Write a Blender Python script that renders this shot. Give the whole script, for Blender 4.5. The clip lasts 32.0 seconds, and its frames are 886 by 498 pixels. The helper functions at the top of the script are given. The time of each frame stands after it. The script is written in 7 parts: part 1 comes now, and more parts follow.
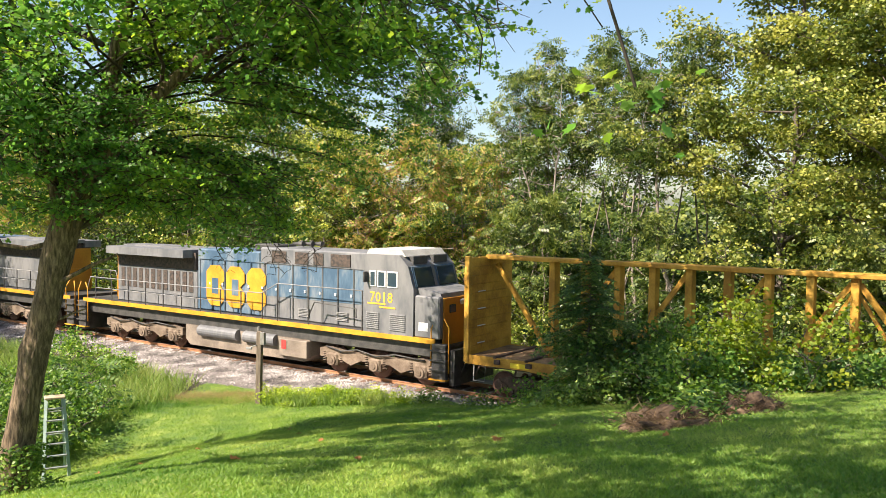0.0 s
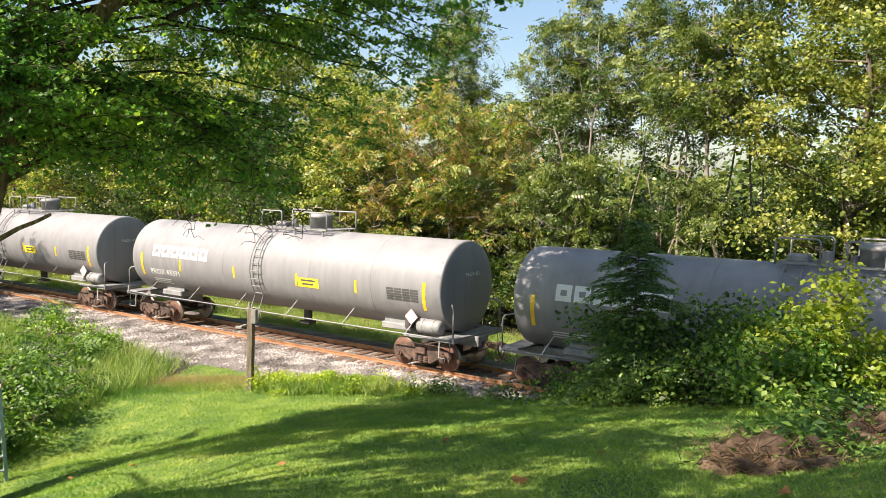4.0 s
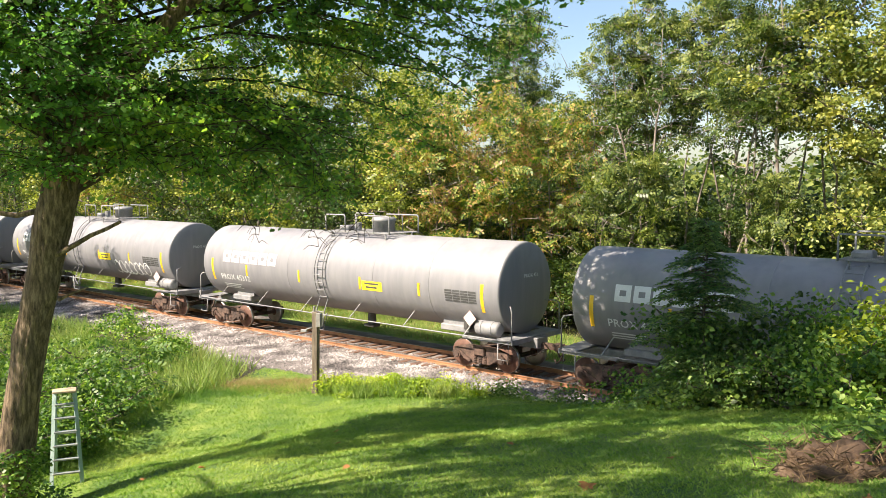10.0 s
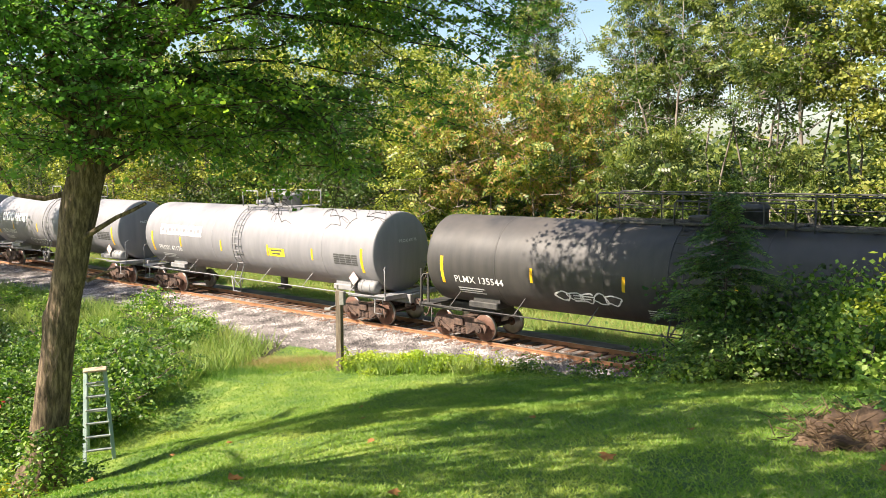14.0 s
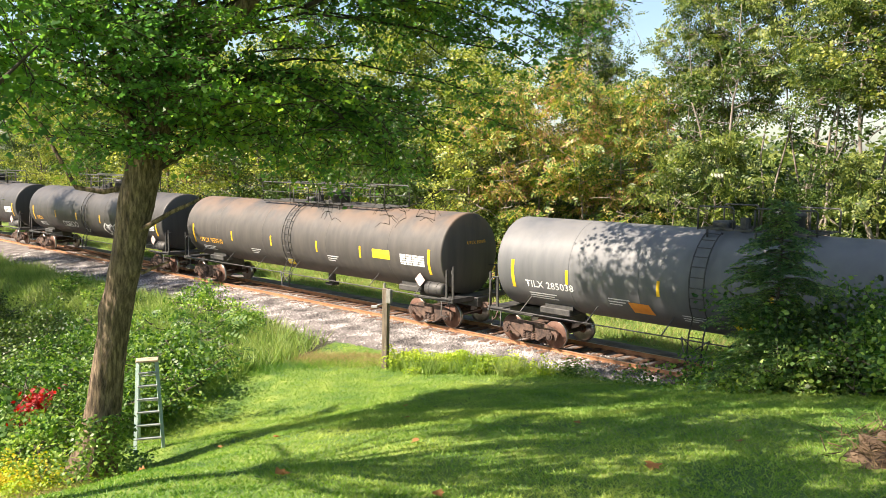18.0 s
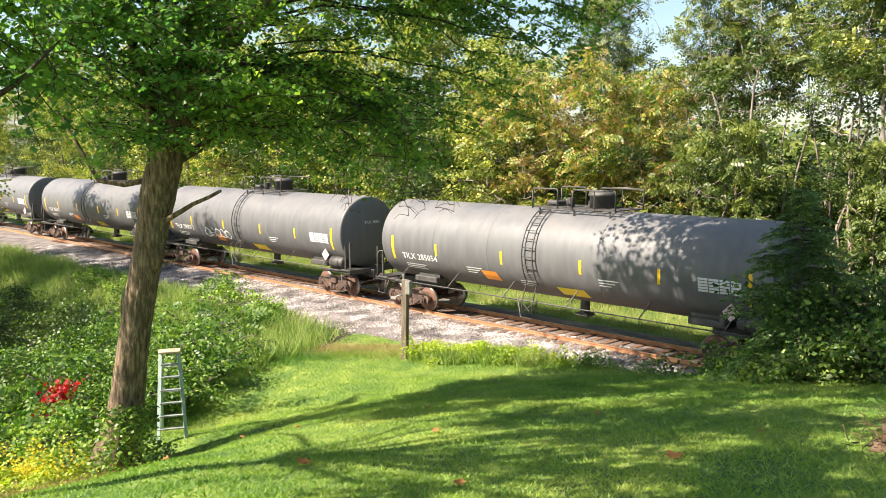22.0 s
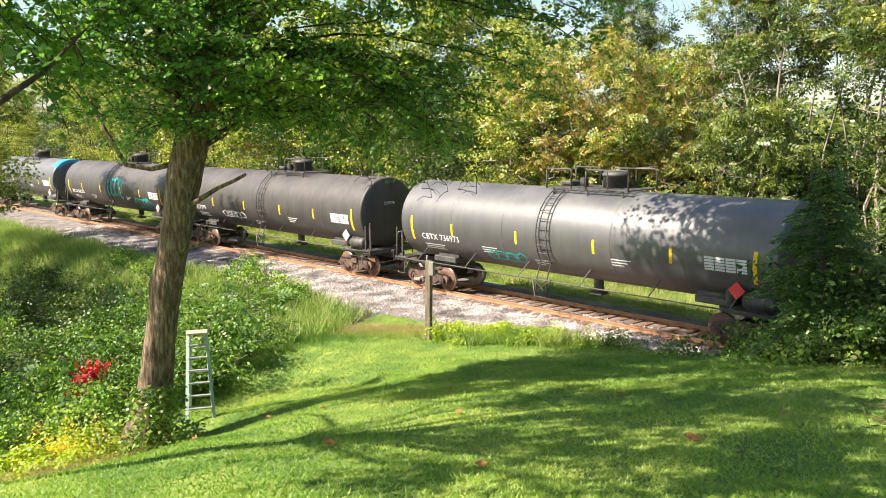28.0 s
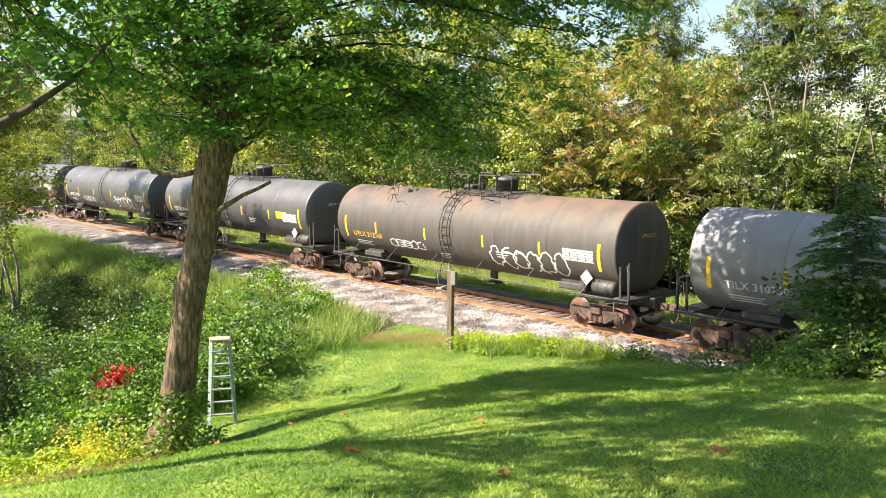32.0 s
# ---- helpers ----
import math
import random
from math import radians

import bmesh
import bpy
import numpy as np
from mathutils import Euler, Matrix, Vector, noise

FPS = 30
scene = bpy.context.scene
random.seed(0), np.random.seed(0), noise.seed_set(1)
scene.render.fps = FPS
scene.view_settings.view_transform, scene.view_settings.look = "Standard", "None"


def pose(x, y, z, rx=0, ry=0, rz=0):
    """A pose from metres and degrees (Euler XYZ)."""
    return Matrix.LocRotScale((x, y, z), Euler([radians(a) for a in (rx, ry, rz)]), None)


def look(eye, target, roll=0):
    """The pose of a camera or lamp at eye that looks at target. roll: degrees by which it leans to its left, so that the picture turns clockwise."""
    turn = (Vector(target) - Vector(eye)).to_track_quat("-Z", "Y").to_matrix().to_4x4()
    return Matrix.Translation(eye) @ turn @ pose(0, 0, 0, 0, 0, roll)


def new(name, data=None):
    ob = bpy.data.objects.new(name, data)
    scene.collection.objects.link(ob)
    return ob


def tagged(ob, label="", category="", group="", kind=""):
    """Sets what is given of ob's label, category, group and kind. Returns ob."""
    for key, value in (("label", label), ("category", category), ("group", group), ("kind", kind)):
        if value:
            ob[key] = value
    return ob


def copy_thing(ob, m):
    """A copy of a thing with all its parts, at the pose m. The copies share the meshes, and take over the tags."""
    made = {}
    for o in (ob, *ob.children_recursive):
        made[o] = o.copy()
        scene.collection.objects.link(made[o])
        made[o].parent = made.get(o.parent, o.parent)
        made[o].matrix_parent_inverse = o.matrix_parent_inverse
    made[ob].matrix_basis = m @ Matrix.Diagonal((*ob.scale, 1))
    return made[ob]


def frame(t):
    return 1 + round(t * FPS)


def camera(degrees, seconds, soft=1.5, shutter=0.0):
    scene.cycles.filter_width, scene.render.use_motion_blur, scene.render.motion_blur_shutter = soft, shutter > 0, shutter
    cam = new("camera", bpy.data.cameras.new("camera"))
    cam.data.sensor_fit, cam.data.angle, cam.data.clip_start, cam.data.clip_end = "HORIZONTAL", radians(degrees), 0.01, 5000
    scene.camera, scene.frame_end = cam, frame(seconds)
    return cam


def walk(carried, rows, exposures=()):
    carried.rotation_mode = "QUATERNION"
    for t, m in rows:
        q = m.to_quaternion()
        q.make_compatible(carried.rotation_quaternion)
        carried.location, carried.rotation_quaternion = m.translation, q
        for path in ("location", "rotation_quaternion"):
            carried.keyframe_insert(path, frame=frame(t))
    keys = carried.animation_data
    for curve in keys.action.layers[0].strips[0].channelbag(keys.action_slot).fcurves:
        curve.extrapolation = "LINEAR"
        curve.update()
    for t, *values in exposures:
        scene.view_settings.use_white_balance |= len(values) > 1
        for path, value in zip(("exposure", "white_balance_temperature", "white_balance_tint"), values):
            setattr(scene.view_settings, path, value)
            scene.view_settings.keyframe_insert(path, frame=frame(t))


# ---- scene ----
cam = camera(54.6, 32.0, soft=0.7)
PATH = [
    (0, (0.364, -3.632, 6.705), (0.278, -1.637, 6.602), 0.8),
    (0.5, (0.326, -3.038, 6.614), (0.222, -1.043, 6.52), 2.4),
    (1, (0.237, -2.496, 6.519), (0.119, -0.502, 6.418), 1.9),
    (1.5, (0.276, -1.91, 6.457), (0.133, 0.082, 6.353), 0.4),
    (2, (0.297, -1.345, 6.387), (0.147, 0.645, 6.262), 1.0),
    (2.5, (0.349, -0.787, 6.358), (0.201, 1.201, 6.198), 0.2),
    (3, (0.429, -0.309, 6.356), (0.281, 1.678, 6.184), 1.2),
    (3.5, (0.46, 0.116, 6.323), (0.315, 2.104, 6.153), 1.0),
    (5.5, (0.501, 0.409, 6.3), (0.321, 2.394, 6.138), 1.4),
    (6, (0.497, 0.414, 6.314), (0.301, 2.398, 6.15), 0.8),
    (6.5, (0.502, 0.413, 6.32), (0.287, 2.394, 6.155), 0.6),
    (7, (0.488, 0.406, 6.312), (0.257, 2.386, 6.149), 0.5),
    (7.5, (0.494, 0.426, 6.31), (0.247, 2.404, 6.146), 0.5),
    (8, (0.479, 0.412, 6.307), (0.221, 2.388, 6.142), 0.5),
    (8.5, (0.476, 0.409, 6.298), (0.205, 2.384, 6.136), 0.5),
    (9, (0.467, 0.4, 6.301), (0.184, 2.373, 6.138), 0.4),
    (9.5, (0.476, 0.404, 6.288), (0.184, 2.376, 6.126), 0.3),
    (10, (0.479, 0.397, 6.293), (0.183, 2.368, 6.13), 0.0),
    (10.5, (0.489, 0.405, 6.288), (0.189, 2.375, 6.123), -0.1),
    (11, (0.485, 0.408, 6.292), (0.183, 2.378, 6.122), 0.0),
    (11.5, (0.492, 0.408, 6.285), (0.186, 2.378, 6.115), 0.2),
    (12, (0.496, 0.38, 6.296), (0.188, 2.349, 6.121), 0.3),
    (12.5, (0.512, 0.324, 6.286), (0.199, 2.288, 6.074), 0.1),
    (13, (0.536, 0.304, 6.283), (0.21, 2.265, 6.065), -0.2),
    (13.5, (0.532, 0.294, 6.28), (0.193, 2.253, 6.065), -0.7),
    (14, (0.52, 0.296, 6.285), (0.173, 2.254, 6.071), -0.9),
    (14.5, (0.526, 0.295, 6.299), (0.166, 2.251, 6.087), -0.8),
    (16.5, (0.514, 0.274, 6.303), (0.076, 2.215, 6.099), -0.1),
    (17, (0.502, 0.276, 6.297), (0.054, 2.214, 6.092), 0.0),
    (17.5, (0.479, 0.266, 6.313), (0.03, 2.203, 6.101), 0.2),
    (18, (0.496, 0.259, 6.323), (0.043, 2.195, 6.108), 0.2),
    (18.5, (0.492, 0.251, 6.348), (0.036, 2.187, 6.134), 0.5),
    (19, (0.482, 0.258, 6.34), (0.022, 2.193, 6.124), 0.6),
    (19.5, (0.49, 0.254, 6.344), (0.025, 2.187, 6.128), 0.6),
    (20, (0.498, 0.257, 6.344), (0.03, 2.19, 6.128), 0.6),
    (20.5, (0.485, 0.235, 6.343), (0.011, 2.166, 6.123), 0.4),
    (21, (0.474, 0.232, 6.332), (-0.009, 2.16, 6.109), 0.2),
    (21.5, (0.489, 0.24, 6.327), (-0.001, 2.166, 6.101), -0.0),
    (22, (0.487, 0.23, 6.318), (-0.007, 2.153, 6.083), -0.2),
    (22.5, (0.479, 0.227, 6.324), (-0.017, 2.149, 6.078), -0.2),
    (23, (0.494, 0.215, 6.334), (-0.006, 2.134, 6.077), -0.2),
    (23.5, (0.489, 0.205, 6.35), (-0.017, 2.121, 6.083), 0.0),
    (24, (0.499, 0.208, 6.37), (-0.012, 2.122, 6.095), 0.2),
    (24.5, (0.512, 0.219, 6.385), (-0.004, 2.131, 6.103), 0.3),
    (25, (0.521, 0.219, 6.387), (0.002, 2.129, 6.099), 0.3),
    (25.5, (0.52, 0.191, 6.401), (-0.006, 2.099, 6.115), 0.2),
    (27.5, (0.525, 0.18, 6.394), (-0.019, 2.084, 6.111), -0.5),
    (28, (0.537, 0.147, 6.381), (-0.01, 2.05, 6.099), -0.6),
    (28.5, (0.52, 0.147, 6.37), (-0.03, 2.05, 6.093), -0.6),
    (29, (0.517, 0.166, 6.351), (-0.032, 2.069, 6.078), -0.6),
    (29.5, (0.492, 0.148, 6.357), (-0.058, 2.052, 6.086), -0.4),
    (30, (0.471, 0.141, 6.364), (-0.083, 2.044, 6.095), -0.2),
    (30.5, (0.484, 0.151, 6.374), (-0.085, 2.051, 6.108), -0.2),
    (31, (0.483, 0.146, 6.364), (-0.1, 2.041, 6.103), -0.2),
    (31.5, (0.495, 0.149, 6.351), (-0.095, 2.042, 6.092), -0.2),
    (32, (0.503, 0.142, 6.349), (-0.092, 2.034, 6.092), -0.2),
]
EXPOSURE = [(0, 0.05), (3.5, 0.0), (9, 0.08), (13, 0.15), (18, 0.24), (25, 0.31), (32, 0.33)]
BASE = 1.3
walk(cam, [(t, look(eye, target, roll)) for t, eye, target, roll in PATH], [(t, BASE + e) for t, e in EXPOSURE])

# ---------------------------------------------------------------- light
SUN_DIR = Vector((-0.84, -0.55, 0.98)).normalized()      # towards the sun
SUN_EL = math.asin(SUN_DIR.z)
world = bpy.data.worlds.new("world")
scene.world = world
world.use_nodes = True
wn = world.node_tree
sky = wn.nodes.new("ShaderNodeTexSky")
sky.sky_type, sky.sun_disc = "NISHITA", False
sky.sun_elevation, sky.sun_rotation = SUN_EL, math.atan2(SUN_DIR.x, SUN_DIR.y)
sky.air_density, sky.dust_density, sky.ozone_density = 1.0, 1.2, 1.0
wn.links.new(sky.outputs[0], wn.nodes["Background"].inputs[0])
wn.nodes["Background"].inputs[1].default_value = 0.075
sun = new("sun", bpy.data.lights.new("sun", "SUN"))
sun.data.energy, sun.data.angle, sun.data.color = 5.0, radians(0.5), (1.0, 0.87, 0.72)
sun.matrix_basis = look(SUN_DIR * 60, (0, 0, 0))

# ---------------------------------------------------------------- plan
# the near rail runs through (-8, 31.47) along D; N points away from the house
D = Vector((0.85325, -0.52150, 0.0))
N = Vector((0.52150, 0.85325, 0.0))
TRACK = Vector((-7.6076, 32.1159, 0.10))          # centre line at rail-top height
TURN = math.degrees(math.atan2(D.y, D.x))
SPEED = 15.35                                      # metres a second, towards -D


def along(s, q=0.0, z=0.0):
    """A place s metres along the track, q metres beyond its centre line, z above the rail."""
    return TRACK + D * s + N * q + Vector((0, 0, z))


def soft_max(a, b, k):
    return np.logaddexp(np.asarray(a) * k, np.asarray(b) * k) / k


def step(a, b, v):
    u = np.clip((np.asarray(v, float) - a) / (b - a), 0, 1)
    return u * u * (3 - 2 * u)


def ground_z(x, y):
    """Height of the ground: a lawn that falls from the house to the track, a gully on its left, woods beyond."""
    x, y = np.asarray(x, float), np.asarray(y, float)
    plane = 4.95 + 0.112 * np.clip(x, -40, 40) - 0.2003 * np.clip(y, -60, 200)
    plane = -soft_max(-plane, -(4.6 + 0.25 * (plane - 4.6)), 2.5)
    g = soft_max(plane, -0.12, 1.6) - 0.12
    g = g - 0.62 * (1 - step(-10, -4, x)) * step(2, 10, y) * (1 - step(19, 24, y))
    g = g - 0.5 * (1 - step(-9.5, -4.5, x)) * step(6, 10.5, y) * (1 - step(15.4, 16.6, y))
    g = g + 0.18 * (1 - step(12, 18, y))
    q = (x - TRACK.x) * N.x + (y - TRACK.y) * N.y          # across the track
    s = (x - TRACK.x) * D.x + (y - TRACK.y) * D.y
    g = g - 1.6 * (1 - step(-17, -11.2, x)) * step(6.0, 10.5, -q)
    g = g + 0.10 * step(-6, -1, x) * step(12, 20, y)
    bank = -0.32 + 0.85 * np.maximum(0, -q - 4.0)
    g = np.where(q < 0, np.minimum(g, bank), g)
    far = -0.32 - 0.25 * step(3, 6, q) + 0.25 * step(8, 30, q) + 6 * step(90, 420, q)
    g = np.where(q > -4.0, far * step(-4, -3.4, q) + np.minimum(g, -0.32) * (1 - step(-4, -3.4, q)), g)
    wob = 0.035 * np.sin(x * 1.3 + 0.7 * y) * np.sin(y * 0.9 - 0.4 * x) + 0.02 * np.sin(3.1 * x) * np.sin(2.7 * y + 1)
    return g + wob * step(3.2, 5.0, np.abs(q))


def gz(x, y):
    return float(ground_z(x, y))


# ---------------------------------------------------------------- mesh helpers
def link_mesh(name, me, parent=None, mat=None, label=""):
    ob = new(name, me)
    if mat is not None and not me.materials:
        me.materials.append(mat)
    if parent is not None:
        ob.parent = parent
    if label:
        ob["label"] = label
    return ob


def part(name, bm, material, parent, label="", smooth=False):
    me = bpy.data.meshes.new(name)
    if smooth:
        for f in bm.faces:
            f.smooth = True
    bm.to_mesh(me)
    bm.free()
    return link_mesh(name, me, parent, material, label)


def empty(name):
    ob = new(name)
    ob.empty_display_size = 0.3
    return ob


def arrays(name, verts, faces_per, mat, smooth=False):
    """A mesh of many alike polygons: verts is (count, corners, 3); each row is one face."""
    verts = np.asarray(verts, np.float32)
    n, k = verts.shape[:2]
    me = bpy.data.meshes.new(name)
    me.vertices.add(n * k)
    me.vertices.foreach_set("co", verts.reshape(-1))
    idx = np.asarray(faces_per, np.int32)                 # (faces, corners) within one item
    f, c = idx.shape
    loops = (idx[None] + (np.arange(n, dtype=np.int32) * k)[:, None, None]).reshape(-1)
    me.loops.add(len(loops))
    me.loops.foreach_set("vertex_index", loops)
    me.polygons.add(n * f)
    me.polygons.foreach_set("loop_start", np.arange(n * f, dtype=np.int32) * c)
    me.update(calc_edges=True)
    if smooth:
        me.polygons.foreach_set("use_smooth", np.ones(n * f, bool))
    me.validate()
    me.materials.append(mat)
    return me


def box(bm, c, s, bevel=0.0, turn=None):
    r = bmesh.ops.create_cube(bm, size=1.0)
    m = Matrix.Translation(c) @ (turn or Matrix()) @ Matrix.Diagonal((*s, 1))
    bmesh.ops.transform(bm, matrix=m, verts=r["verts"])
    if bevel:
        edges = list({e for v in r["verts"] for e in v.link_edges})
        bmesh.ops.bevel(bm, geom=edges, offset=bevel, segments=1, affect="EDGES", profile=0.5)
    return bm


def rod(bm, a, b, r, seg=8, r2=None):
    a, b = Vector(a), Vector(b)
    m = Matrix.Translation((a + b) / 2) @ (b - a).to_track_quat("Z", "Y").to_matrix().to_4x4()
    bmesh.ops.create_cone(bm, cap_ends=True, segments=seg, radius1=r, radius2=r if r2 is None else r2, depth=(b - a).length, matrix=m)
    return bm


def bar(bm, a, b, w, h):
    """A rectangular bar from a to b, w wide across and h thick."""
    a, b = Vector(a), Vector(b)
    q = (b - a).to_track_quat("X", "Z").to_matrix().to_4x4()
    return box(bm, (a + b) / 2, ((b - a).length, w, h), 0, q)


def pipe(bm, pts, r, seg=6):
    """A round pipe along pts, mitred at its bends."""
    pts = [Vector(p) for p in pts]
    rings = []
    up = Vector((0.13, 0.21, 1)).normalized()
    for i, p in enumerate(pts):
        t = ((pts[min(i + 1, len(pts) - 1)] - p).normalized() + (p - pts[max(i - 1, 0)]).normalized()).normalized()
        u = t.cross(up if abs(t.dot(up)) < 0.95 else Vector((1, 0, 0))).normalized()
        v = t.cross(u).normalized()
        rr = r[i] if isinstance(r, (list, tuple)) else r
        rings.append([bm.verts.new(p + (u * math.cos(a) + v * math.sin(a)) * rr) for a in (2 * math.pi * k / seg for k in range(seg))])
    for i in range(len(rings) - 1):
        for k in range(seg):
            f = bm.faces.new((rings[i][k], rings[i][(k + 1) % seg], rings[i + 1][(k + 1) % seg], rings[i + 1][k]))
            f.smooth = True
    bm.faces.new(rings[0][::-1])
    bm.faces.new(rings[-1])
    return bm


def turned(bm, profile, seg=32, axis="x"):
    """A solid turned round the local x (or z) axis from a profile of (place, radius)."""
    rings = []
    for x, r in profile:
        ring = []
        for k in range(seg):
            a = 2 * math.pi * k / seg
            co = (x, r * math.cos(a), r * math.sin(a)) if axis == "x" else (r * math.cos(a), r * math.sin(a), x)
            ring.append(bm.verts.new(co))
        rings.append(ring)
    for i in range(len(rings) - 1):
        for k in range(seg):
            f = bm.faces.new((rings[i][k], rings[i + 1][k], rings[i + 1][(k + 1) % seg], rings[i][(k + 1) % seg]))
            f.smooth = True
    bm.faces.new(rings[0])
    bm.faces.new(rings[-1][::-1])
    bmesh.ops.recalc_face_normals(bm, faces=bm.faces)
    return bm


def prism(bm, outline, y0, y1):
    """An outline of (x, z) points pushed from y0 to y1."""
    a = [bm.verts.new((x, y0, z)) for x, z in outline]
    b = [bm.verts.new((x, y1, z)) for x, z in outline]
    n = len(a)
    bm.faces.new(a)
    bm.faces.new(b[::-1])
    for i in range(n):
        bm.faces.new((a[i], b[i], b[(i + 1) % n], a[(i + 1) % n]))
    bmesh.ops.recalc_face_normals(bm, faces=bm.faces)
    return bm


# ---------------------------------------------------------------- materials
def material(name, colour, rough=0.7, metal=0.0, spec=0.5):
    m = bpy.data.materials.new(name)
    m.use_nodes = True
    b = m.node_tree.nodes["Principled BSDF"]
    b.inputs["Base Color"].default_value = (*colour, 1)
    b.inputs["Roughness"].default_value = rough
    b.inputs["Metallic"].default_value = metal
    b.inputs["Specular IOR Level"].default_value = spec
    return m, m.node_tree, b


def weathered(name, colours, scale=2.0, fine=40.0, rough=0.7, metal=0.0, bump=0.2, bump_scale=60.0, stretch=(1, 1, 1), island=0.0, contrast=(0.35, 0.65), spec=0.5):
    """Two colours mixed by a coarse and a fine noise, with fine relief."""
    m, t, b = material(name, colours[0], rough, metal, spec)
    nd, ln = t.nodes, t.links
    co = nd.new("ShaderNodeTexCoord")
    mp = nd.new("ShaderNodeMapping")
    mp.inputs["Scale"].default_value = stretch
    ln.new(co.outputs["Object"], mp.inputs[0])
    n1, n2 = nd.new("ShaderNodeTexNoise"), nd.new("ShaderNodeTexNoise")
    n1.inputs["Scale"].default_value, n1.inputs["Detail"].default_value = scale, 5
    n2.inputs["Scale"].default_value, n2.inputs["Detail"].default_value = fine, 3
    for n in (n1, n2):
        ln.new(mp.outputs[0], n.inputs["Vector"])
    add = nd.new("ShaderNodeMath")
    add.operation = "MULTIPLY_ADD"
    add.inputs[1].default_value = 0.35
    ln.new(n2.outputs[0], add.inputs[0])
    sub = nd.new("ShaderNodeMath")
    sub.operation = "SUBTRACT"
    sub.inputs[1].default_value = 0.175
    ln.new(n1.outputs[0], sub.inputs[0])
    ln.new(sub.outputs[0], add.inputs[2])
    ramp = nd.new("ShaderNodeValToRGB")
    e = ramp.color_ramp.elements
    e[0].position, e[1].position = contrast
    e[0].color, e[1].color = (*colours[0], 1), (*colours[-1], 1)
    for i, c in enumerate(colours[1:-1]):
        x = e.new(contrast[0] + (contrast[1] - contrast[0]) * (i + 1) / (len(colours) - 1))
        x.color = (*c, 1)
    ln.new(add.outputs[0], ramp.inputs[0])
    out = ramp.outputs[0]
    if island:
        geo = nd.new("ShaderNodeNewGeometry")
        hsv = nd.new("ShaderNodeHueSaturation")
        mr = nd.new("ShaderNodeMapRange")
        mr.inputs["To Min"].default_value, mr.inputs["To Max"].default_value = 1 - island, 1 + island
        ln.new(geo.outputs["Random Per Island"], mr.inputs[0])
        ln.new(mr.outputs[0], hsv.inputs["Value"])
        ln.new(out, hsv.inputs["Color"])
        out = hsv.outputs[0]
    ln.new(out, b.inputs["Base Color"])
    if bump:
        n3 = nd.new("ShaderNodeTexNoise")
        n3.inputs["Scale"].default_value, n3.inputs["Detail"].default_value = bump_scale, 4
        ln.new(mp.outputs[0], n3.inputs["Vector"])
        bp = nd.new("ShaderNodeBump")
        bp.inputs["Strength"].default_value, bp.inputs["Distance"].default_value = bump, 0.02
        ln.new(n3.outputs[0], bp.inputs["Height"])
        ln.new(bp.outputs[0], b.inputs["Normal"])
    return m


def leafy(name, colours, translucent=0.42, rough=0.5, spread=0.25):
    """Leaves: each one takes its own tint of the colours; light also passes through."""
    m, t, b = material(name, colours[0], rough, 0.0, 0.45)
    nd, ln = t.nodes, t.links
    geo = nd.new("ShaderNodeNewGeometry")
    co = nd.new("ShaderNodeTexCoord")
    nz = nd.new("ShaderNodeTexNoise")
    nz.inputs["Scale"].default_value, nz.inputs["Detail"].default_value = 0.45, 2
    ln.new(co.outputs["Object"], nz.inputs["Vector"])
    mix = nd.new("ShaderNodeMath")
    mix.operation = "MULTIPLY_ADD"
    mix.inputs[1].default_value = spread * 2
    ln.new(geo.outputs["Random Per Island"], mix.inputs[0])
    sub = nd.new("ShaderNodeMath")
    sub.operation = "MULTIPLY_ADD"
    sub.inputs[1].default_value, sub.inputs[2].default_value = 1.9, -0.45 - spread
    ln.new(nz.outputs[0], sub.inputs[0])
    ln.new(sub.outputs[0], mix.inputs[2])
    ramp = nd.new("ShaderNodeValToRGB")
    e = ramp.color_ramp.elements
    e[0].position, e[1].position = 0.0, 1.0
    e[0].color, e[1].color = (*colours[0], 1), (*colours[-1], 1)
    for i, c in enumerate(colours[1:-1]):
        x = e.new((i + 1) / (len(colours) - 1))
        x.color = (*c, 1)
    ln.new(mix.outputs[0], ramp.inputs[0])
    ln.new(ramp.outputs[0], b.inputs["Base Color"])
    tr = nd.new("ShaderNodeBsdfTranslucent")
    bright = nd.new("ShaderNodeHueSaturation")
    bright.inputs["Saturation"].default_value, bright.inputs["Value"].default_value = 1.15, 1.5
    ln.new(ramp.outputs[0], bright.inputs["Color"])
    ln.new(bright.outputs[0], tr.inputs["Color"])
    ms = nd.new("ShaderNodeMixShader")
    ms.inputs[0].default_value = translucent
    ln.new(b.outputs[0], ms.inputs[1])
    ln.new(tr.outputs[0], ms.inputs[2])
    ln.new(ms.outputs[0], nd["Material Output"].inputs["Surface"])
    return m


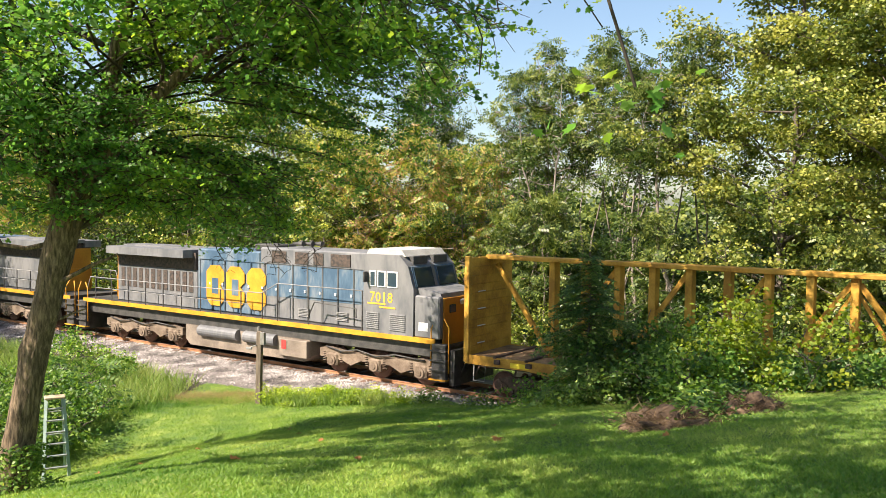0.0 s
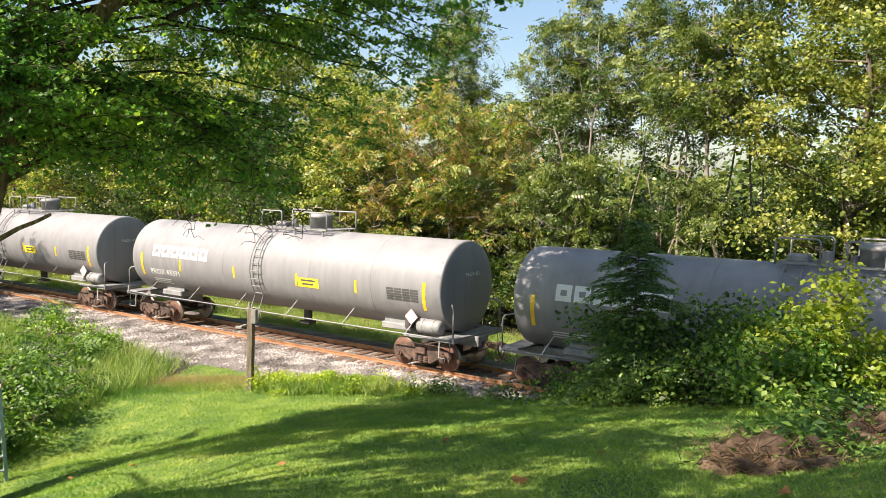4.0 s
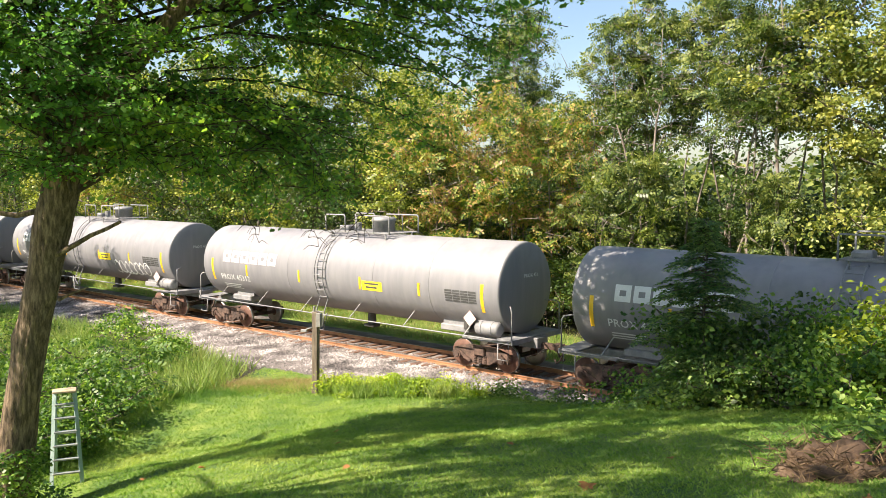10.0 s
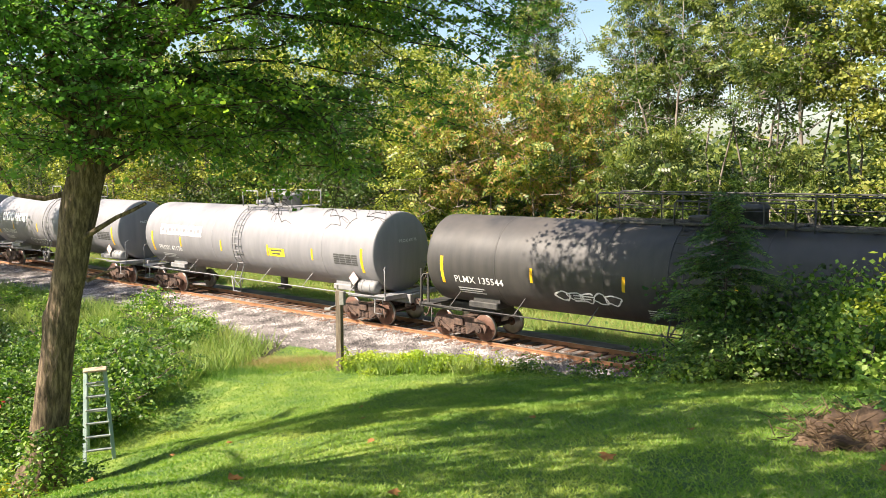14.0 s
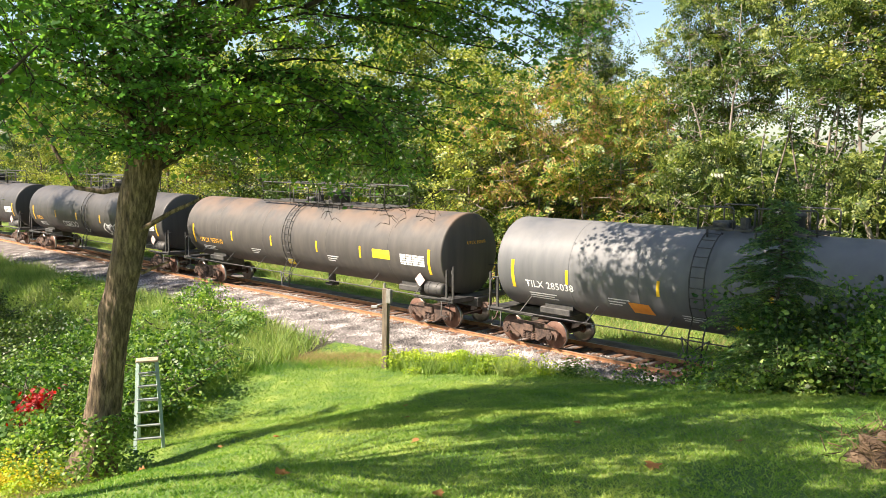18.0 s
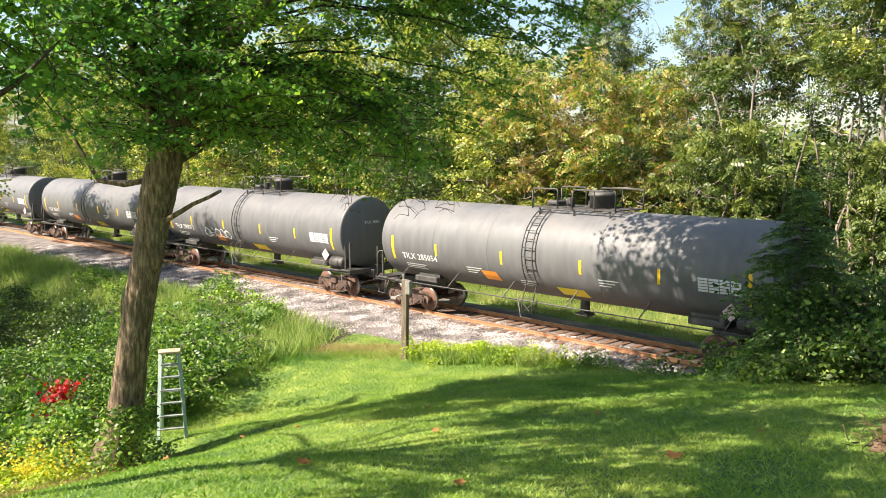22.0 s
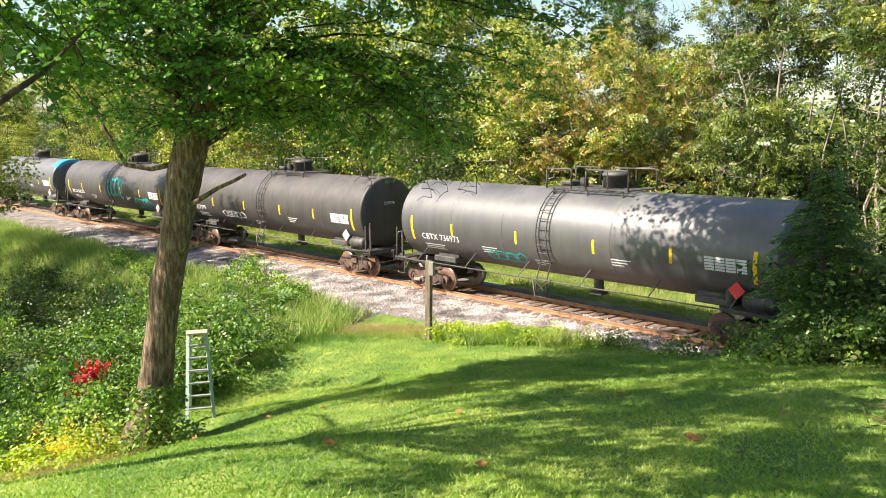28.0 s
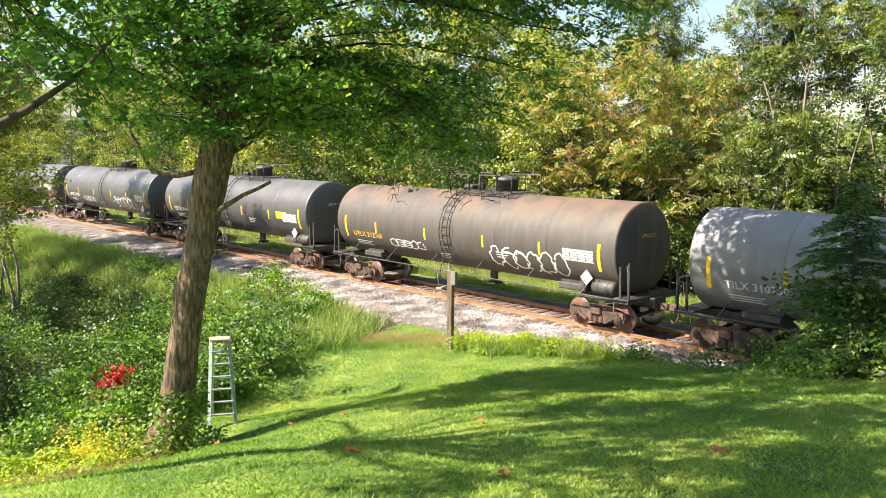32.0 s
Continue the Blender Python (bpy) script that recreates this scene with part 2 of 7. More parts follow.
M_LAWN = weathered("lawn_soil", [(0.05, 0.11, 0.02), (0.125, 0.195, 0.03), (0.26, 0.31, 0.06)], 1.3, 26, 0.9, bump=1.0, bump_scale=50, contrast=(0.3, 0.7))
M_LITTER = weathered("leaf_litter", [(0.028, 0.032, 0.014), (0.055, 0.05, 0.026), (0.09, 0.075, 0.04)], 0.8, 16, 0.95, bump=0.8, bump_scale=20)
M_BLADE = leafy("grass_blades", [(0.095, 0.20, 0.034), (0.215, 0.335, 0.056), (0.43, 0.49, 0.12)], 0.38, 0.55, 0.3)
M_WILD = leafy("wild_grass", [(0.12, 0.20, 0.045), (0.22, 0.31, 0.075), (0.38, 0.42, 0.15)], 0.4, 0.6, 0.3)
M_BALLAST = weathered("ballast", [(0.07, 0.058, 0.052), (0.15, 0.128, 0.118), (0.25, 0.22, 0.205)], 1.2, 26, 0.9, bump=1.0, bump_scale=24, contrast=(0.3, 0.7))
M_STONE = weathered("ballast_stone", [(0.075, 0.067, 0.064), (0.21, 0.19, 0.182), (0.42, 0.385, 0.368)], 1.0, 9, 0.88, bump=0.3, island=0.65)
M_TIE = weathered("tie_wood", [(0.085, 0.043, 0.027), (0.19, 0.10, 0.06)], 1.5, 20, 0.9, bump=0.5, bump_scale=25, stretch=(1, 6, 1), island=0.3)
M_RAIL = weathered("rusty_rail", [(0.32, 0.15, 0.07), (0.46, 0.24, 0.125)], 3, 30, 0.75, 0.1, bump=0.2)
M_RAILTOP = weathered("worn_rail_head", [(0.42, 0.36, 0.33), (0.55, 0.50, 0.47)], 3, 30, 0.3, 0.9, bump=0.05)
M_BARK = weathered("maple_bark", [(0.04, 0.028, 0.017), (0.13, 0.092, 0.058), (0.27, 0.195, 0.125)], 6, 30, 0.95, bump=1.0, bump_scale=28, stretch=(3, 3, 0.5), contrast=(0.3, 0.7))
M_BARK_B = weathered("wood_bark", [(0.07, 0.055, 0.045), (0.17, 0.14, 0.11)], 2.0, 14, 0.92, bump=0.6, bump_scale=9, stretch=(3, 3, 0.6))
M_BARK_PALE = weathered("pale_bark", [(0.16, 0.13, 0.105), (0.30, 0.255, 0.215)], 2.0, 14, 0.9, bump=0.4, bump_scale=9, stretch=(3, 3, 0.6))
# limb bark darker than maple_bark: the crown's shade is put into its colour
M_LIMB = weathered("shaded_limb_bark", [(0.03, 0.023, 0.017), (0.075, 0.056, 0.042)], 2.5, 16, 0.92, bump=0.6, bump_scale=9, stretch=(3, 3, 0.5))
M_MAPLE = leafy("maple_leaves", [(0.056, 0.13, 0.042), (0.104, 0.213, 0.056), (0.17, 0.292, 0.064), (0.33, 0.42, 0.08)], 0.6, 0.42, 0.32)
M_LEAF = {
    "green": leafy("green_leaves", [(0.035, 0.066, 0.016), (0.10, 0.145, 0.03), (0.27, 0.30, 0.075)], 0.32, 0.42, 0.45),
    "olive": leafy("olive_leaves", [(0.085, 0.13, 0.024), (0.23, 0.28, 0.054), (0.52, 0.52, 0.115)], 0.38, 0.45, 0.4),
    "gold": leafy("golden_green_leaves", [(0.06, 0.10, 0.018), (0.19, 0.23, 0.044), (0.44, 0.43, 0.105)], 0.33, 0.45, 0.42),
    "autumn": leafy("autumn_leaves", [(0.06, 0.12, 0.022), (0.12, 0.20, 0.035), (0.22, 0.29, 0.05), (0.36, 0.36, 0.07), (0.48, 0.37, 0.11), (0.44, 0.25, 0.14)], 0.35, 0.5, 0.5),
    "lime": leafy("lime_leaves", [(0.12, 0.19, 0.02), (0.24, 0.30, 0.03), (0.42, 0.44, 0.06)], 0.42),
    # darker leaf copy: the gloom inside the wood is put into its colour
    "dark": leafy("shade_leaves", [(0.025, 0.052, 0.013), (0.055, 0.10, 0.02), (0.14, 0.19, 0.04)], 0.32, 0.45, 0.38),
    "needle": leafy("hemlock_needles", [(0.06, 0.125, 0.042), (0.15, 0.25, 0.072), (0.36, 0.43, 0.13)], 0.42, 0.45, 0.42),
}

# ---------------------------------------------------------------- ground
def lawn_edge(y):
    """Where the mown lawn ends towards the wooded hollow."""
    return np.interp(y, [5, 10, 13, 15, 20, 24, 26], [-16, -14, -11.5, -11.0, -11.9, -11.4, -9.8])


def build_ground():
    def axis(lo, hi, fine, reach):
        mid = list(np.arange(lo, hi + 1e-6, fine))
        out, v, st = [], hi, fine
        while v < reach:
            st *= 1.35
            v += st
            out.append(v)
        left, v, st = [], lo, fine
        while v > -reach:
            st *= 1.35
            v -= st
            left.append(v)
        return np.array(left[::-1] + mid + out)
    xs, ys = axis(-34, 22, 0.3, 2500), axis(-8, 46, 0.3, 2500)
    X, Y = np.meshgrid(xs, ys)
    Z = ground_z(X, Y)
    nx, ny = len(xs), len(ys)
    me = bpy.data.meshes.new("ground")
    me.vertices.add(nx * ny)
    me.vertices.foreach_set("co", np.stack([X, Y, Z], -1).astype(np.float32).reshape(-1))
    i, j = np.meshgrid(np.arange(nx - 1), np.arange(ny - 1))
    a = (j * nx + i).reshape(-1)
    loops = np.stack([a, a + 1, a + nx + 1, a + nx], -1).astype(np.int32)
    me.loops.add(loops.size)
    me.loops.foreach_set("vertex_index", loops.reshape(-1))
    me.polygons.add(len(loops))
    me.polygons.foreach_set("loop_start", np.arange(len(loops), dtype=np.int32) * 4)
    me.update(calc_edges=True)
    me.polygons.foreach_set("use_smooth", np.ones(len(loops), bool))
    me.materials.append(M_LAWN)
    me.materials.append(M_LITTER)
    cx, cy = (X[:-1, :-1] + X[1:, 1:]).reshape(-1) / 2, (Y[:-1, :-1] + Y[1:, 1:]).reshape(-1) / 2
    q = (cx - TRACK.x) * N.x + (cy - TRACK.y) * N.y
    hollow = (cx < lawn_edge(cy) - 0.3) & (cx > -90) & (q < -3) & (cy > 8)
    me.polygons.foreach_set("material_index", ((q > 9.0) | hollow).astype(np.int32))
    tagged(new("ground", me), "mown green lawn sloping down to the railway", "ground", kind="structure")


def edge_width(s):
    """Width of the ballast on the house side, from the centre line."""
    return 4.2 + 1.1 * np.exp(-((s + 2.0) / 4.5) ** 2)


def build_track():
    # ballast bed
    prof = [(-1.0, -0.34), (-0.72, -0.26), (-0.40, -0.17), (-0.33, -0.15), (0.33, -0.15), (0.40, -0.17), (0.7, -0.30), (0.80, -0.36)]
    ss = np.concatenate([np.arange(-560, -40, 20.0), np.arange(-40, 30, 0.5), np.arange(30, 580, 20.0)])
    rows = []
    for s in ss:
        w = float(edge_width(s)) + 0.25 * math.sin(s * 0.8) + 0.15 * math.sin(s * 2.3)
        qs = [-w, -w * 0.78, -2.3, -1.4, -0.5, 0.5, 1.4, 2.2, 3.1, 3.8]
        zs = [-0.37, -0.31, -0.24, -0.16, -0.165, -0.165, -0.16, -0.2, -0.42, -0.72]
        rows.append([along(s, q, z + 0.02 * math.sin(7 * s + 3 * q)) for q, z in zip(qs, zs)])
    bm = bmesh.new()
    vs = [[bm.verts.new(p) for p in r] for r in rows]
    for r0, r1 in zip(vs, vs[1:]):
        for k in range(len(r0) - 1):
            bm.faces.new((r0[k], r1[k], r1[k + 1], r0[k + 1])).smooth = True
    bmesh.ops.recalc_face_normals(bm, faces=bm.faces)
    bed = tagged(part("railway_bed", bm, M_BALLAST, None), "grey-pink crushed stone railway ballast bed", "ballast", kind="structure")
    # loose stones
    rng = np.random.default_rng(5)
    n = 95000
    s = rng.uniform(-36, 14, n)
    w = edge_width(s)
    q = -w + rng.random(n) ** 0.8 * (w - 0.0)
    z = np.interp(q, [-5.5, -4, -2.3, -1.4, 0], [-0.37, -0.33, -0.24, -0.16, -0.16]) + rng.normal(0, 0.012, n)
    base = np.array([along(a, b, c) for a, b, c in zip(s, q, z)])
    tet = np.array([(1, 0, -0.4), (-0.5, 0.87, -0.4), (-0.5, -0.87, -0.4), (0.1, 0.1, 0.75)])
    ang = rng.uniform(0, 6.28, n)
    ca, sa = np.cos(ang), np.sin(ang)
    size = rng.uniform(0.03, 0.065, n)[:, None, None]
    jit = rng.uniform(0.6, 1.3, (n, 4, 3))
    v = tet[None] * jit
    v = np.stack([v[..., 0] * ca[:, None] - v[..., 1] * sa[:, None], v[..., 0] * sa[:, None] + v[..., 1] * ca[:, None], v[..., 2]], -1) * size + base[:, None]
    me = arrays("ballast_stones", v, [(0, 1, 3), (1, 2, 3), (2, 0, 3)], M_STONE)
    tagged(new("ballast_stones", me), "loose grey and pinkish ballast stones beside the rails", "stones", kind="stuff")
    # sleepers
    bm = bmesh.new()
    box(bm, (0, 0, -0.09), (0.22, 2.6, 0.18), 0.012)
    tie_me = bpy.data.meshes.new("tie")
    bm.to_mesh(tie_me)
    bm.free()
    tie_me.materials.append(M_TIE)
    for k in range(-76, 36):
        t = link_mesh("tie", tie_me, bed)
        p = along(k * 0.5 + random.uniform(-0.03, 0.03), random.uniform(-0.04, 0.04), -0.130 + random.uniform(-0.012, 0.012))
        t.matrix_basis = Matrix.Translation(p) @ pose(0, 0, 0, 0, 0, TURN + random.uniform(-1.2, 1.2))
    # rails with foot, web and head, and the tie plates' line
    for q, nm in ((-0.7525, "rail_near"), (0.7525, "rail_far")):
        bm = bmesh.new()
        a, b = along(-560, q), along(580, q)
        for w, z0, z1 in ((0.14, -0.165, -0.145), (0.022, -0.145, -0.04), (0.068, -0.04, -0.006)):
            bar(bm, a + Vector((0, 0, (z0 + z1) / 2)), b + Vector((0, 0, (z0 + z1) / 2)), w, z1 - z0)
        r = tagged(part("rail", bm, M_RAIL, None), "rusty orange-brown steel running rail on wooden ties", "rail", "running rails", kind="structure")
        bm = bmesh.new()
        bar(bm, a + Vector((0, 0, -0.003)), b + Vector((0, 0, -0.003)), 0.05, 0.006)
        part("rail_head", bm, M_RAILTOP, r, "bright worn rail head")
    # spikes and plates
    bm = bmesh.new()
    box(bm, (0, 0, -0.155), (0.19, 0.34, 0.02), 0.004)
    for yy in (-0.1, 0.1):
        box(bm, (0.05, yy, -0.135), (0.03, 0.03, 0.03))
    pl = bpy.data.meshes.new("tie_plate")
    bm.to_mesh(pl)
    bm.free()
    pl.materials.append(M_RAIL)
    for k in range(-60, 34):
        o = link_mesh("tie_plate", pl, bed)
        o.matrix_basis = Matrix.Translation(along(k * 0.5, -0.7525)) @ pose(0, 0, 0, 0, 0, TURN)


build_ground()
build_track()


# ---------------------------------------------------------------- plants
def sweep(paths, seg=7):
    """One mesh of tapered round limbs: paths of [(point, radius), ...]."""
    verts, faces = [], []
    for path in paths:
        pts = np.array([p for p, _ in path], float)
        rad = [r for _, r in path]
        base = len(verts)
        for i in range(len(pts)):
            t = pts[min(i + 1, len(pts) - 1)] - pts[max(i - 1, 0)]
            t = t / (np.linalg.norm(t) + 1e-9)
            ref = np.array((0, 0, 1.0)) if abs(t[2]) < 0.9 else np.array((1.0, 0, 0))
            u = np.cross(t, ref)
            u /= np.linalg.norm(u)
            v = np.cross(t, u)
            for k in range(seg):
                a = 2 * math.pi * k / seg
                verts.append(pts[i] + (u * math.cos(a) + v * math.sin(a)) * rad[i])
        for i in range(len(pts) - 1):
            for k in range(seg):
                a, b = base + i * seg + k, base + i * seg + (k + 1) % seg
                faces.append((a, b, b + seg, a + seg))
    return verts, faces


def limb_mesh(name, paths, mat, seg=7):
    v, f = sweep(paths, seg)
    me = bpy.data.meshes.new(name)
    me.from_pydata([tuple(p) for p in v], [], f)
    me.polygons.foreach_set("use_smooth", np.ones(len(f), bool))
    me.materials.append(mat)
    return me


def frond():
    """A long compound leaf: four pairs of leaflets and one at the tip, arching down."""
    v, f = [], []
    for k in range(5):
        u = 0.22 + 0.17 * k
        z = 0.05 - 0.32 * u * u
        for side in ((-1, 1) if k < 4 else (0,)):
            d = np.array((side * 0.85, 0.5 if side else 1.0, -0.25))
            d = d / np.linalg.norm(d) * (0.30 if 0 < k < 4 else 0.24)
            w = np.array((d[1], -d[0], 0.0)) * 0.26
            a = np.array((0.0, u, z))
            i = len(v)
            v += [tuple(a), tuple(a + d * 0.5 + w), tuple(a + d), tuple(a + d * 0.5 - w)]
            f.append((i, i + 1, i + 2, i + 3))
    return v, f


SHAPES = {
    # flat outlines in leaf space, stem at the origin, tip along +y
    "oval": ([(0, 0, 0), (0.34, 0.45, 0.06), (0, 1, -0.05), (-0.34, 0.45, 0.06)], [(0, 1, 2, 3)]),
    "long": ([(0, 0, 0), (0.2, 0.4, 0.05), (0, 1, -0.12), (-0.2, 0.4, 0.05)], [(0, 1, 2, 3)]),
    "maple": ([(0, 0, 0), (0.28, 0.12, 0), (0.55, 0.30, 0.04), (0.32, 0.46, 0), (0.42, 0.78, 0.03), (0.14, 0.70, 0), (0, 1.05, -0.06), (-0.14, 0.70, 0), (-0.42, 0.78, 0.03), (-0.32, 0.46, 0), (-0.55, 0.30, 0.04), (-0.28, 0.12, 0)],
              [(0, 1, 2, 3), (0, 3, 4, 5), (0, 5, 6, 7), (0, 7, 8, 9), (0, 9, 10, 11)]),
    "star": ([(0, 0, 0), (0.5, 0.22, 0.04), (0.27, 0.45, 0), (0.38, 0.8, 0.03), (0, 1.05, -0.06), (-0.38, 0.8, 0.03), (-0.27, 0.45, 0), (-0.5, 0.22, 0.04)], [(0, 1, 2, 3), (0, 3, 4, 5), (0, 5, 6, 7)]),
    "frond": frond(),
    "tuft": ([(-0.15, 0, 0), (0.15, 0, 0), (0.05, 1, 0.2)], [(0, 1, 2)]),
    "stalk": ([(-0.03, 0, 0), (0.03, 0, 0), (0.0, 1, 0.25)], [(0, 1, 2)]),
    "needle": ([(-0.035, 0, 0), (0.035, 0, 0), (0.012, 1, 0), (-0.012, 1, 0)], [(0, 1, 2, 3)]),
    "blade": ([(-0.06, 0, 0), (0.06, 0, 0), (0.0, 1, 0.2)], [(0, 1, 2)]),
}


def leaves(name, places, size, shape, mat, rng, droop=0.35, up=0.9, spread=0.35, aim=None):
    """Leaves at the places, turned every way, tips hanging by droop; their faces look mostly up."""
    n = len(places)
    out, idx = SHAPES[shape]
    out = np.array(out)
    ang = rng.uniform(0, 2 * math.pi, n)
    tip = np.stack([np.cos(ang), np.sin(ang), rng.normal(-droop, 0.35, n)], -1)
    if aim is not None:
        tip = tip * 0.55 + aim
    tip /= np.linalg.norm(tip, axis=1)[:, None]
    nrm = np.stack([rng.normal(0, 0.55, n), rng.normal(0, 0.55, n), np.full(n, up) + rng.normal(0, 0.3, n)], -1)
    side = np.cross(tip, nrm)
    side /= np.linalg.norm(side, axis=1)[:, None] + 1e-9
    nrm = np.cross(side, tip)
    sz = size * rng.uniform(1 - spread, 1 + spread, n)
    v = (side[:, None] * out[None, :, :1] + tip[:, None] * out[None, :, 1:2] + nrm[:, None] * out[None, :, 2:3]) * sz[:, None, None] + np.asarray(places)[:, None]
    return arrays(name, v, idx, mat)


def bent(p, q, rng, wob, steps, r0, r1, sag=0.0):
    """A limb from p to q with r0 to r1 radius, wandering by wob."""
    p, q = np.array(p, float), np.array(q, float)
    out = []
    drift = np.zeros(3)
    for i in range(steps + 1):
        u = i / steps
        if 0 < i:
            drift = drift + rng.normal(0, wob, 3) * np.array((1, 1, 0.7))
        arch = np.array((0, 0, sag * 4 * u * (1 - u)))
        out.append((p + (q - p) * u + drift * (1 if i else 0) + arch, r0 + (r1 - r0) * u ** 0.8))
    return out


def grown_tree(rng, height, spread, clear, trunk_r, limbs, twigs, clumps, per_clump, clump_r, top_bias=0.55, stems=1, lean=(0, 0)):
    """Limb paths and leaf places of a broadleaf tree that stands at the origin."""
    paths, tips = [], []
    for sidx in range(stems):
        off = rng.normal(0, 0.12 * (stems > 1), 2)
        top = np.array((lean[0] + rng.normal(0, 0.05 * height) + off[0] * 6, lean[1] + rng.normal(0, 0.05 * height) + off[1] * 6, height * rng.uniform(0.86, 0.97)))
        r = trunk_r * (1 if stems == 1 else 0.7)
        trunk = bent((off[0], off[1], -0.3), top, rng, 0.012 * height, 10, r, r * 0.12)
        trunk[0] = (trunk[0][0], r * 1.5)
        paths.append(trunk)
        tr = np.array([p for p, _ in trunk])
        for k in range(limbs):
            u = clear + (0.97 - clear) * ((k + rng.random()) / limbs) ** 0.9
            at = np.array([np.interp(u * 10, np.arange(11), tr[:, i]) for i in range(3)])
            ang = k * 2.4 + rng.normal(0, 0.5)
            wide = spread * (0.35 + 0.65 * math.sin(math.pi * min(1, max(0.05, (u - clear * 0.6) / (1.02 - clear * 0.6)) ** top_bias))) * rng.uniform(0.7, 1.1)
            end = at + np.array((math.cos(ang) * wide, math.sin(ang) * wide, wide * rng.uniform(0.15, 0.75)))
            limb = bent(at, end, rng, 0.03 * wide, 6, r * 0.42 * (1.1 - u), 0.012, sag=-0.02 * wide)
            paths.append(limb)
            lp = np.array([p for p, _ in limb])
            tips.append(lp[-1])
            for j in range(twigs):
                v = rng.uniform(0.35, 1.0)
                b0 = np.array([np.interp(v * 6, np.arange(7), lp[:, i]) for i in range(3)])
                d = rng.normal(0, 1, 3) * np.array((1, 1, 0.6))
                d = d / np.linalg.norm(d) * wide * rng.uniform(0.2, 0.42)
                paths.append(bent(b0, b0 + d, rng, 0.02 * wide, 3, 0.02, 0.006))
                tips.append(b0 + d)
                tips.append(b0 + d * 0.5)
    tips = np.array(tips)
    pick = tips[rng.integers(0, len(tips), clumps)]
    centre = pick + rng.normal(0, clump_r * 0.5, (clumps, 3))
    pts = np.repeat(centre, per_clump, 0) + rng.normal(0, 1, (clumps * per_clump, 3)) * clump_r * np.array((0.52, 0.52, 0.2))
    return paths, pts[pts[:, 2] > 0.3]


def tree_kind(seed, leaf, shape, size, label, mat=None, seg=6, name="tree", **kw):
    rng = np.random.default_rng(seed)
    paths, pts = grown_tree(rng, **kw)
    t = empty(name)
    link_mesh("trunk", limb_mesh("trunk", paths, mat or M_BARK_B, seg), t)
    link_mesh("crown", leaves("crown", pts, size, shape, M_LEAF[leaf] if isinstance(leaf, str) else leaf, rng, up=0.4), t)
    tagged(t, label, "tree", "trees beyond the railway")
    return t


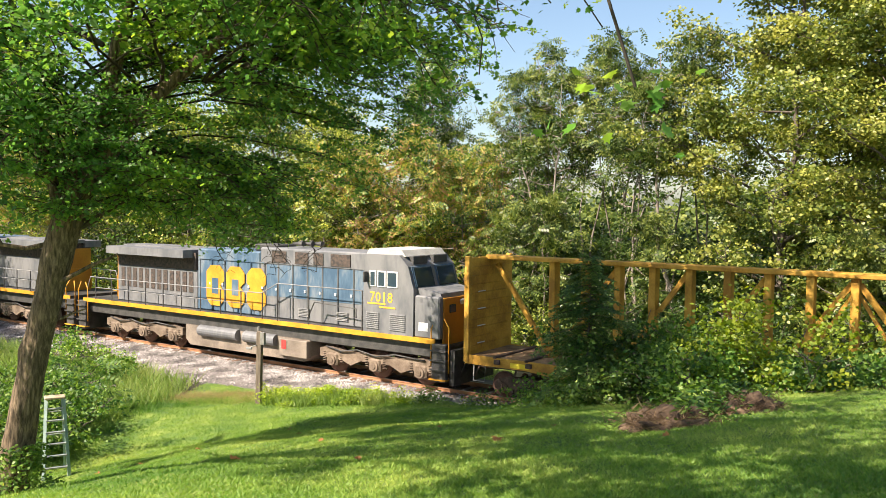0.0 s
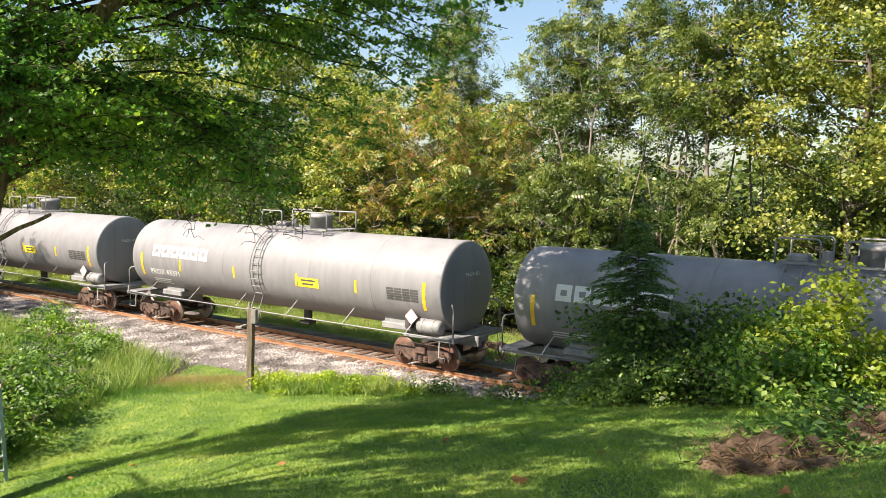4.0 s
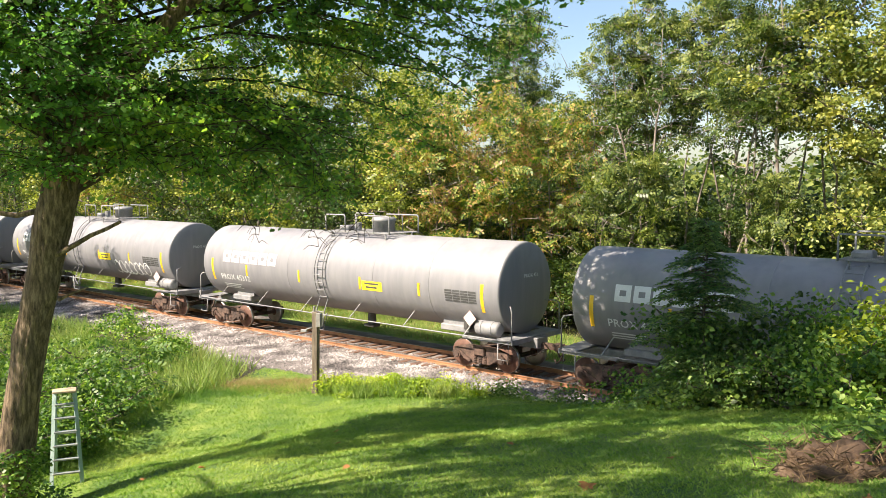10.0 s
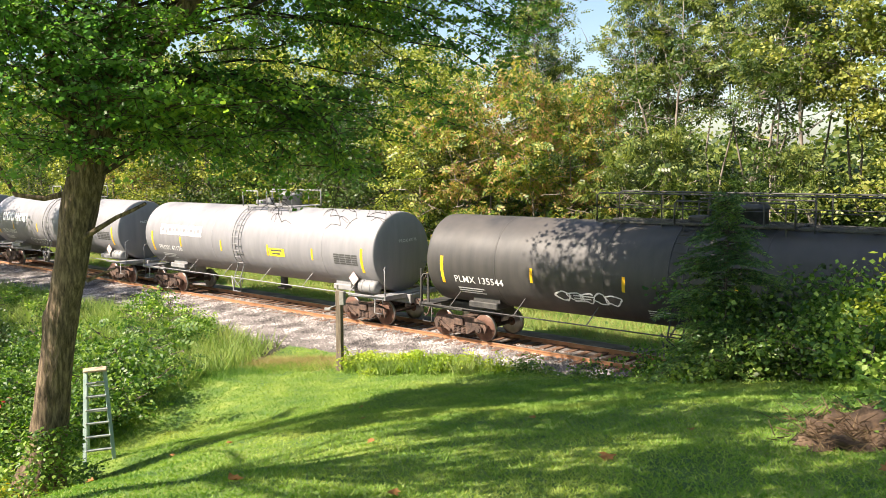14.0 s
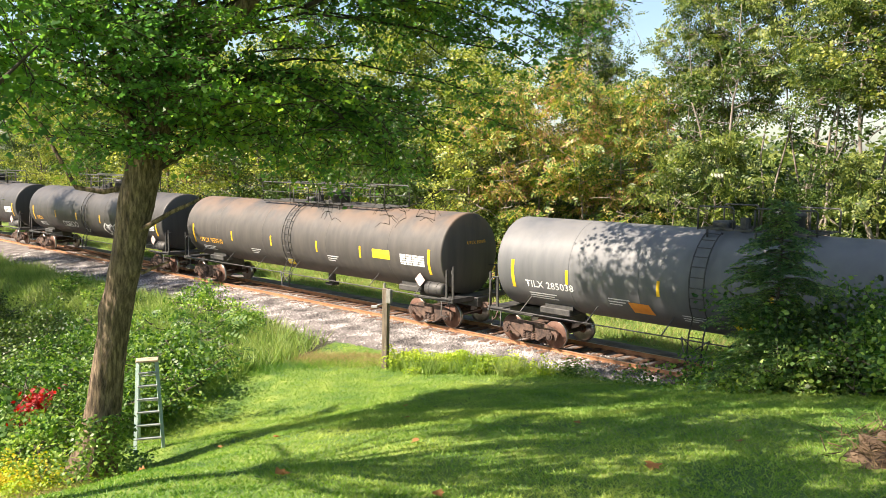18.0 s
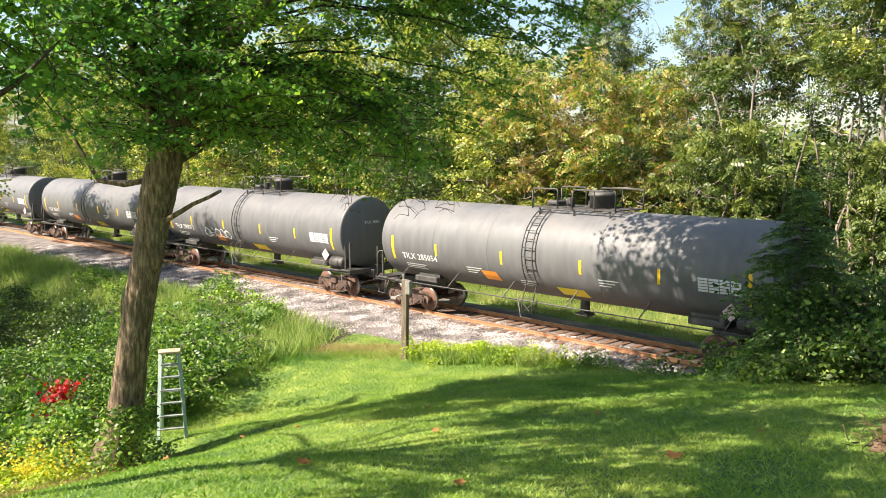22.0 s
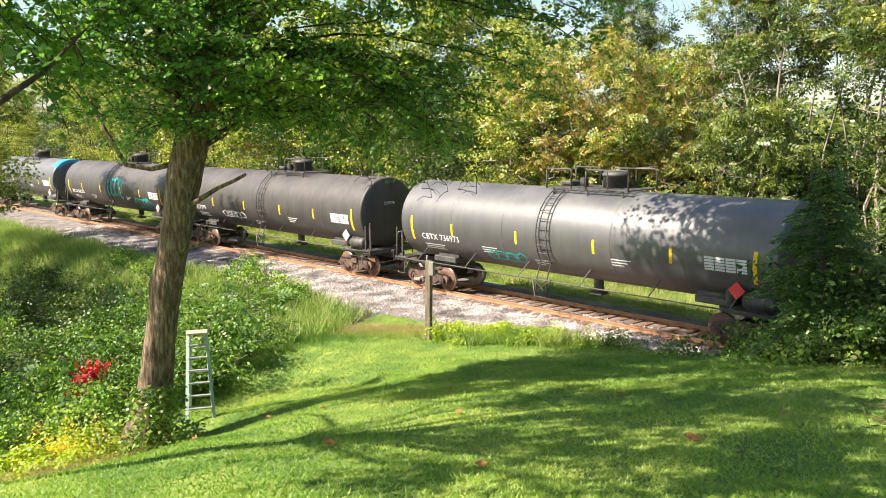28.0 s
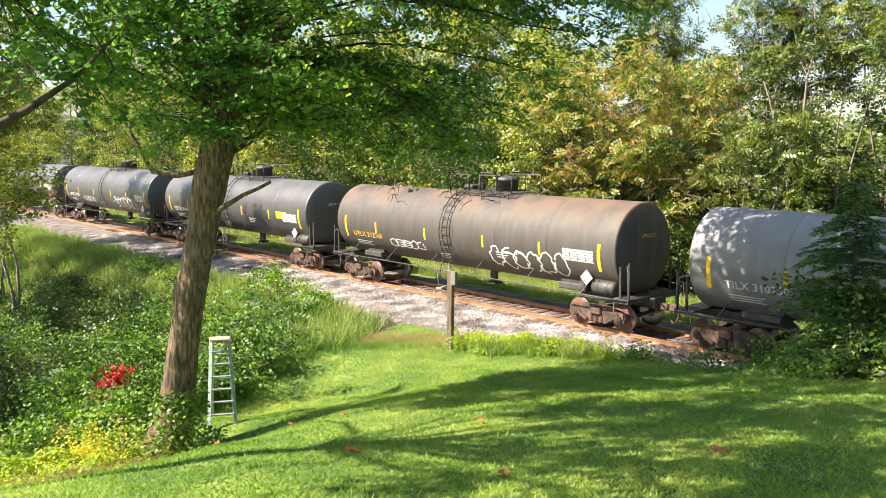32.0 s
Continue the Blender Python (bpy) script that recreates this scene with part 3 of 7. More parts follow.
def build_woods():
    kinds = {
        "a": tree_kind(11, "olive", "oval", 0.16, "tall green tree with yellowing leaves behind the railway", seg=4, height=14, spread=4.2, clear=0.2, trunk_r=0.17, limbs=24, twigs=6, clumps=420, per_clump=40, clump_r=0.62),
        "b": tree_kind(12, "green", "frond", 0.56, "slender green tree with bare grey stems behind the railway", M_BARK_PALE, seg=4, height=16, spread=2.6, clear=0.58, trunk_r=0.115, limbs=11, twigs=4, clumps=72, per_clump=11, clump_r=0.5, stems=2),
        "c": tree_kind(13, "autumn", "frond", 0.56, "tree with pink and yellow autumn leaves behind the railway", M_BARK_PALE, seg=4, height=11.5, spread=3.2, clear=0.1, trunk_r=0.11, limbs=20, twigs=5, clumps=170, per_clump=14, clump_r=0.55, stems=2),
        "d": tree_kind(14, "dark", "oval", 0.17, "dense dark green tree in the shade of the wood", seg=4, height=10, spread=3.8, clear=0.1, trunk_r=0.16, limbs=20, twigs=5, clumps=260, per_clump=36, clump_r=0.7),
        "e": tree_kind(15, "gold", "oval", 0.165, "big maple turning yellow-green behind the railway", seg=4, height=20, spread=5.4, clear=0.06, trunk_r=0.26, limbs=40, twigs=8, clumps=1150, per_clump=52, clump_r=0.62),
        "f": tree_kind(16, "green", "frond", 0.56, "young ailanthus-like tree with long drooping leaves", M_BARK_PALE, seg=4, height=8, spread=2.2, clear=0.3, trunk_r=0.075, limbs=11, twigs=4, clumps=60, per_clump=11, clump_r=0.5),
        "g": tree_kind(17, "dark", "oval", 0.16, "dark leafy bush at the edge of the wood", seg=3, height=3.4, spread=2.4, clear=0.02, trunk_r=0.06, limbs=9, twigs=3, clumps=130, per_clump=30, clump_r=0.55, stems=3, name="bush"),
        "h": tree_kind(18, "olive", "oval", 0.135, "sunlit green bush at the edge of the wood", seg=3, height=2.4, spread=1.9, clear=0.02, trunk_r=0.05, limbs=9, twigs=3, clumps=110, per_clump=28, clump_r=0.48, stems=3, name="bush"),
        "t": tree_kind(19, "dark", "oval", 0.15, "tall thin tree with a bare trunk and few branches", M_BARK_PALE, seg=5, height=15, spread=1.7, clear=0.5, trunk_r=0.14, limbs=14, twigs=4, clumps=46, per_clump=22, clump_r=0.42),
    }
    rng = np.random.default_rng(21)
    # negative q: near-side trees, several unseen and added to shade hollow and track
    plan = [(s, q, k) for k, row in (
        ("c", ((-2.6, 9.4), (0.4, 9.8), (2.0, 11.5), (-7.5, 12.5), (-34, 9))),
        ("b", ((4.96, -21.3), (-19.5, -12.0), (-24.5, -11.5), (3.9, 11.5), (5.6, 12.5), (6.6, 10.6), (8.2, 11.0), (9.4, 12.6), (10.4, 10.2), (12.6, 11.4), (13.8, 13.0))),
        ("t", ((6.1, 10.0), (8.0, 10.2), (11.4, 10.0), (4.6, 13.0), (13.2, 10.4), (9.0, 13.5))),
        ("f", ((4.8, 9.0), (7.6, 9.0), (12.2, 9.2), (-5.0, 9.6), (-14, 9), (20.5, 8))),
        ("e", ((17.0, 11.5), (22.5, 11), (29, 13))),
        ("d", ((-10, 8), (-23, 8.5), (-47, 9), (-70, 9), (-5.3, -20.9))),
        ("a", ((-6.2, 9.2), (-18, 9), (-28, 9), (-40, 10), (-54, 10), (-62, 9), (35, 12), (-15.9, -16.9), (-24, -15), (-28, -11.5), (-33, -10.5), (-84, 8), (-98, 9), (-115, 8), (-135, 9), (-160, 8), (-190, 9), (-60, -14), (-85, -12), (-115, -12)))) for s, q in row]
    # the taller second row, then the filling; the wood is thin where the sky shows through
    for s in np.arange(-155, -80, 7.5):
        plan.append((s, rng.uniform(8, 13), rng.choice(["a", "d"])))
    for s in np.arange(-80, 46, 5.2):
        if not -1 < s < 15:
            plan.append((s + rng.uniform(-1.5, 1.5), rng.uniform(14.5, 18.5), rng.choice(["a", "d", "b", "a"])))
    for s in np.arange(-90, 50, 8.5):
        if not -2 < s < 22:
            plan.append((s + rng.uniform(-2, 2), rng.uniform(21, 30), rng.choice(["d", "a", "d"])))
    for s in np.arange(-70, 36, 2.6):
        plan.append((s + rng.uniform(-0.8, 0.8), rng.uniform(8.2, 9.6), rng.choice(["g", "h", "g"])))
    for s in np.arange(-60, 40, 4.0):
        plan.append((s + rng.uniform(-0.8, 0.8), rng.uniform(10, 13), "g"))
    for s in np.arange(-1, 17, 1.9):
        plan.append((s + rng.uniform(-0.8, 0.8), rng.uniform(13, 19), "u"))
    for s in np.arange(-30, 36, 3.1):
        plan.append((s + rng.uniform(-0.8, 0.8), rng.uniform(12, 17), "G" if not 1 < s < 15 else "m"))
    used = set()
    for s, q, k in plan:
        tall, k = {"G": (0.75, "d"), "m": (0.6, "d"), "u": (1.5, "g")}.get(k, (1.0, k))
        p = along(s, q)
        m = Matrix.Translation((p.x, p.y, gz(p.x, p.y))) @ pose(0, 0, 0, rng.normal(0, 2), rng.normal(0, 2), rng.uniform(0, 360))
        if k in used:
            o = copy_thing(kinds[k], m)
        else:
            o = kinds[k]
            o.matrix_basis = m
            used.add(k)
        f = rng.uniform(0.85, 1.12) * (1.22 if q > 13.5 and tall == 1.0 else 1.0) * tall
        o.scale = (f, f, f * rng.uniform(0.95, 1.12))
        if q < 0:
            o["group"] = ""
            o["label"] = "green leafy tree on the near side of the railway"


def distant_woods():
    """A belt of trees far behind, seen through the gaps of the wood."""
    rng = np.random.default_rng(23)
    n = 1100
    s, q = rng.uniform(-60, 100, n), rng.uniform(48, 75, n)
    top = 6.0 + 2.6 * rng.random(n) + 1.2 * np.sin(s * 0.21)
    per = 64
    c = np.stack([TRACK.x + D.x * s + N.x * q, TRACK.y + D.y * s + N.y * q, top * rng.random(n) ** 0.5], -1)
    pts = np.repeat(c, per, 0) + rng.normal(0, 1, (n * per, 3)) * np.array((1.3, 1.3, 0.8))
    pts = pts[pts[:, 2] > -0.3]
    tagged(new("distant_woods", leaves("distant_woods", pts, 0.62, "oval", M_LEAF["green"], rng, up=0.4)), "dense green woods far behind the railway", "woods", kind="stuff")


build_woods()
distant_woods()


def spray_set(rng, roots, ends, twigs, per, r0, sag, reach=(0.6, 1.5), droop=0.12, body=0.11):
    """Boughs from roots to ends with leafy twigs along them: limb paths, twig centres, and the leaf places of each twig."""
    paths, spots, groups = [], [], []
    for p0, q0 in zip(roots, ends):
        limb = bent(p0, q0, rng, 0.13, 7, r0, 0.008, sag=sag)
        paths.append(limb)
        lp = np.array([p for p, _ in limb])
        out = lp[-1] - lp[0]
        out = out / (np.linalg.norm(out) + 1e-9)
        for j in range(twigs):
            v = 1 - 0.68 * rng.random() ** 1.3
            b0 = np.array([np.interp(v * 7, np.arange(8), lp[:, i]) for i in range(3)])
            d = rng.normal(0, 1, 3) * np.array((1, 1, 0.35)) + out * 0.5
            d = d / np.linalg.norm(d) * rng.uniform(*reach) + np.array((0, 0, -droop * rng.uniform(0.4, 2.2)))
            twig = bent(b0, b0 + d, rng, 0.04, 3, 0.012, 0.004, sag=0.08)
            u = rng.uniform(0.1, 1.08, per)
            leaf = b0 + d * u[:, None] + rng.normal(0, body, (per, 3)) * np.array((1, 1, 0.55)) + np.array((0, 0, 0.08)) * (4 * u * (1 - u))[:, None]
            paths.append(twig)
            spots.append(b0 + d * 0.6)
            groups.append(leaf)
    return paths, np.array(spots), np.array(groups)


def within(rng, n, xs, ys, zs):
    return np.stack([rng.uniform(*xs, n), rng.uniform(*ys, n), rng.uniform(*zs, n)], -1)


def furrowed(path, seg, rows, mat):
    """A trunk along a path whose bark stands out in upright plates between furrows, with a burl on its shady side."""
    pts, rad = np.array([p for p, _ in path]), np.array([r for _, r in path])
    k = np.linspace(0, len(path) - 1, rows)
    axis = np.stack([np.interp(k, np.arange(len(path)), pts[:, i]) for i in range(3)], -1)
    soft = np.ones(9) / 9
    for i in (0, 1):
        axis[4:-4, i] = np.convolve(axis[:, i], soft, "valid")
    r = np.interp(k, np.arange(len(path)), rad)
    r[4:-4] = np.convolve(r, soft, "valid")
    verts, faces = [], []
    for j in range(rows):
        z = axis[j, 2]
        for i in range(seg):
            a = 2 * math.pi * i / seg
            u = Vector((math.cos(a) * 5.5, math.sin(a) * 5.5, z * 1.1))
            ridge = abs(noise.noise(u)) * 0.10 + abs(noise.noise(u * 2.3 + Vector((7, 3, 1)))) * 0.05
            burl = 0.22 * math.exp(-((a - 3.5) / 0.45) ** 2 - ((z - 3.35) / 0.22) ** 2) + 0.16 * math.exp(-((a - 5.9) / 0.4) ** 2 - ((z - 4.15) / 0.25) ** 2)
            f = r[j] * (0.95 + ridge + burl)
            verts.append((axis[j, 0] + math.cos(a) * f, axis[j, 1] + math.sin(a) * f, z))
    for j in range(rows - 1):
        for i in range(seg):
            a, b = j * seg + i, j * seg + (i + 1) % seg
            faces.append((a, b, b + seg, a + seg))
    me = bpy.data.meshes.new("trunk")
    me.from_pydata(verts, [], faces)
    me.polygons.foreach_set("use_smooth", np.ones(len(faces), bool))
    me.materials.append(mat)
    return me


def lit_side(p):
    """How far inside the shaded part of the lawn and track the shadow of a place falls, in metres."""
    gx, gy = p[:, 0] + 0.857 * (p[:, 2] - 0.5), p[:, 1] + 0.561 * (p[:, 2] - 0.5)
    return gx - np.interp(gy, [8, 15.5, 19, 23.6, 28.5], [-5.5, -4.7, -4.7, -2.7, 0.2])


def skirt(p):
    """Height over the ragged lower edge of the crown, which hangs low over the track and lifts to the open side."""
    f = 18.0 / np.maximum(p[:, 1], 6)
    edge = np.interp(0.5 + (p[:, 0] - 0.5) * f, [-13, -8, -6.6, -4.2, -3.2, -2.4, -1.6, 0.0, 1.0, 4.0], [5.75, 5.85, 5.25, 5.2, 5.8, 6.7, 7.3, 9.0, 10.2, 12.2])
    return p[:, 2] - (6.3 + (edge - 6.3) / f)


def shades(p, spot, r):
    """Whether the shadow of a place falls within r of a spot that the sun reaches."""
    d = np.array(SUN_DIR)
    return np.linalg.norm(np.cross(p - np.array(spot), d), axis=1) < r


# spots kept sunlit by leaving out the boughs that would shade them
OPEN = (((5.4, 15.8, 3.4), 0.8), ((6.6, 15.2, 3.0), 0.6))


def build_maple():
    """The maple by the ladder, leaning, forked, with a dead branch."""
    rng = np.random.default_rng(3)
    bx, by = -10.05, 15.0
    bz = gz(bx, by)
    t = empty("maple_tree")
    z0 = -0.1
    stem = [((bx - 0.35, by, min(bz, z0) - 0.5), 0.70), ((bx - 0.22, by, z0 + 0.1), 0.50), ((bx, by, 0.75), 0.37), ((-9.88, by, 1.5), 0.335), ((-9.74, by, 2.3), 0.31), ((-9.51, by, 3.4), 0.30), ((-9.2, by, 4.6), 0.31), ((-8.97, by, 5.6), 0.35), ((-8.62, by, 6.7), 0.34)]
    fork_a = [((-8.66, by, 6.5), 0.30), ((-8.35, by, 7.6), 0.24), ((-7.88, by + 0.1, 9.1), 0.19), ((-7.3, by + 0.3, 12.0), 0.13), ((-7.0, by + 0.4, 15.5), 0.04)]
    fork_b = [((-8.6, by, 6.7), 0.26), ((-7.7, by + 0.1, 8.0), 0.19), ((-6.75, by + 0.2, 9.1), 0.15), ((-4.6, by + 0.8, 11.2), 0.11), ((-2.2, by + 1.4, 12.8), 0.05)]
    fork_c = [((-8.85, by, 6.2), 0.16), ((-9.15, by - 0.1, 7.4), 0.11), ((-9.6, by - 0.2, 9.6), 0.08), ((-10.2, by - 0.2, 12.5), 0.03)]
    limbs = [fork_a, fork_b, fork_c]
    # the dead branch over the train, its stub, and the low limb that turns up
    limbs.append(bent((-8.98, by - 0.1, 4.85), (-7.62, by - 0.1, 5.55), rng, 0.02, 5, 0.06, 0.03))
    limbs.append(bent((-8.95, by, 4.05), (-8.4, by, 4.3), rng, 0.02, 3, 0.04, 0.015))
    limbs.append([((-9.0, by - 0.1, 5.75), 0.065), ((-9.6, by - 0.2, 5.62), 0.05), ((-10.1, by - 0.3, 5.7), 0.045), ((-10.36, by - 0.3, 6.1), 0.04), ((-10.75, by - 0.4, 6.9), 0.03), ((-11.2, by - 0.5, 7.6), 0.02)])
    # the boughs: a ring round the fork, long ones that hang over the track, and the high crown
    n = 46
    ang, rad = rng.uniform(0, 2 * math.pi, n), rng.uniform(1.6, 5.2, n)
    ring = np.stack([-8.6 + rad * np.cos(ang), by + 0.6 * rad * np.sin(ang), rng.uniform(6.3, 10.6, n)], -1)
    r_ring = np.stack([np.full(n, -8.6), np.full(n, by), np.clip(ring[:, 2] - 1.2, 6.0, 9.2)], -1)
    n = 47
    hang = np.concatenate([within(rng, 12, (-6.8, -3.4), (16.5, 20.0), (5.5, 7.0)), within(rng, n - 26, (-7.6, -0.6), (16.5, 24.0), (6.4, 11.6)), within(rng, 14, (-2.6, 0.8), (20.0, 25.0), (8.6, 12.0))])
    r_hang = np.stack([np.full(n, -7.9), np.full(n, by + 0.4), np.clip(hang[:, 2] + 0.4, 7.6, 10.5)], -1)
    near_p, near_s, near_g = [], [], []
    for roots, ends, sag in ((r_ring, ring, 0.3), (r_hang, hang, 0.8)):
        p, sp, g = spray_set(rng, roots, ends, 22, 32, 0.035, sag, body=0.095)
        near_p += p
        near_s.append(sp)
        near_g.append(g)
    spots, groups = np.concatenate(near_s), np.concatenate(near_g)
    keep = (lit_side(spots) > rng.normal(0, 0.25, len(spots))) & (skirt(spots) > np.abs(rng.normal(0, 0.25, len(spots))))
    pts = groups[keep].reshape(-1, 3)
    pts = pts[skirt(pts) > -0.12]
    # unseen high boughs, added so that their shade falls on lawn and train
    high = np.concatenate([within(rng, 50, (-13.5, -0.5), (9.5, 22), (10.9, 15.5)), within(rng, 66, (-3.6, 2.6), (13.0, 18.6), (12.0, 14.2)), within(rng, 15, (-6.2, -1.2), (18.0, 23.6), (10.6, 12.6))])
    r_high = np.stack([np.clip(high[:, 0] * 0.45 - 4.2, -8.2, -3.0), np.full(len(high), by + 0.6), high[:, 2] - 1.8], -1)
    hp, hs, hg = spray_set(rng, r_high, high, 20, 19, 0.05, 0.3, (0.8, 1.7), body=0.2)
    keep = (lit_side(hs) > rng.normal(0, 0.3, len(hs))) & (skirt(hs) > 0.4)
    for spot, r in OPEN:
        keep &= ~shades(hs, spot, r)
    high_pts = hg[keep].reshape(-1, 3)
    # a few leafless twigs under the crown
    twigs = []
    for k in range(7):
        q0 = np.array((-5.9 + 0.42 * k + rng.uniform(-0.2, 0.2), by + 2 + rng.uniform(-0.8, 0.8), rng.uniform(5.6, 5.9)))
        side = rng.choice((-1, 1))
        twig = bent(q0, q0 + np.array((side * rng.uniform(0.1, 0.5), 0, -rng.uniform(0.5, 0.95))), rng, 0.03, 6, 0.012, 0.005, sag=0.05)
        twigs.append(twig)
        for p, _ in twig[2:]:
            d = np.array((rng.choice((-1, 1)) * rng.uniform(0.15, 0.4), rng.normal(0, 0.1), -rng.uniform(0.02, 0.2)))
            twigs.append(bent(p, p + d, rng, 0.02, 4, 0.007, 0.004, sag=0.06))
    link_mesh("trunk", furrowed(stem, 64, 150, M_BARK), t)
    link_mesh("limb", limb_mesh("limb", limbs, M_BARK, 10), t)
    bare = [p for p in near_p if skirt(np.array([p[-1][0]]))[0] > 0.1 and lit_side(np.array([p[-1][0]]))[0] > -0.3]
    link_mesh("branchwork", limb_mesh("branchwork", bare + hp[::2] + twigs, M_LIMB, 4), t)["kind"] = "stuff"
    link_mesh("crown", leaves("crown", pts, 0.082, "star", M_MAPLE, rng, droop=0.55, up=0.7), t)
    link_mesh("upper_crown", leaves("upper_crown", high_pts, 0.19, "oval", M_MAPLE, rng, droop=0.4), t)
    tagged(t, "large maple with rough brown bark and dense green leaves", "tree")


build_maple()


def build_near_tree():
    """The tree whose boughs hang over the top of the lawn."""
    rng = np.random.default_rng(8)
    bx, by = -11.5, 4.0
    bz = gz(bx, by)
    t = empty("maple_tree")
    trunk = bent((bx, by, bz - 0.4), (bx + 0.6, by - 0.3, bz + 14), rng, 0.06, 10, 0.42, 0.06)
    # over and house: unseen boughs added for their shade on the lawn
    over = within(rng, 54, (-9.5, 0.2), (2.5, 9.5), (9.6, 12.6))
    house = within(rng, 70, (-5.5, 3.6), (-3.5, 4.0), (10.2, 13.0))
    front = within(rng, 16, (-4.2, 0.4), (10.4, 13.0), (9.0, 10.6))
    tips = np.concatenate([within(rng, 4, (0.2, 1.2), (5.2, 6.8), (8.4, 8.9)), within(rng, 1, (0.95, 1.0), (0.3, 0.5), (7.2, 7.25))])
    left = within(rng, 18, (-10.9, -7.4), (9.6, 11.6), (6.7, 9.4))
    crown_root = np.array((bx + 0.5, by, bz + 8.5))
    paths, groups = [trunk], []
    for ends, twigs, per, size, thick in ((over, 18, 22, 1.5, 0.05), (house, 18, 20, 1.6, 0.05), (front, 15, 26, 1.2, 0.03), (tips, 5, 12, 0.4, 0.006), (left, 12, 24, 1.0, 0.03)):
        lift = np.array((-2.2, -0.8, 2.6)) * (0.5 if ends is tips else 1.0)
        roots = ends + lift
        p, sp, g = spray_set(rng, roots, ends, twigs, per, thick, 0.3, (0.35 * size, size))
        low = 8.9 + 0.1 * sp[:, 1] if ends is over or ends is house else np.full(len(sp), 8.45 if ends is front else 0.0)
        keep = sp[:, 2] > low
        for spot, r in OPEN:
            keep &= ~shades(sp, spot, r)
        if ends is tips:
            keep &= np.linalg.norm(sp[:, None] - ends[None], axis=-1).min(1) < 0.45
        paths += [q for q in (p[::twigs + 1] if ends is tips else p) if q[-1][0][2] > low.min()]
        if ends is not tips:
            paths += [bent(crown_root, r, rng, 0.35, 7, 0.06, thick * 0.5, sag=0.8) for r in roots[::7] if r[2] > 10.5]
        if ends is tips:
            sprigs = g[keep].reshape(-1, 3)
        else:
            groups.append(g[keep].reshape(-1, 3))
    paths.append([((bx + 0.1, by + 0.2, bz + 2.2), 0.2), ((bx + 0.8, by + 3.0, 5.3), 0.15), ((-9.6, 9.4, 6.15), 0.09), ((-8.7, 10.0, 6.75), 0.06), ((-8.1, 10.3, 7.2), 0.035), ((-7.6, 10.6, 7.8), 0.015)])
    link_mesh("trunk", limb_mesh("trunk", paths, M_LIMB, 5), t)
    link_mesh("crown", leaves("crown", np.concatenate(groups), 0.105, "star", M_MAPLE, rng, droop=0.5), t)
    link_mesh("foliage", leaves("foliage", sprigs, 0.075, "maple", M_MAPLE, rng, droop=0.6), t)["kind"] = "stuff"
    tagged(t, "large maple with leafy boughs hanging over the lawn", "tree")


build_near_tree()

# ---------------------------------------------------------------- train
# where the couplings of the train lie along the track at the start, in metres
GAPS = [9.4, 34.0, 52.1, 70.7, 89.3, 107.5, 126.1, 144.4, 162.6, 181.0, 199.0, 217.45, 238.4, 259.35, 279.9, 297.85, 316.15, 334.35, 352.75, 371.05, 389.05, 407.6, 426.2, 444.3, 463.1, 481.6, 499.6, 517.8, 536.0, 554.2]


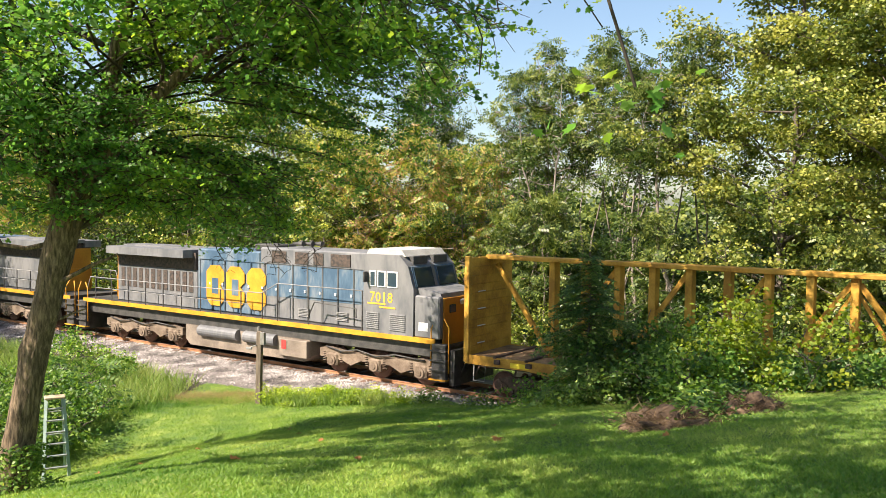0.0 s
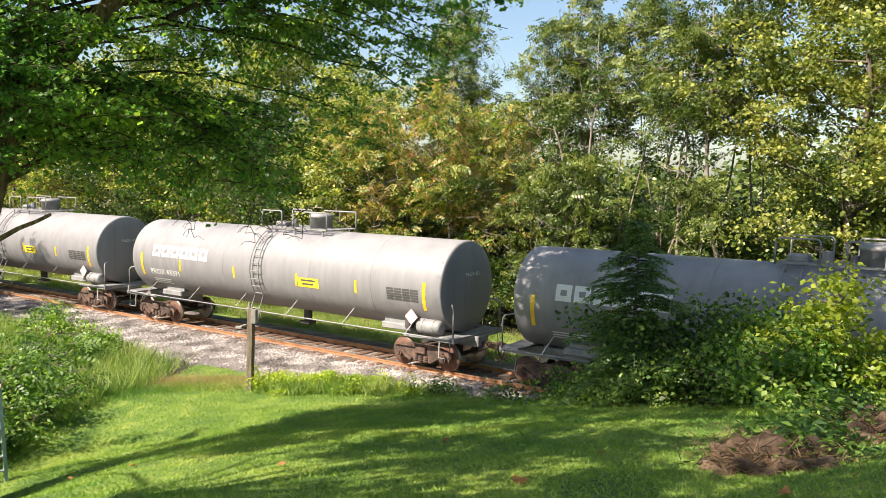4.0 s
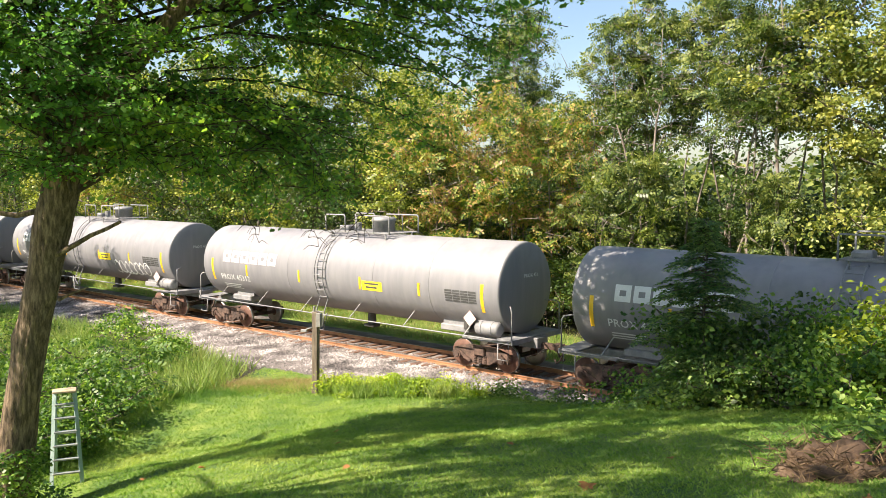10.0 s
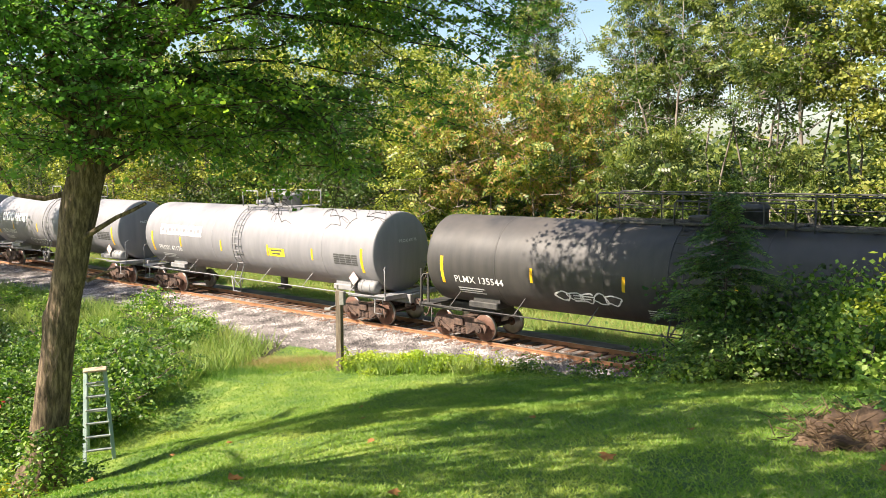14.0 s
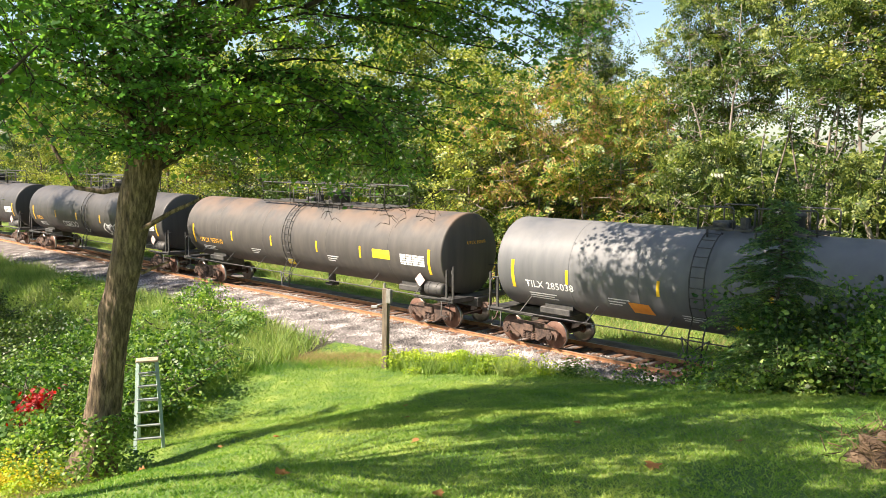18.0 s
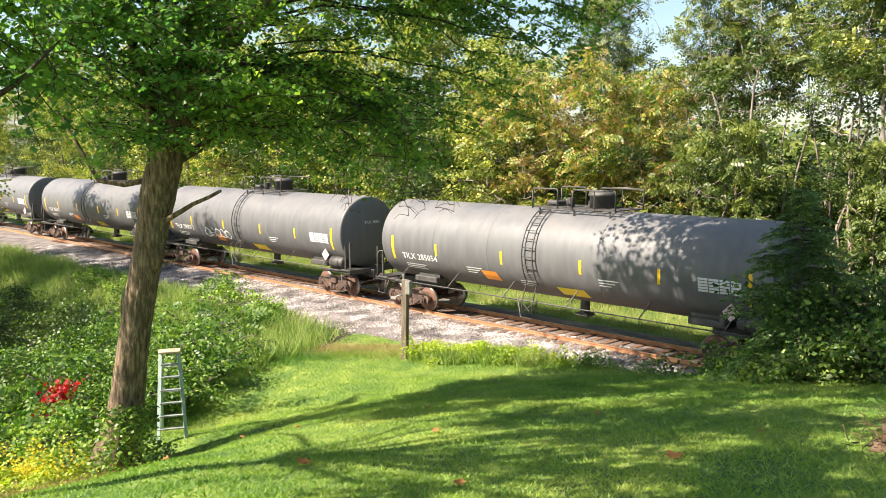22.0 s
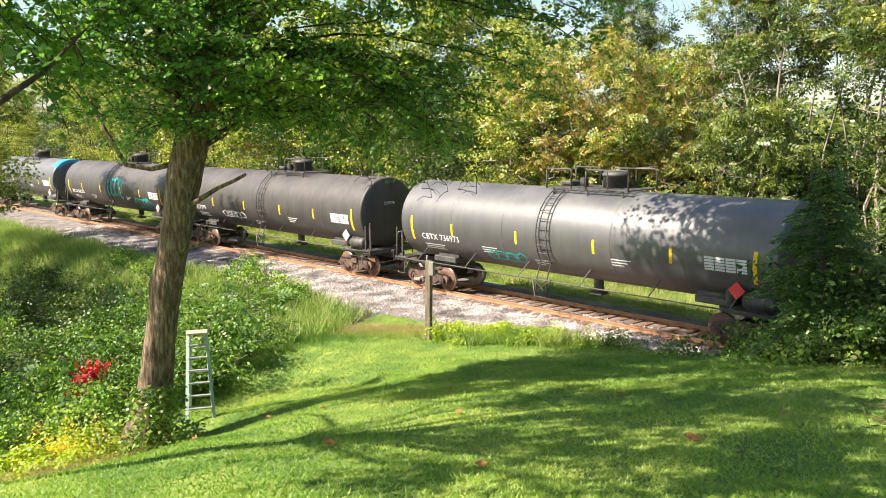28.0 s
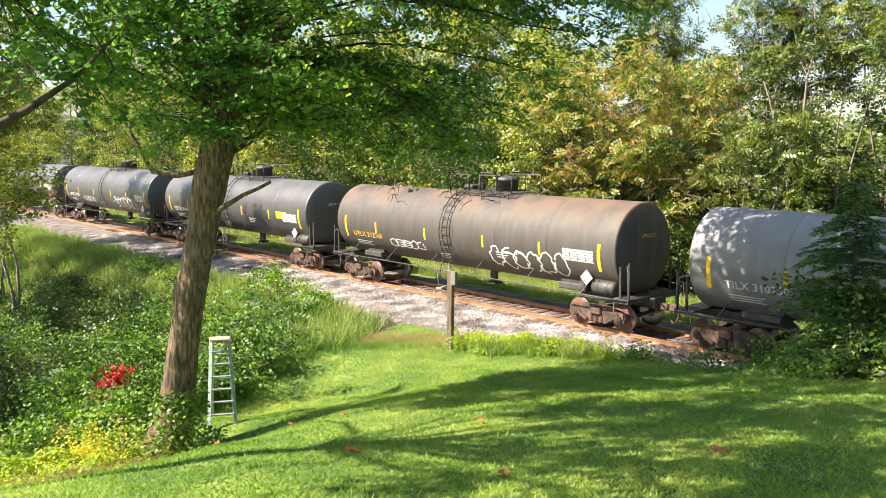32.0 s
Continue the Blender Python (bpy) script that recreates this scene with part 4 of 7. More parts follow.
def tank_paint(name, colours, top, streak, rough, rust=0.0):
    """Tank paint with dirt washed down the sides and a second colour mottled over the crown."""
    m, t, b = material(name, colours[0], rough)
    nd, ln = t.nodes, t.links
    co = nd.new("ShaderNodeTexCoord")
    mp = nd.new("ShaderNodeMapping")
    mp.inputs["Scale"].default_value = (1.6, 1.6, 0.16)
    ln.new(co.outputs["Object"], mp.inputs[0])
    n1 = nd.new("ShaderNodeTexNoise")
    n1.inputs["Scale"].default_value, n1.inputs["Detail"].default_value = 2.2, 6
    ln.new(mp.outputs[0], n1.inputs["Vector"])
    r1 = nd.new("ShaderNodeValToRGB")
    r1.color_ramp.elements[0].position, r1.color_ramp.elements[1].position = 0.35, 0.7
    r1.color_ramp.elements[0].color, r1.color_ramp.elements[1].color = (*colours[0], 1), (*colours[1], 1)
    ln.new(n1.outputs[0], r1.inputs[0])
    n2 = nd.new("ShaderNodeTexNoise")
    n2.inputs["Scale"].default_value, n2.inputs["Detail"].default_value = 0.9, 5
    ln.new(co.outputs["Object"], n2.inputs["Vector"])
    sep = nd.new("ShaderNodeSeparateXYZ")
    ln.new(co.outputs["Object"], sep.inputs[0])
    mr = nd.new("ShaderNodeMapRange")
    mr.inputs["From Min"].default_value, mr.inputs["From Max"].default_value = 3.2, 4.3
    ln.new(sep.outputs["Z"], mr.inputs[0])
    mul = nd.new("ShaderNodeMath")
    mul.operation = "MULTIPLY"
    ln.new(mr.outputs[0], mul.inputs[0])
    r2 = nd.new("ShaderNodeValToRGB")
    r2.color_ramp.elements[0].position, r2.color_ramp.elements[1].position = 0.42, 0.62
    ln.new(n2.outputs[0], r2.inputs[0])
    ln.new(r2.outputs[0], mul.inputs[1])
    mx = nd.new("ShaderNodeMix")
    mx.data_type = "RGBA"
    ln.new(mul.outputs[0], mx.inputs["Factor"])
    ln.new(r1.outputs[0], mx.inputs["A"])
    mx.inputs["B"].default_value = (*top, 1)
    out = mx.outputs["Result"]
    low = nd.new("ShaderNodeMapRange")                     # streak colour mixed in towards the belly
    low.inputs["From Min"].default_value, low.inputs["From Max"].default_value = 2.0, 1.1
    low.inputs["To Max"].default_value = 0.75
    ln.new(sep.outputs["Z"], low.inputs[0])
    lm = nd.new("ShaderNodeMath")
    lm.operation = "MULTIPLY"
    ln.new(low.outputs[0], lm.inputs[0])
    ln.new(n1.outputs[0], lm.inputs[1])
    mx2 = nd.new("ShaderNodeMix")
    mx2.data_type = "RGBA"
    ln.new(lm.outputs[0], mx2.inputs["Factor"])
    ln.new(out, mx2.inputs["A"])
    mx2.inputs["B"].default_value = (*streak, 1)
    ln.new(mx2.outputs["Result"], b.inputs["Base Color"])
    n3 = nd.new("ShaderNodeTexNoise")
    n3.inputs["Scale"].default_value = 1.3
    ln.new(co.outputs["Object"], n3.inputs["Vector"])
    rr = nd.new("ShaderNodeMapRange")
    rr.inputs["To Min"].default_value, rr.inputs["To Max"].default_value = rough - 0.1, rough + 0.15
    ln.new(n3.outputs[0], rr.inputs[0])
    ln.new(rr.outputs[0], b.inputs["Roughness"])
    bp = nd.new("ShaderNodeBump")
    bp.inputs["Strength"].default_value, bp.inputs["Distance"].default_value = 0.12, 0.03
    ln.new(n2.outputs[0], bp.inputs["Height"])
    ln.new(bp.outputs[0], b.inputs["Normal"])
    return m


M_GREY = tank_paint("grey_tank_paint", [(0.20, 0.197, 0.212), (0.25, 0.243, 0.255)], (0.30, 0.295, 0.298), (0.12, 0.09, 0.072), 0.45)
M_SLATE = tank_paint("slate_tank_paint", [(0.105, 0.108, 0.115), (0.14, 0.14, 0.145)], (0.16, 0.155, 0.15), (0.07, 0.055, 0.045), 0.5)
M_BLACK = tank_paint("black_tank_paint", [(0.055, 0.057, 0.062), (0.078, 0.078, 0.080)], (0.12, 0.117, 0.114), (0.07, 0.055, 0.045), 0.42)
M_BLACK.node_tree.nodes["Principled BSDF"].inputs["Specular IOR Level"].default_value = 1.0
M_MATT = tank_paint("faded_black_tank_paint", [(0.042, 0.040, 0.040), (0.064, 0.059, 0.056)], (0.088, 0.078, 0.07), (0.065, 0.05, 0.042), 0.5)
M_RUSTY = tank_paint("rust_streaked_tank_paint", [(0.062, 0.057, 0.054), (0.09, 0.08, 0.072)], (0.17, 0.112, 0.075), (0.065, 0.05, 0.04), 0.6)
M_BLUETOP = weathered("bright_blue_patch", [(0.02, 0.22, 0.42), (0.03, 0.30, 0.50)], 2, 20, 0.5, bump=0.05)
M_TRUCK = weathered("rusty_truck_steel", [(0.04, 0.028, 0.024), (0.09, 0.058, 0.045), (0.17, 0.105, 0.078)], 3, 20, 0.85, 0.1, bump=0.3)
M_WHEEL = weathered("wheel_steel", [(0.10, 0.05, 0.035), (0.19, 0.10, 0.07)], 3, 20, 0.7, 0.3, bump=0.2)
M_TREAD = weathered("wheel_tread", [(0.35, 0.33, 0.31), (0.5, 0.48, 0.46)], 3, 20, 0.3, 0.9, bump=0.05)
M_STEEL = weathered("dark_steel", [(0.045, 0.044, 0.044), (0.09, 0.085, 0.08)], 3, 20, 0.6, 0.2, bump=0.1)
M_LSTEEL = weathered("grey_painted_steel", [(0.19, 0.19, 0.20), (0.29, 0.285, 0.285)], 3, 20, 0.55, 0.0, bump=0.1)
M_YELLOW = weathered("ochre_yellow_paint", [(0.36, 0.17, 0.02), (0.52, 0.27, 0.03), (0.62, 0.34, 0.05)], 1.4, 15, 0.65, bump=0.15)
M_DECK = weathered("worn_deck", [(0.22, 0.12, 0.06), (0.40, 0.25, 0.13)], 2, 15, 0.85, bump=0.3)
M_MARK = weathered("stencil_white", [(0.62, 0.62, 0.62), (0.74, 0.74, 0.74)], 3, 30, 0.7, bump=0)
M_MARKY = weathered("stencil_yellow", [(0.72, 0.36, 0.03), (0.80, 0.44, 0.05)], 3, 30, 0.7, bump=0)
M_REFL = weathered("reflective_yellow", [(0.78, 0.44, 0.01), (0.85, 0.55, 0.03)], 3, 30, 0.45, bump=0)
M_PANEL = weathered("yellow_panel", [(0.82, 0.60, 0.02), (0.86, 0.68, 0.05)], 3, 30, 0.5, bump=0)
M_INK = weathered("dark_ink", [(0.05, 0.05, 0.05), (0.08, 0.08, 0.08)], 3, 30, 0.7, bump=0)
M_PINK = weathered("faded_red_spray", [(0.45, 0.16, 0.15), (0.52, 0.24, 0.22)], 3, 30, 0.7, bump=0)
M_TEAL = weathered("teal_spray", [(0.02, 0.30, 0.30), (0.04, 0.40, 0.38)], 3, 30, 0.7, bump=0)
M_ORANGE = weathered("orange_decal", [(0.70, 0.22, 0.02), (0.75, 0.30, 0.04)], 3, 30, 0.6, bump=0)
M_PLACARD = weathered("placard_paper", [(0.62, 0.40, 0.36), (0.70, 0.55, 0.52)], 6, 40, 0.7, bump=0)
M_REDPLAC = weathered("red_placard", [(0.60, 0.03, 0.03), (0.68, 0.06, 0.05)], 6, 40, 0.6, bump=0)

TANK_R, TANK_Z = 1.5, 2.68
MESHES = {}


def shared(key, mat, make):
    """A mesh built once under a key and then shared."""
    if key not in MESHES:
        bm = bmesh.new()
        make(bm)
        me = bpy.data.meshes.new(key if isinstance(key, str) else key[0])
        bm.to_mesh(me)
        bm.free()
        me.materials.append(mat)
        MESHES[key] = me
    return MESHES[key]


def put(name, key, mat, parent, make, at=(0, 0, 0), rz=0, label=""):
    o = link_mesh(name, shared(key, mat, make), parent, None, label)
    o.matrix_basis = pose(*at, 0, 0, rz)
    return o


def wrap(x, v, lift=0.006):
    """A point of the tank's near side: x along it, v metres of arc above its middle."""
    a, r = v / TANK_R, TANK_R + lift
    return Vector((x, -r * math.cos(a), TANK_Z + r * math.sin(a)))


def plate(bm, x0, x1, v0, v1, lift=0.006, n=2, skew=0.0):
    """A thin decal rectangle on the tank's near side."""
    rows = []
    for k in range(n + 1):
        v = v0 + (v1 - v0) * k / n
        sk = skew * (v - v0)
        rows.append((bm.verts.new(wrap(x0 + sk, v, lift)), bm.verts.new(wrap(x1 + sk, v, lift))))
    for (a, b), (c, d) in zip(rows, rows[1:]):
        bm.faces.new((a, b, d, c))


def lettering(text, size, wide=1.0):
    """Flat letters as a mesh, from the built-in font."""
    cu = bpy.data.curves.new("letters", "FONT")
    cu.body, cu.size, cu.resolution_u = text, size, 2
    cu.space_character = 1.05
    cu.offset = 0.012 * size
    ob = bpy.data.objects.new("letters", cu)
    me = bpy.data.meshes.new_from_object(ob)
    bpy.data.objects.remove(ob)
    bpy.data.curves.remove(cu)
    co = np.empty(len(me.vertices) * 3, np.float32)
    me.vertices.foreach_get("co", co)
    co = co.reshape(-1, 3)
    co[:, 0] *= wide
    me.materials.clear()
    return me, co


def tank_text(name, text, x, v, size, mat, parent, wide=1.1, label=""):
    me, co = lettering(text, size, wide)
    out = np.array([wrap(x + a, v + b) for a, b, _ in co], np.float32)
    me.vertices.foreach_set("co", out.reshape(-1))
    me.update()
    return link_mesh(name, me, parent, mat, label)


def end_text(name, text, y, z, size, mat, parent, x):
    """Letters on the dished end of the tank."""
    me, co = lettering(text, size, 1.1)
    out = np.array([(x + 0.02 - 0.30 * ((y + a) ** 2 + (z + b - TANK_Z) ** 2) / 2.25, y + a, z + b) for a, b, _ in co], np.float32)
    me.vertices.foreach_set("co", out.reshape(-1))
    me.update()
    return link_mesh(name, me, parent, mat)


def scrawl(name, x, v, w, h, mat, parent, seed, fat=0.035, loops=7):
    """Spray-painted loops and strokes, no letters."""
    rng = np.random.default_rng(seed)
    bm = bmesh.new()
    for k in range(loops):
        cx = x + w * (k + 0.5) / loops
        pts, ph, kk = [], rng.uniform(0, 6.28), rng.uniform(0.8, 1.8)
        for i in range(15):
            a = ph + i / 14 * 6.28 * kk
            pts.append((cx + math.cos(a) * w / loops * rng.uniform(0.4, 0.7), v + math.sin(a * rng.uniform(0.95, 1.05)) * h * rng.uniform(0.3, 0.5)))
        for (ax, av), (bx, bv) in zip(pts, pts[1:]):
            d = Vector((bx - ax, bv - av))
            if d.length < 1e-4:
                continue
            nn = Vector((-d.y, d.x)).normalized() * fat * 0.5
            vs = [bm.verts.new(wrap(p, q, 0.007)) for p, q in ((ax - nn.x, av - nn.y), (bx - nn.x, bv - nn.y), (bx + nn.x, bv + nn.y), (ax + nn.x, av + nn.y))]
            bm.faces.new(vs)
    return part(name, bm, mat, parent, "spray-painted graffiti")


def make_wheel(bm):
    turned(bm, [(-0.07, 0.20), (-0.065, 0.44), (-0.03, 0.455), (-0.03, 0.40), (0.0, 0.15), (0.07, 0.15), (0.07, 0.10)], 22)
    bmesh.ops.rotate(bm, matrix=Matrix.Rotation(radians(90), 3, "Z"), verts=bm.verts)


def make_tread(bm):
    turned(bm, [(-0.06, 0.36), (-0.06, 0.457), (0.05, 0.457), (0.05, 0.36)], 22)
    bmesh.ops.rotate(bm, matrix=Matrix.Rotation(radians(90), 3, "Z"), verts=bm.verts)


def make_side_frame(bm):
    prism(bm, [(-1.16, 0.52), (-1.05, 0.66), (-0.55, 0.80), (0.55, 0.80), (1.05, 0.66), (1.16, 0.52), (1.10, 0.33), (0.78, 0.33), (0.45, 0.28), (0.40, 0.22), (-0.40, 0.22), (-0.45, 0.28), (-0.78, 0.33), (-1.10, 0.33)], -0.06, 0.06)
    for sx in (-1, 1):
        bar(bm, (sx * 0.9, -0.09, 0.58), (sx * 0.38, -0.09, 0.28), 0.08, 0.10)
        rod(bm, (sx * 0.89, -0.16, 0.45), (sx * 0.89, 0.06, 0.45), 0.13, 12)
        rod(bm, (sx * 0.89, -0.19, 0.45), (sx * 0.89, -0.16, 0.45), 0.08, 10)


def make_spring(bm):
    for x in (-0.2, 0.0, 0.2):
        pipe(bm, [(x + 0.075 * math.cos(a), -0.075 * math.sin(a), 0.26 + a * 0.0088) for a in np.linspace(0, 6.28 * 5, 31)], 0.02, 4)


def truck(parent, x):
    t = link_mesh("truck", shared("truck_bolster", M_TRUCK, lambda bm: (box(bm, (0, 0, 0.62), (0.42, 2.3, 0.26), 0.03), rod(bm, (0, 0, 0.72), (0, 0, 0.86), 0.25, 14))), parent)
    t.matrix_basis = pose(x, 0, 0)
    for sy in (-1, 1):
        put("side_frame", "side_frame", M_TRUCK, t, make_side_frame, (0, sy * 1.0, 0), 0 if sy < 0 else 180)
        put("spring", "spring", M_TRUCK, t, make_spring, (0, sy * 1.02, 0))
    for sx in (-1, 1):
        put("axle", "axle", M_TRUCK, t, lambda bm: rod(bm, (0, -0.98, 0.457), (0, 0.98, 0.457), 0.075, 10), (sx * 0.89, 0, 0))
        for sy in (-1, 1):
            put("wheel", "wheel", M_WHEEL, t, make_wheel, (sx * 0.89, sy * 0.76, 0.457), 0 if sy < 0 else 180)
            put("wheel_tread", "wheel_tread", M_TREAD, t, make_tread, (sx * 0.89, sy * 0.755, 0.457))
    return t


def make_coupler(bm):
    box(bm, (0.0, 0, 0.88), (0.9, 0.16, 0.2), 0.02)
    box(bm, (0.42, 0.05, 0.88), (0.22, 0.3, 0.26), 0.05)
    pipe(bm, [(0.2, 0.25, 0.85), (0.3, 0.28, 0.55), (0.5, 0.2, 0.42), (0.62, 0.1, 0.5)], 0.03, 6)
    pipe(bm, [(0.1, -0.1, 0.80), (0.1, -1.2, 0.72), (0.14, -1.4, 0.72), (0.14, -1.4, 0.55)], 0.014, 5)


def make_head(L):
    h = L / 2 - 1.75

    def go(bm):
        dish = [(0.012, 0.62), (0.30, 0.605), (0.60, 0.56), (0.85, 0.49), (0.955, 0.445), (0.985, 0.425), (0.998, 0.40), (1.0, 0.37), (1.0, 0.30)]
        prof = [(-h - x, TANK_R * r) for r, x in dish]
        prof += [(-x, r) for x, r in prof[::-1]]
        turned(bm, prof, 48)
        bmesh.ops.translate(bm, vec=(0, 0, TANK_Z), verts=bm.verts)
    return go


def make_band(bm):
    turned(bm, [(-0.03, TANK_R - 0.02), (-0.02, TANK_R + 0.005), (0.02, TANK_R + 0.005), (0.03, TANK_R - 0.02)], 48)
    bmesh.ops.translate(bm, vec=(0, 0, TANK_Z), verts=bm.verts)


def make_ladder_rail(x):
    def go(bm):
        pts = [(x, -0.62, 4.10)]
        for a in np.linspace(65, -35, 13):
            r = TANK_R + 0.11
            pts.append((x, -r * math.cos(radians(a)), TANK_Z + r * math.sin(radians(a))))
        pts += [(x, -1.52, 1.3), (x, -1.60, 0.75)]
        pipe(bm, pts, 0.024, 5)
    return go


def make_rung(bm):
    rod(bm, (-0.22, 0, 0), (0.22, 0, 0), 0.016, 5)


def make_step(bm):
    pipe(bm, [(-0.42, -1.55, 1.25), (-0.25, -1.60, 0.62), (0.25, -1.60, 0.62), (0.42, -1.55, 1.25)], 0.025, 5)
    for sx in (-1, 1):
        rod(bm, (sx * 0.42, -1.55, 1.25), (sx * -0.1, -1.58, 0.85), 0.018, 5)


def make_platform(bm):
    for y in (-0.75, -0.5, -0.25, 0.0, 0.25, 0.5, 0.75):
        box(bm, (0, y, 4.24), (3.3, 0.05, 0.04))
    for x in np.linspace(-1.6, 1.6, 12):
        box(bm, (x, 0, 4.235), (0.04, 1.5, 0.03))
    for x in (-1.4, 0, 1.4):
        for y in (-0.7, 0.7):
            rod(bm, (x, y, 3.95), (x, y, 4.25), 0.03, 6)


def make_guard(y):
    def go(bm):
        pipe(bm, [(-1.65, y, 4.2), (-1.65, y, 4.80), (-1.60, y, 4.86), (-0.65, y, 4.86), (-0.6, y, 4.8), (-0.6, y, 4.25)], 0.028, 6)
        pipe(bm, [(0.0, y, 4.25), (0.0, y, 4.80), (0.05, y, 4.86), (1.60, y, 4.86), (1.65, y, 4.8), (1.65, y, 4.2)], 0.028, 6)
        rod(bm, (0.85, y, 4.25), (0.85, y, 4.86), 0.02, 6)
    return go


def make_walkway(bm):
    for y in (-0.66, -0.33, 0.33, 0.66):
        box(bm, (0, y, 4.21), (8.4, 0.10, 0.05))
    for x in np.linspace(-4.1, 4.1, 14):
        box(bm, (x, 0, 4.18), (0.06, 1.36, 0.03))


def make_walkway_rail(y):
    def go(bm):
        pipe(bm, [(-4.2, y, 4.2), (-4.2, y, 4.98), (-4.1, y, 5.04), (4.1, y, 5.04), (4.2, y, 4.98), (4.2, y, 4.2)], 0.026, 5)
        rod(bm, (-4.2, y, 4.62), (4.2, y, 4.62), 0.015, 5)
        for x in (-2.1, 0.0, 2.1):
            rod(bm, (x, y, 4.1), (x, y, 5.04), 0.024, 5)
    return go


def make_dome(bm):
    turned(bm, [(4.05, 0.42), (4.62, 0.42), (4.64, 0.46), (4.70, 0.46), (4.78, 0.40), (4.80, 0.02)], 22, "z")


def make_top_valve(bm):
    rod(bm, (0.2, -0.15, 4.15), (0.2, -0.15, 4.55), 0.14, 12)


def make_safety_valve(bm):
    rod(bm, (0.75, 0.25, 4.15), (0.75, 0.25, 4.45), 0.10, 12)


def make_manway(bm):
    box(bm, (-0.5, 0, 4.33), (0.5, 0.5, 0.2), 0.04)


def make_side_rail(L):
    def go(bm):
        h = L / 2 - 0.9
        for sy in (-1, 1):
            pipe(bm, [(-h, sy * 1.42, 1.15), (-h + 1.6, sy * 1.55, 1.18), (h - 1.6, sy * 1.55, 1.18), (h, sy * 1.42, 1.15)], 0.022, 5)
    return go


def make_hanger(bm):
    bar(bm, (0, -1.12, 1.68), (-0.16, -1.55, 1.18), 0.05, 0.015)


def make_sill(bm):
    box(bm, (0.35, 0, 0.98), (3.0, 0.62, 0.34), 0.02)
    box(bm, (-0.9, 0, 1.28), (1.2, 2.2, 0.22), 0.03)
    for sy in (-1, 1):
        prism(bm, [(-1.5, 1.2), (-1.5, 1.75), (-0.4, 1.5), (-0.4, 1.2)], sy * 0.9 - 0.03, sy * 0.9 + 0.03)


def make_end_platform(bm):
    box(bm, (1.35, 0, 1.17), (0.62, 2.75, 0.05), 0.01)
    box(bm, (1.64, 0, 1.12), (0.06, 2.85, 0.16), 0.01)
    for sy in (-1, 1):
        bar(bm, (1.64, sy * 1.35, 1.1), (-0.3, sy * 1.4, 1.12), 0.08, 0.10)


def make_hoop(y):
    def go(bm):
        pipe(bm, [(1.60, y, 1.15), (1.60, y, 2.05), (1.54, y * 0.97, 2.16), (1.15, y * 0.62, 2.22), (1.08, y * 0.5, 2.2)], 0.025, 6)
    return go


def make_stirrup(sy):
    return lambda bm: pipe(bm, [(1.1, sy * 1.38, 1.12), (1.1, sy * 1.42, 0.55), (1.5, sy * 1.42, 0.55), (1.5, sy * 1.38, 1.12)], 0.022, 5)


def make_post(z):
    return lambda bm: rod(bm, (0, 0, 1.15), (0, 0, z), 0.045, 6)


def make_reservoir(bm):
    turned(bm, [(-0.48, 0.05), (-0.46, 0.18), (-0.40, 0.24), (0.40, 0.24), (0.46, 0.18), (0.48, 0.05)], 16)
    for x in (-0.2, 0.2):
        bmesh.ops.create_cone(bm, cap_ends=True, segments=16, radius1=0.255, radius2=0.255, depth=0.05, matrix=Matrix.Translation((x, 0, 0)) @ Matrix.Rotation(radians(90), 4, "Y"))


def make_brake(bm):
    rod(bm, (0, 0, -0.16), (0, 0, 0.16), 0.15, 12)
    box(bm, (0.0, 0.0, 0.2), (0.22, 0.22, 0.1), 0.02)


def make_valve(bm):
    rod(bm, (0, 0, 1.3), (0, 0, 0.75), 0.16, 12)
    box(bm, (0, 0, 0.7), (0.5, 0.4, 0.1), 0.02)


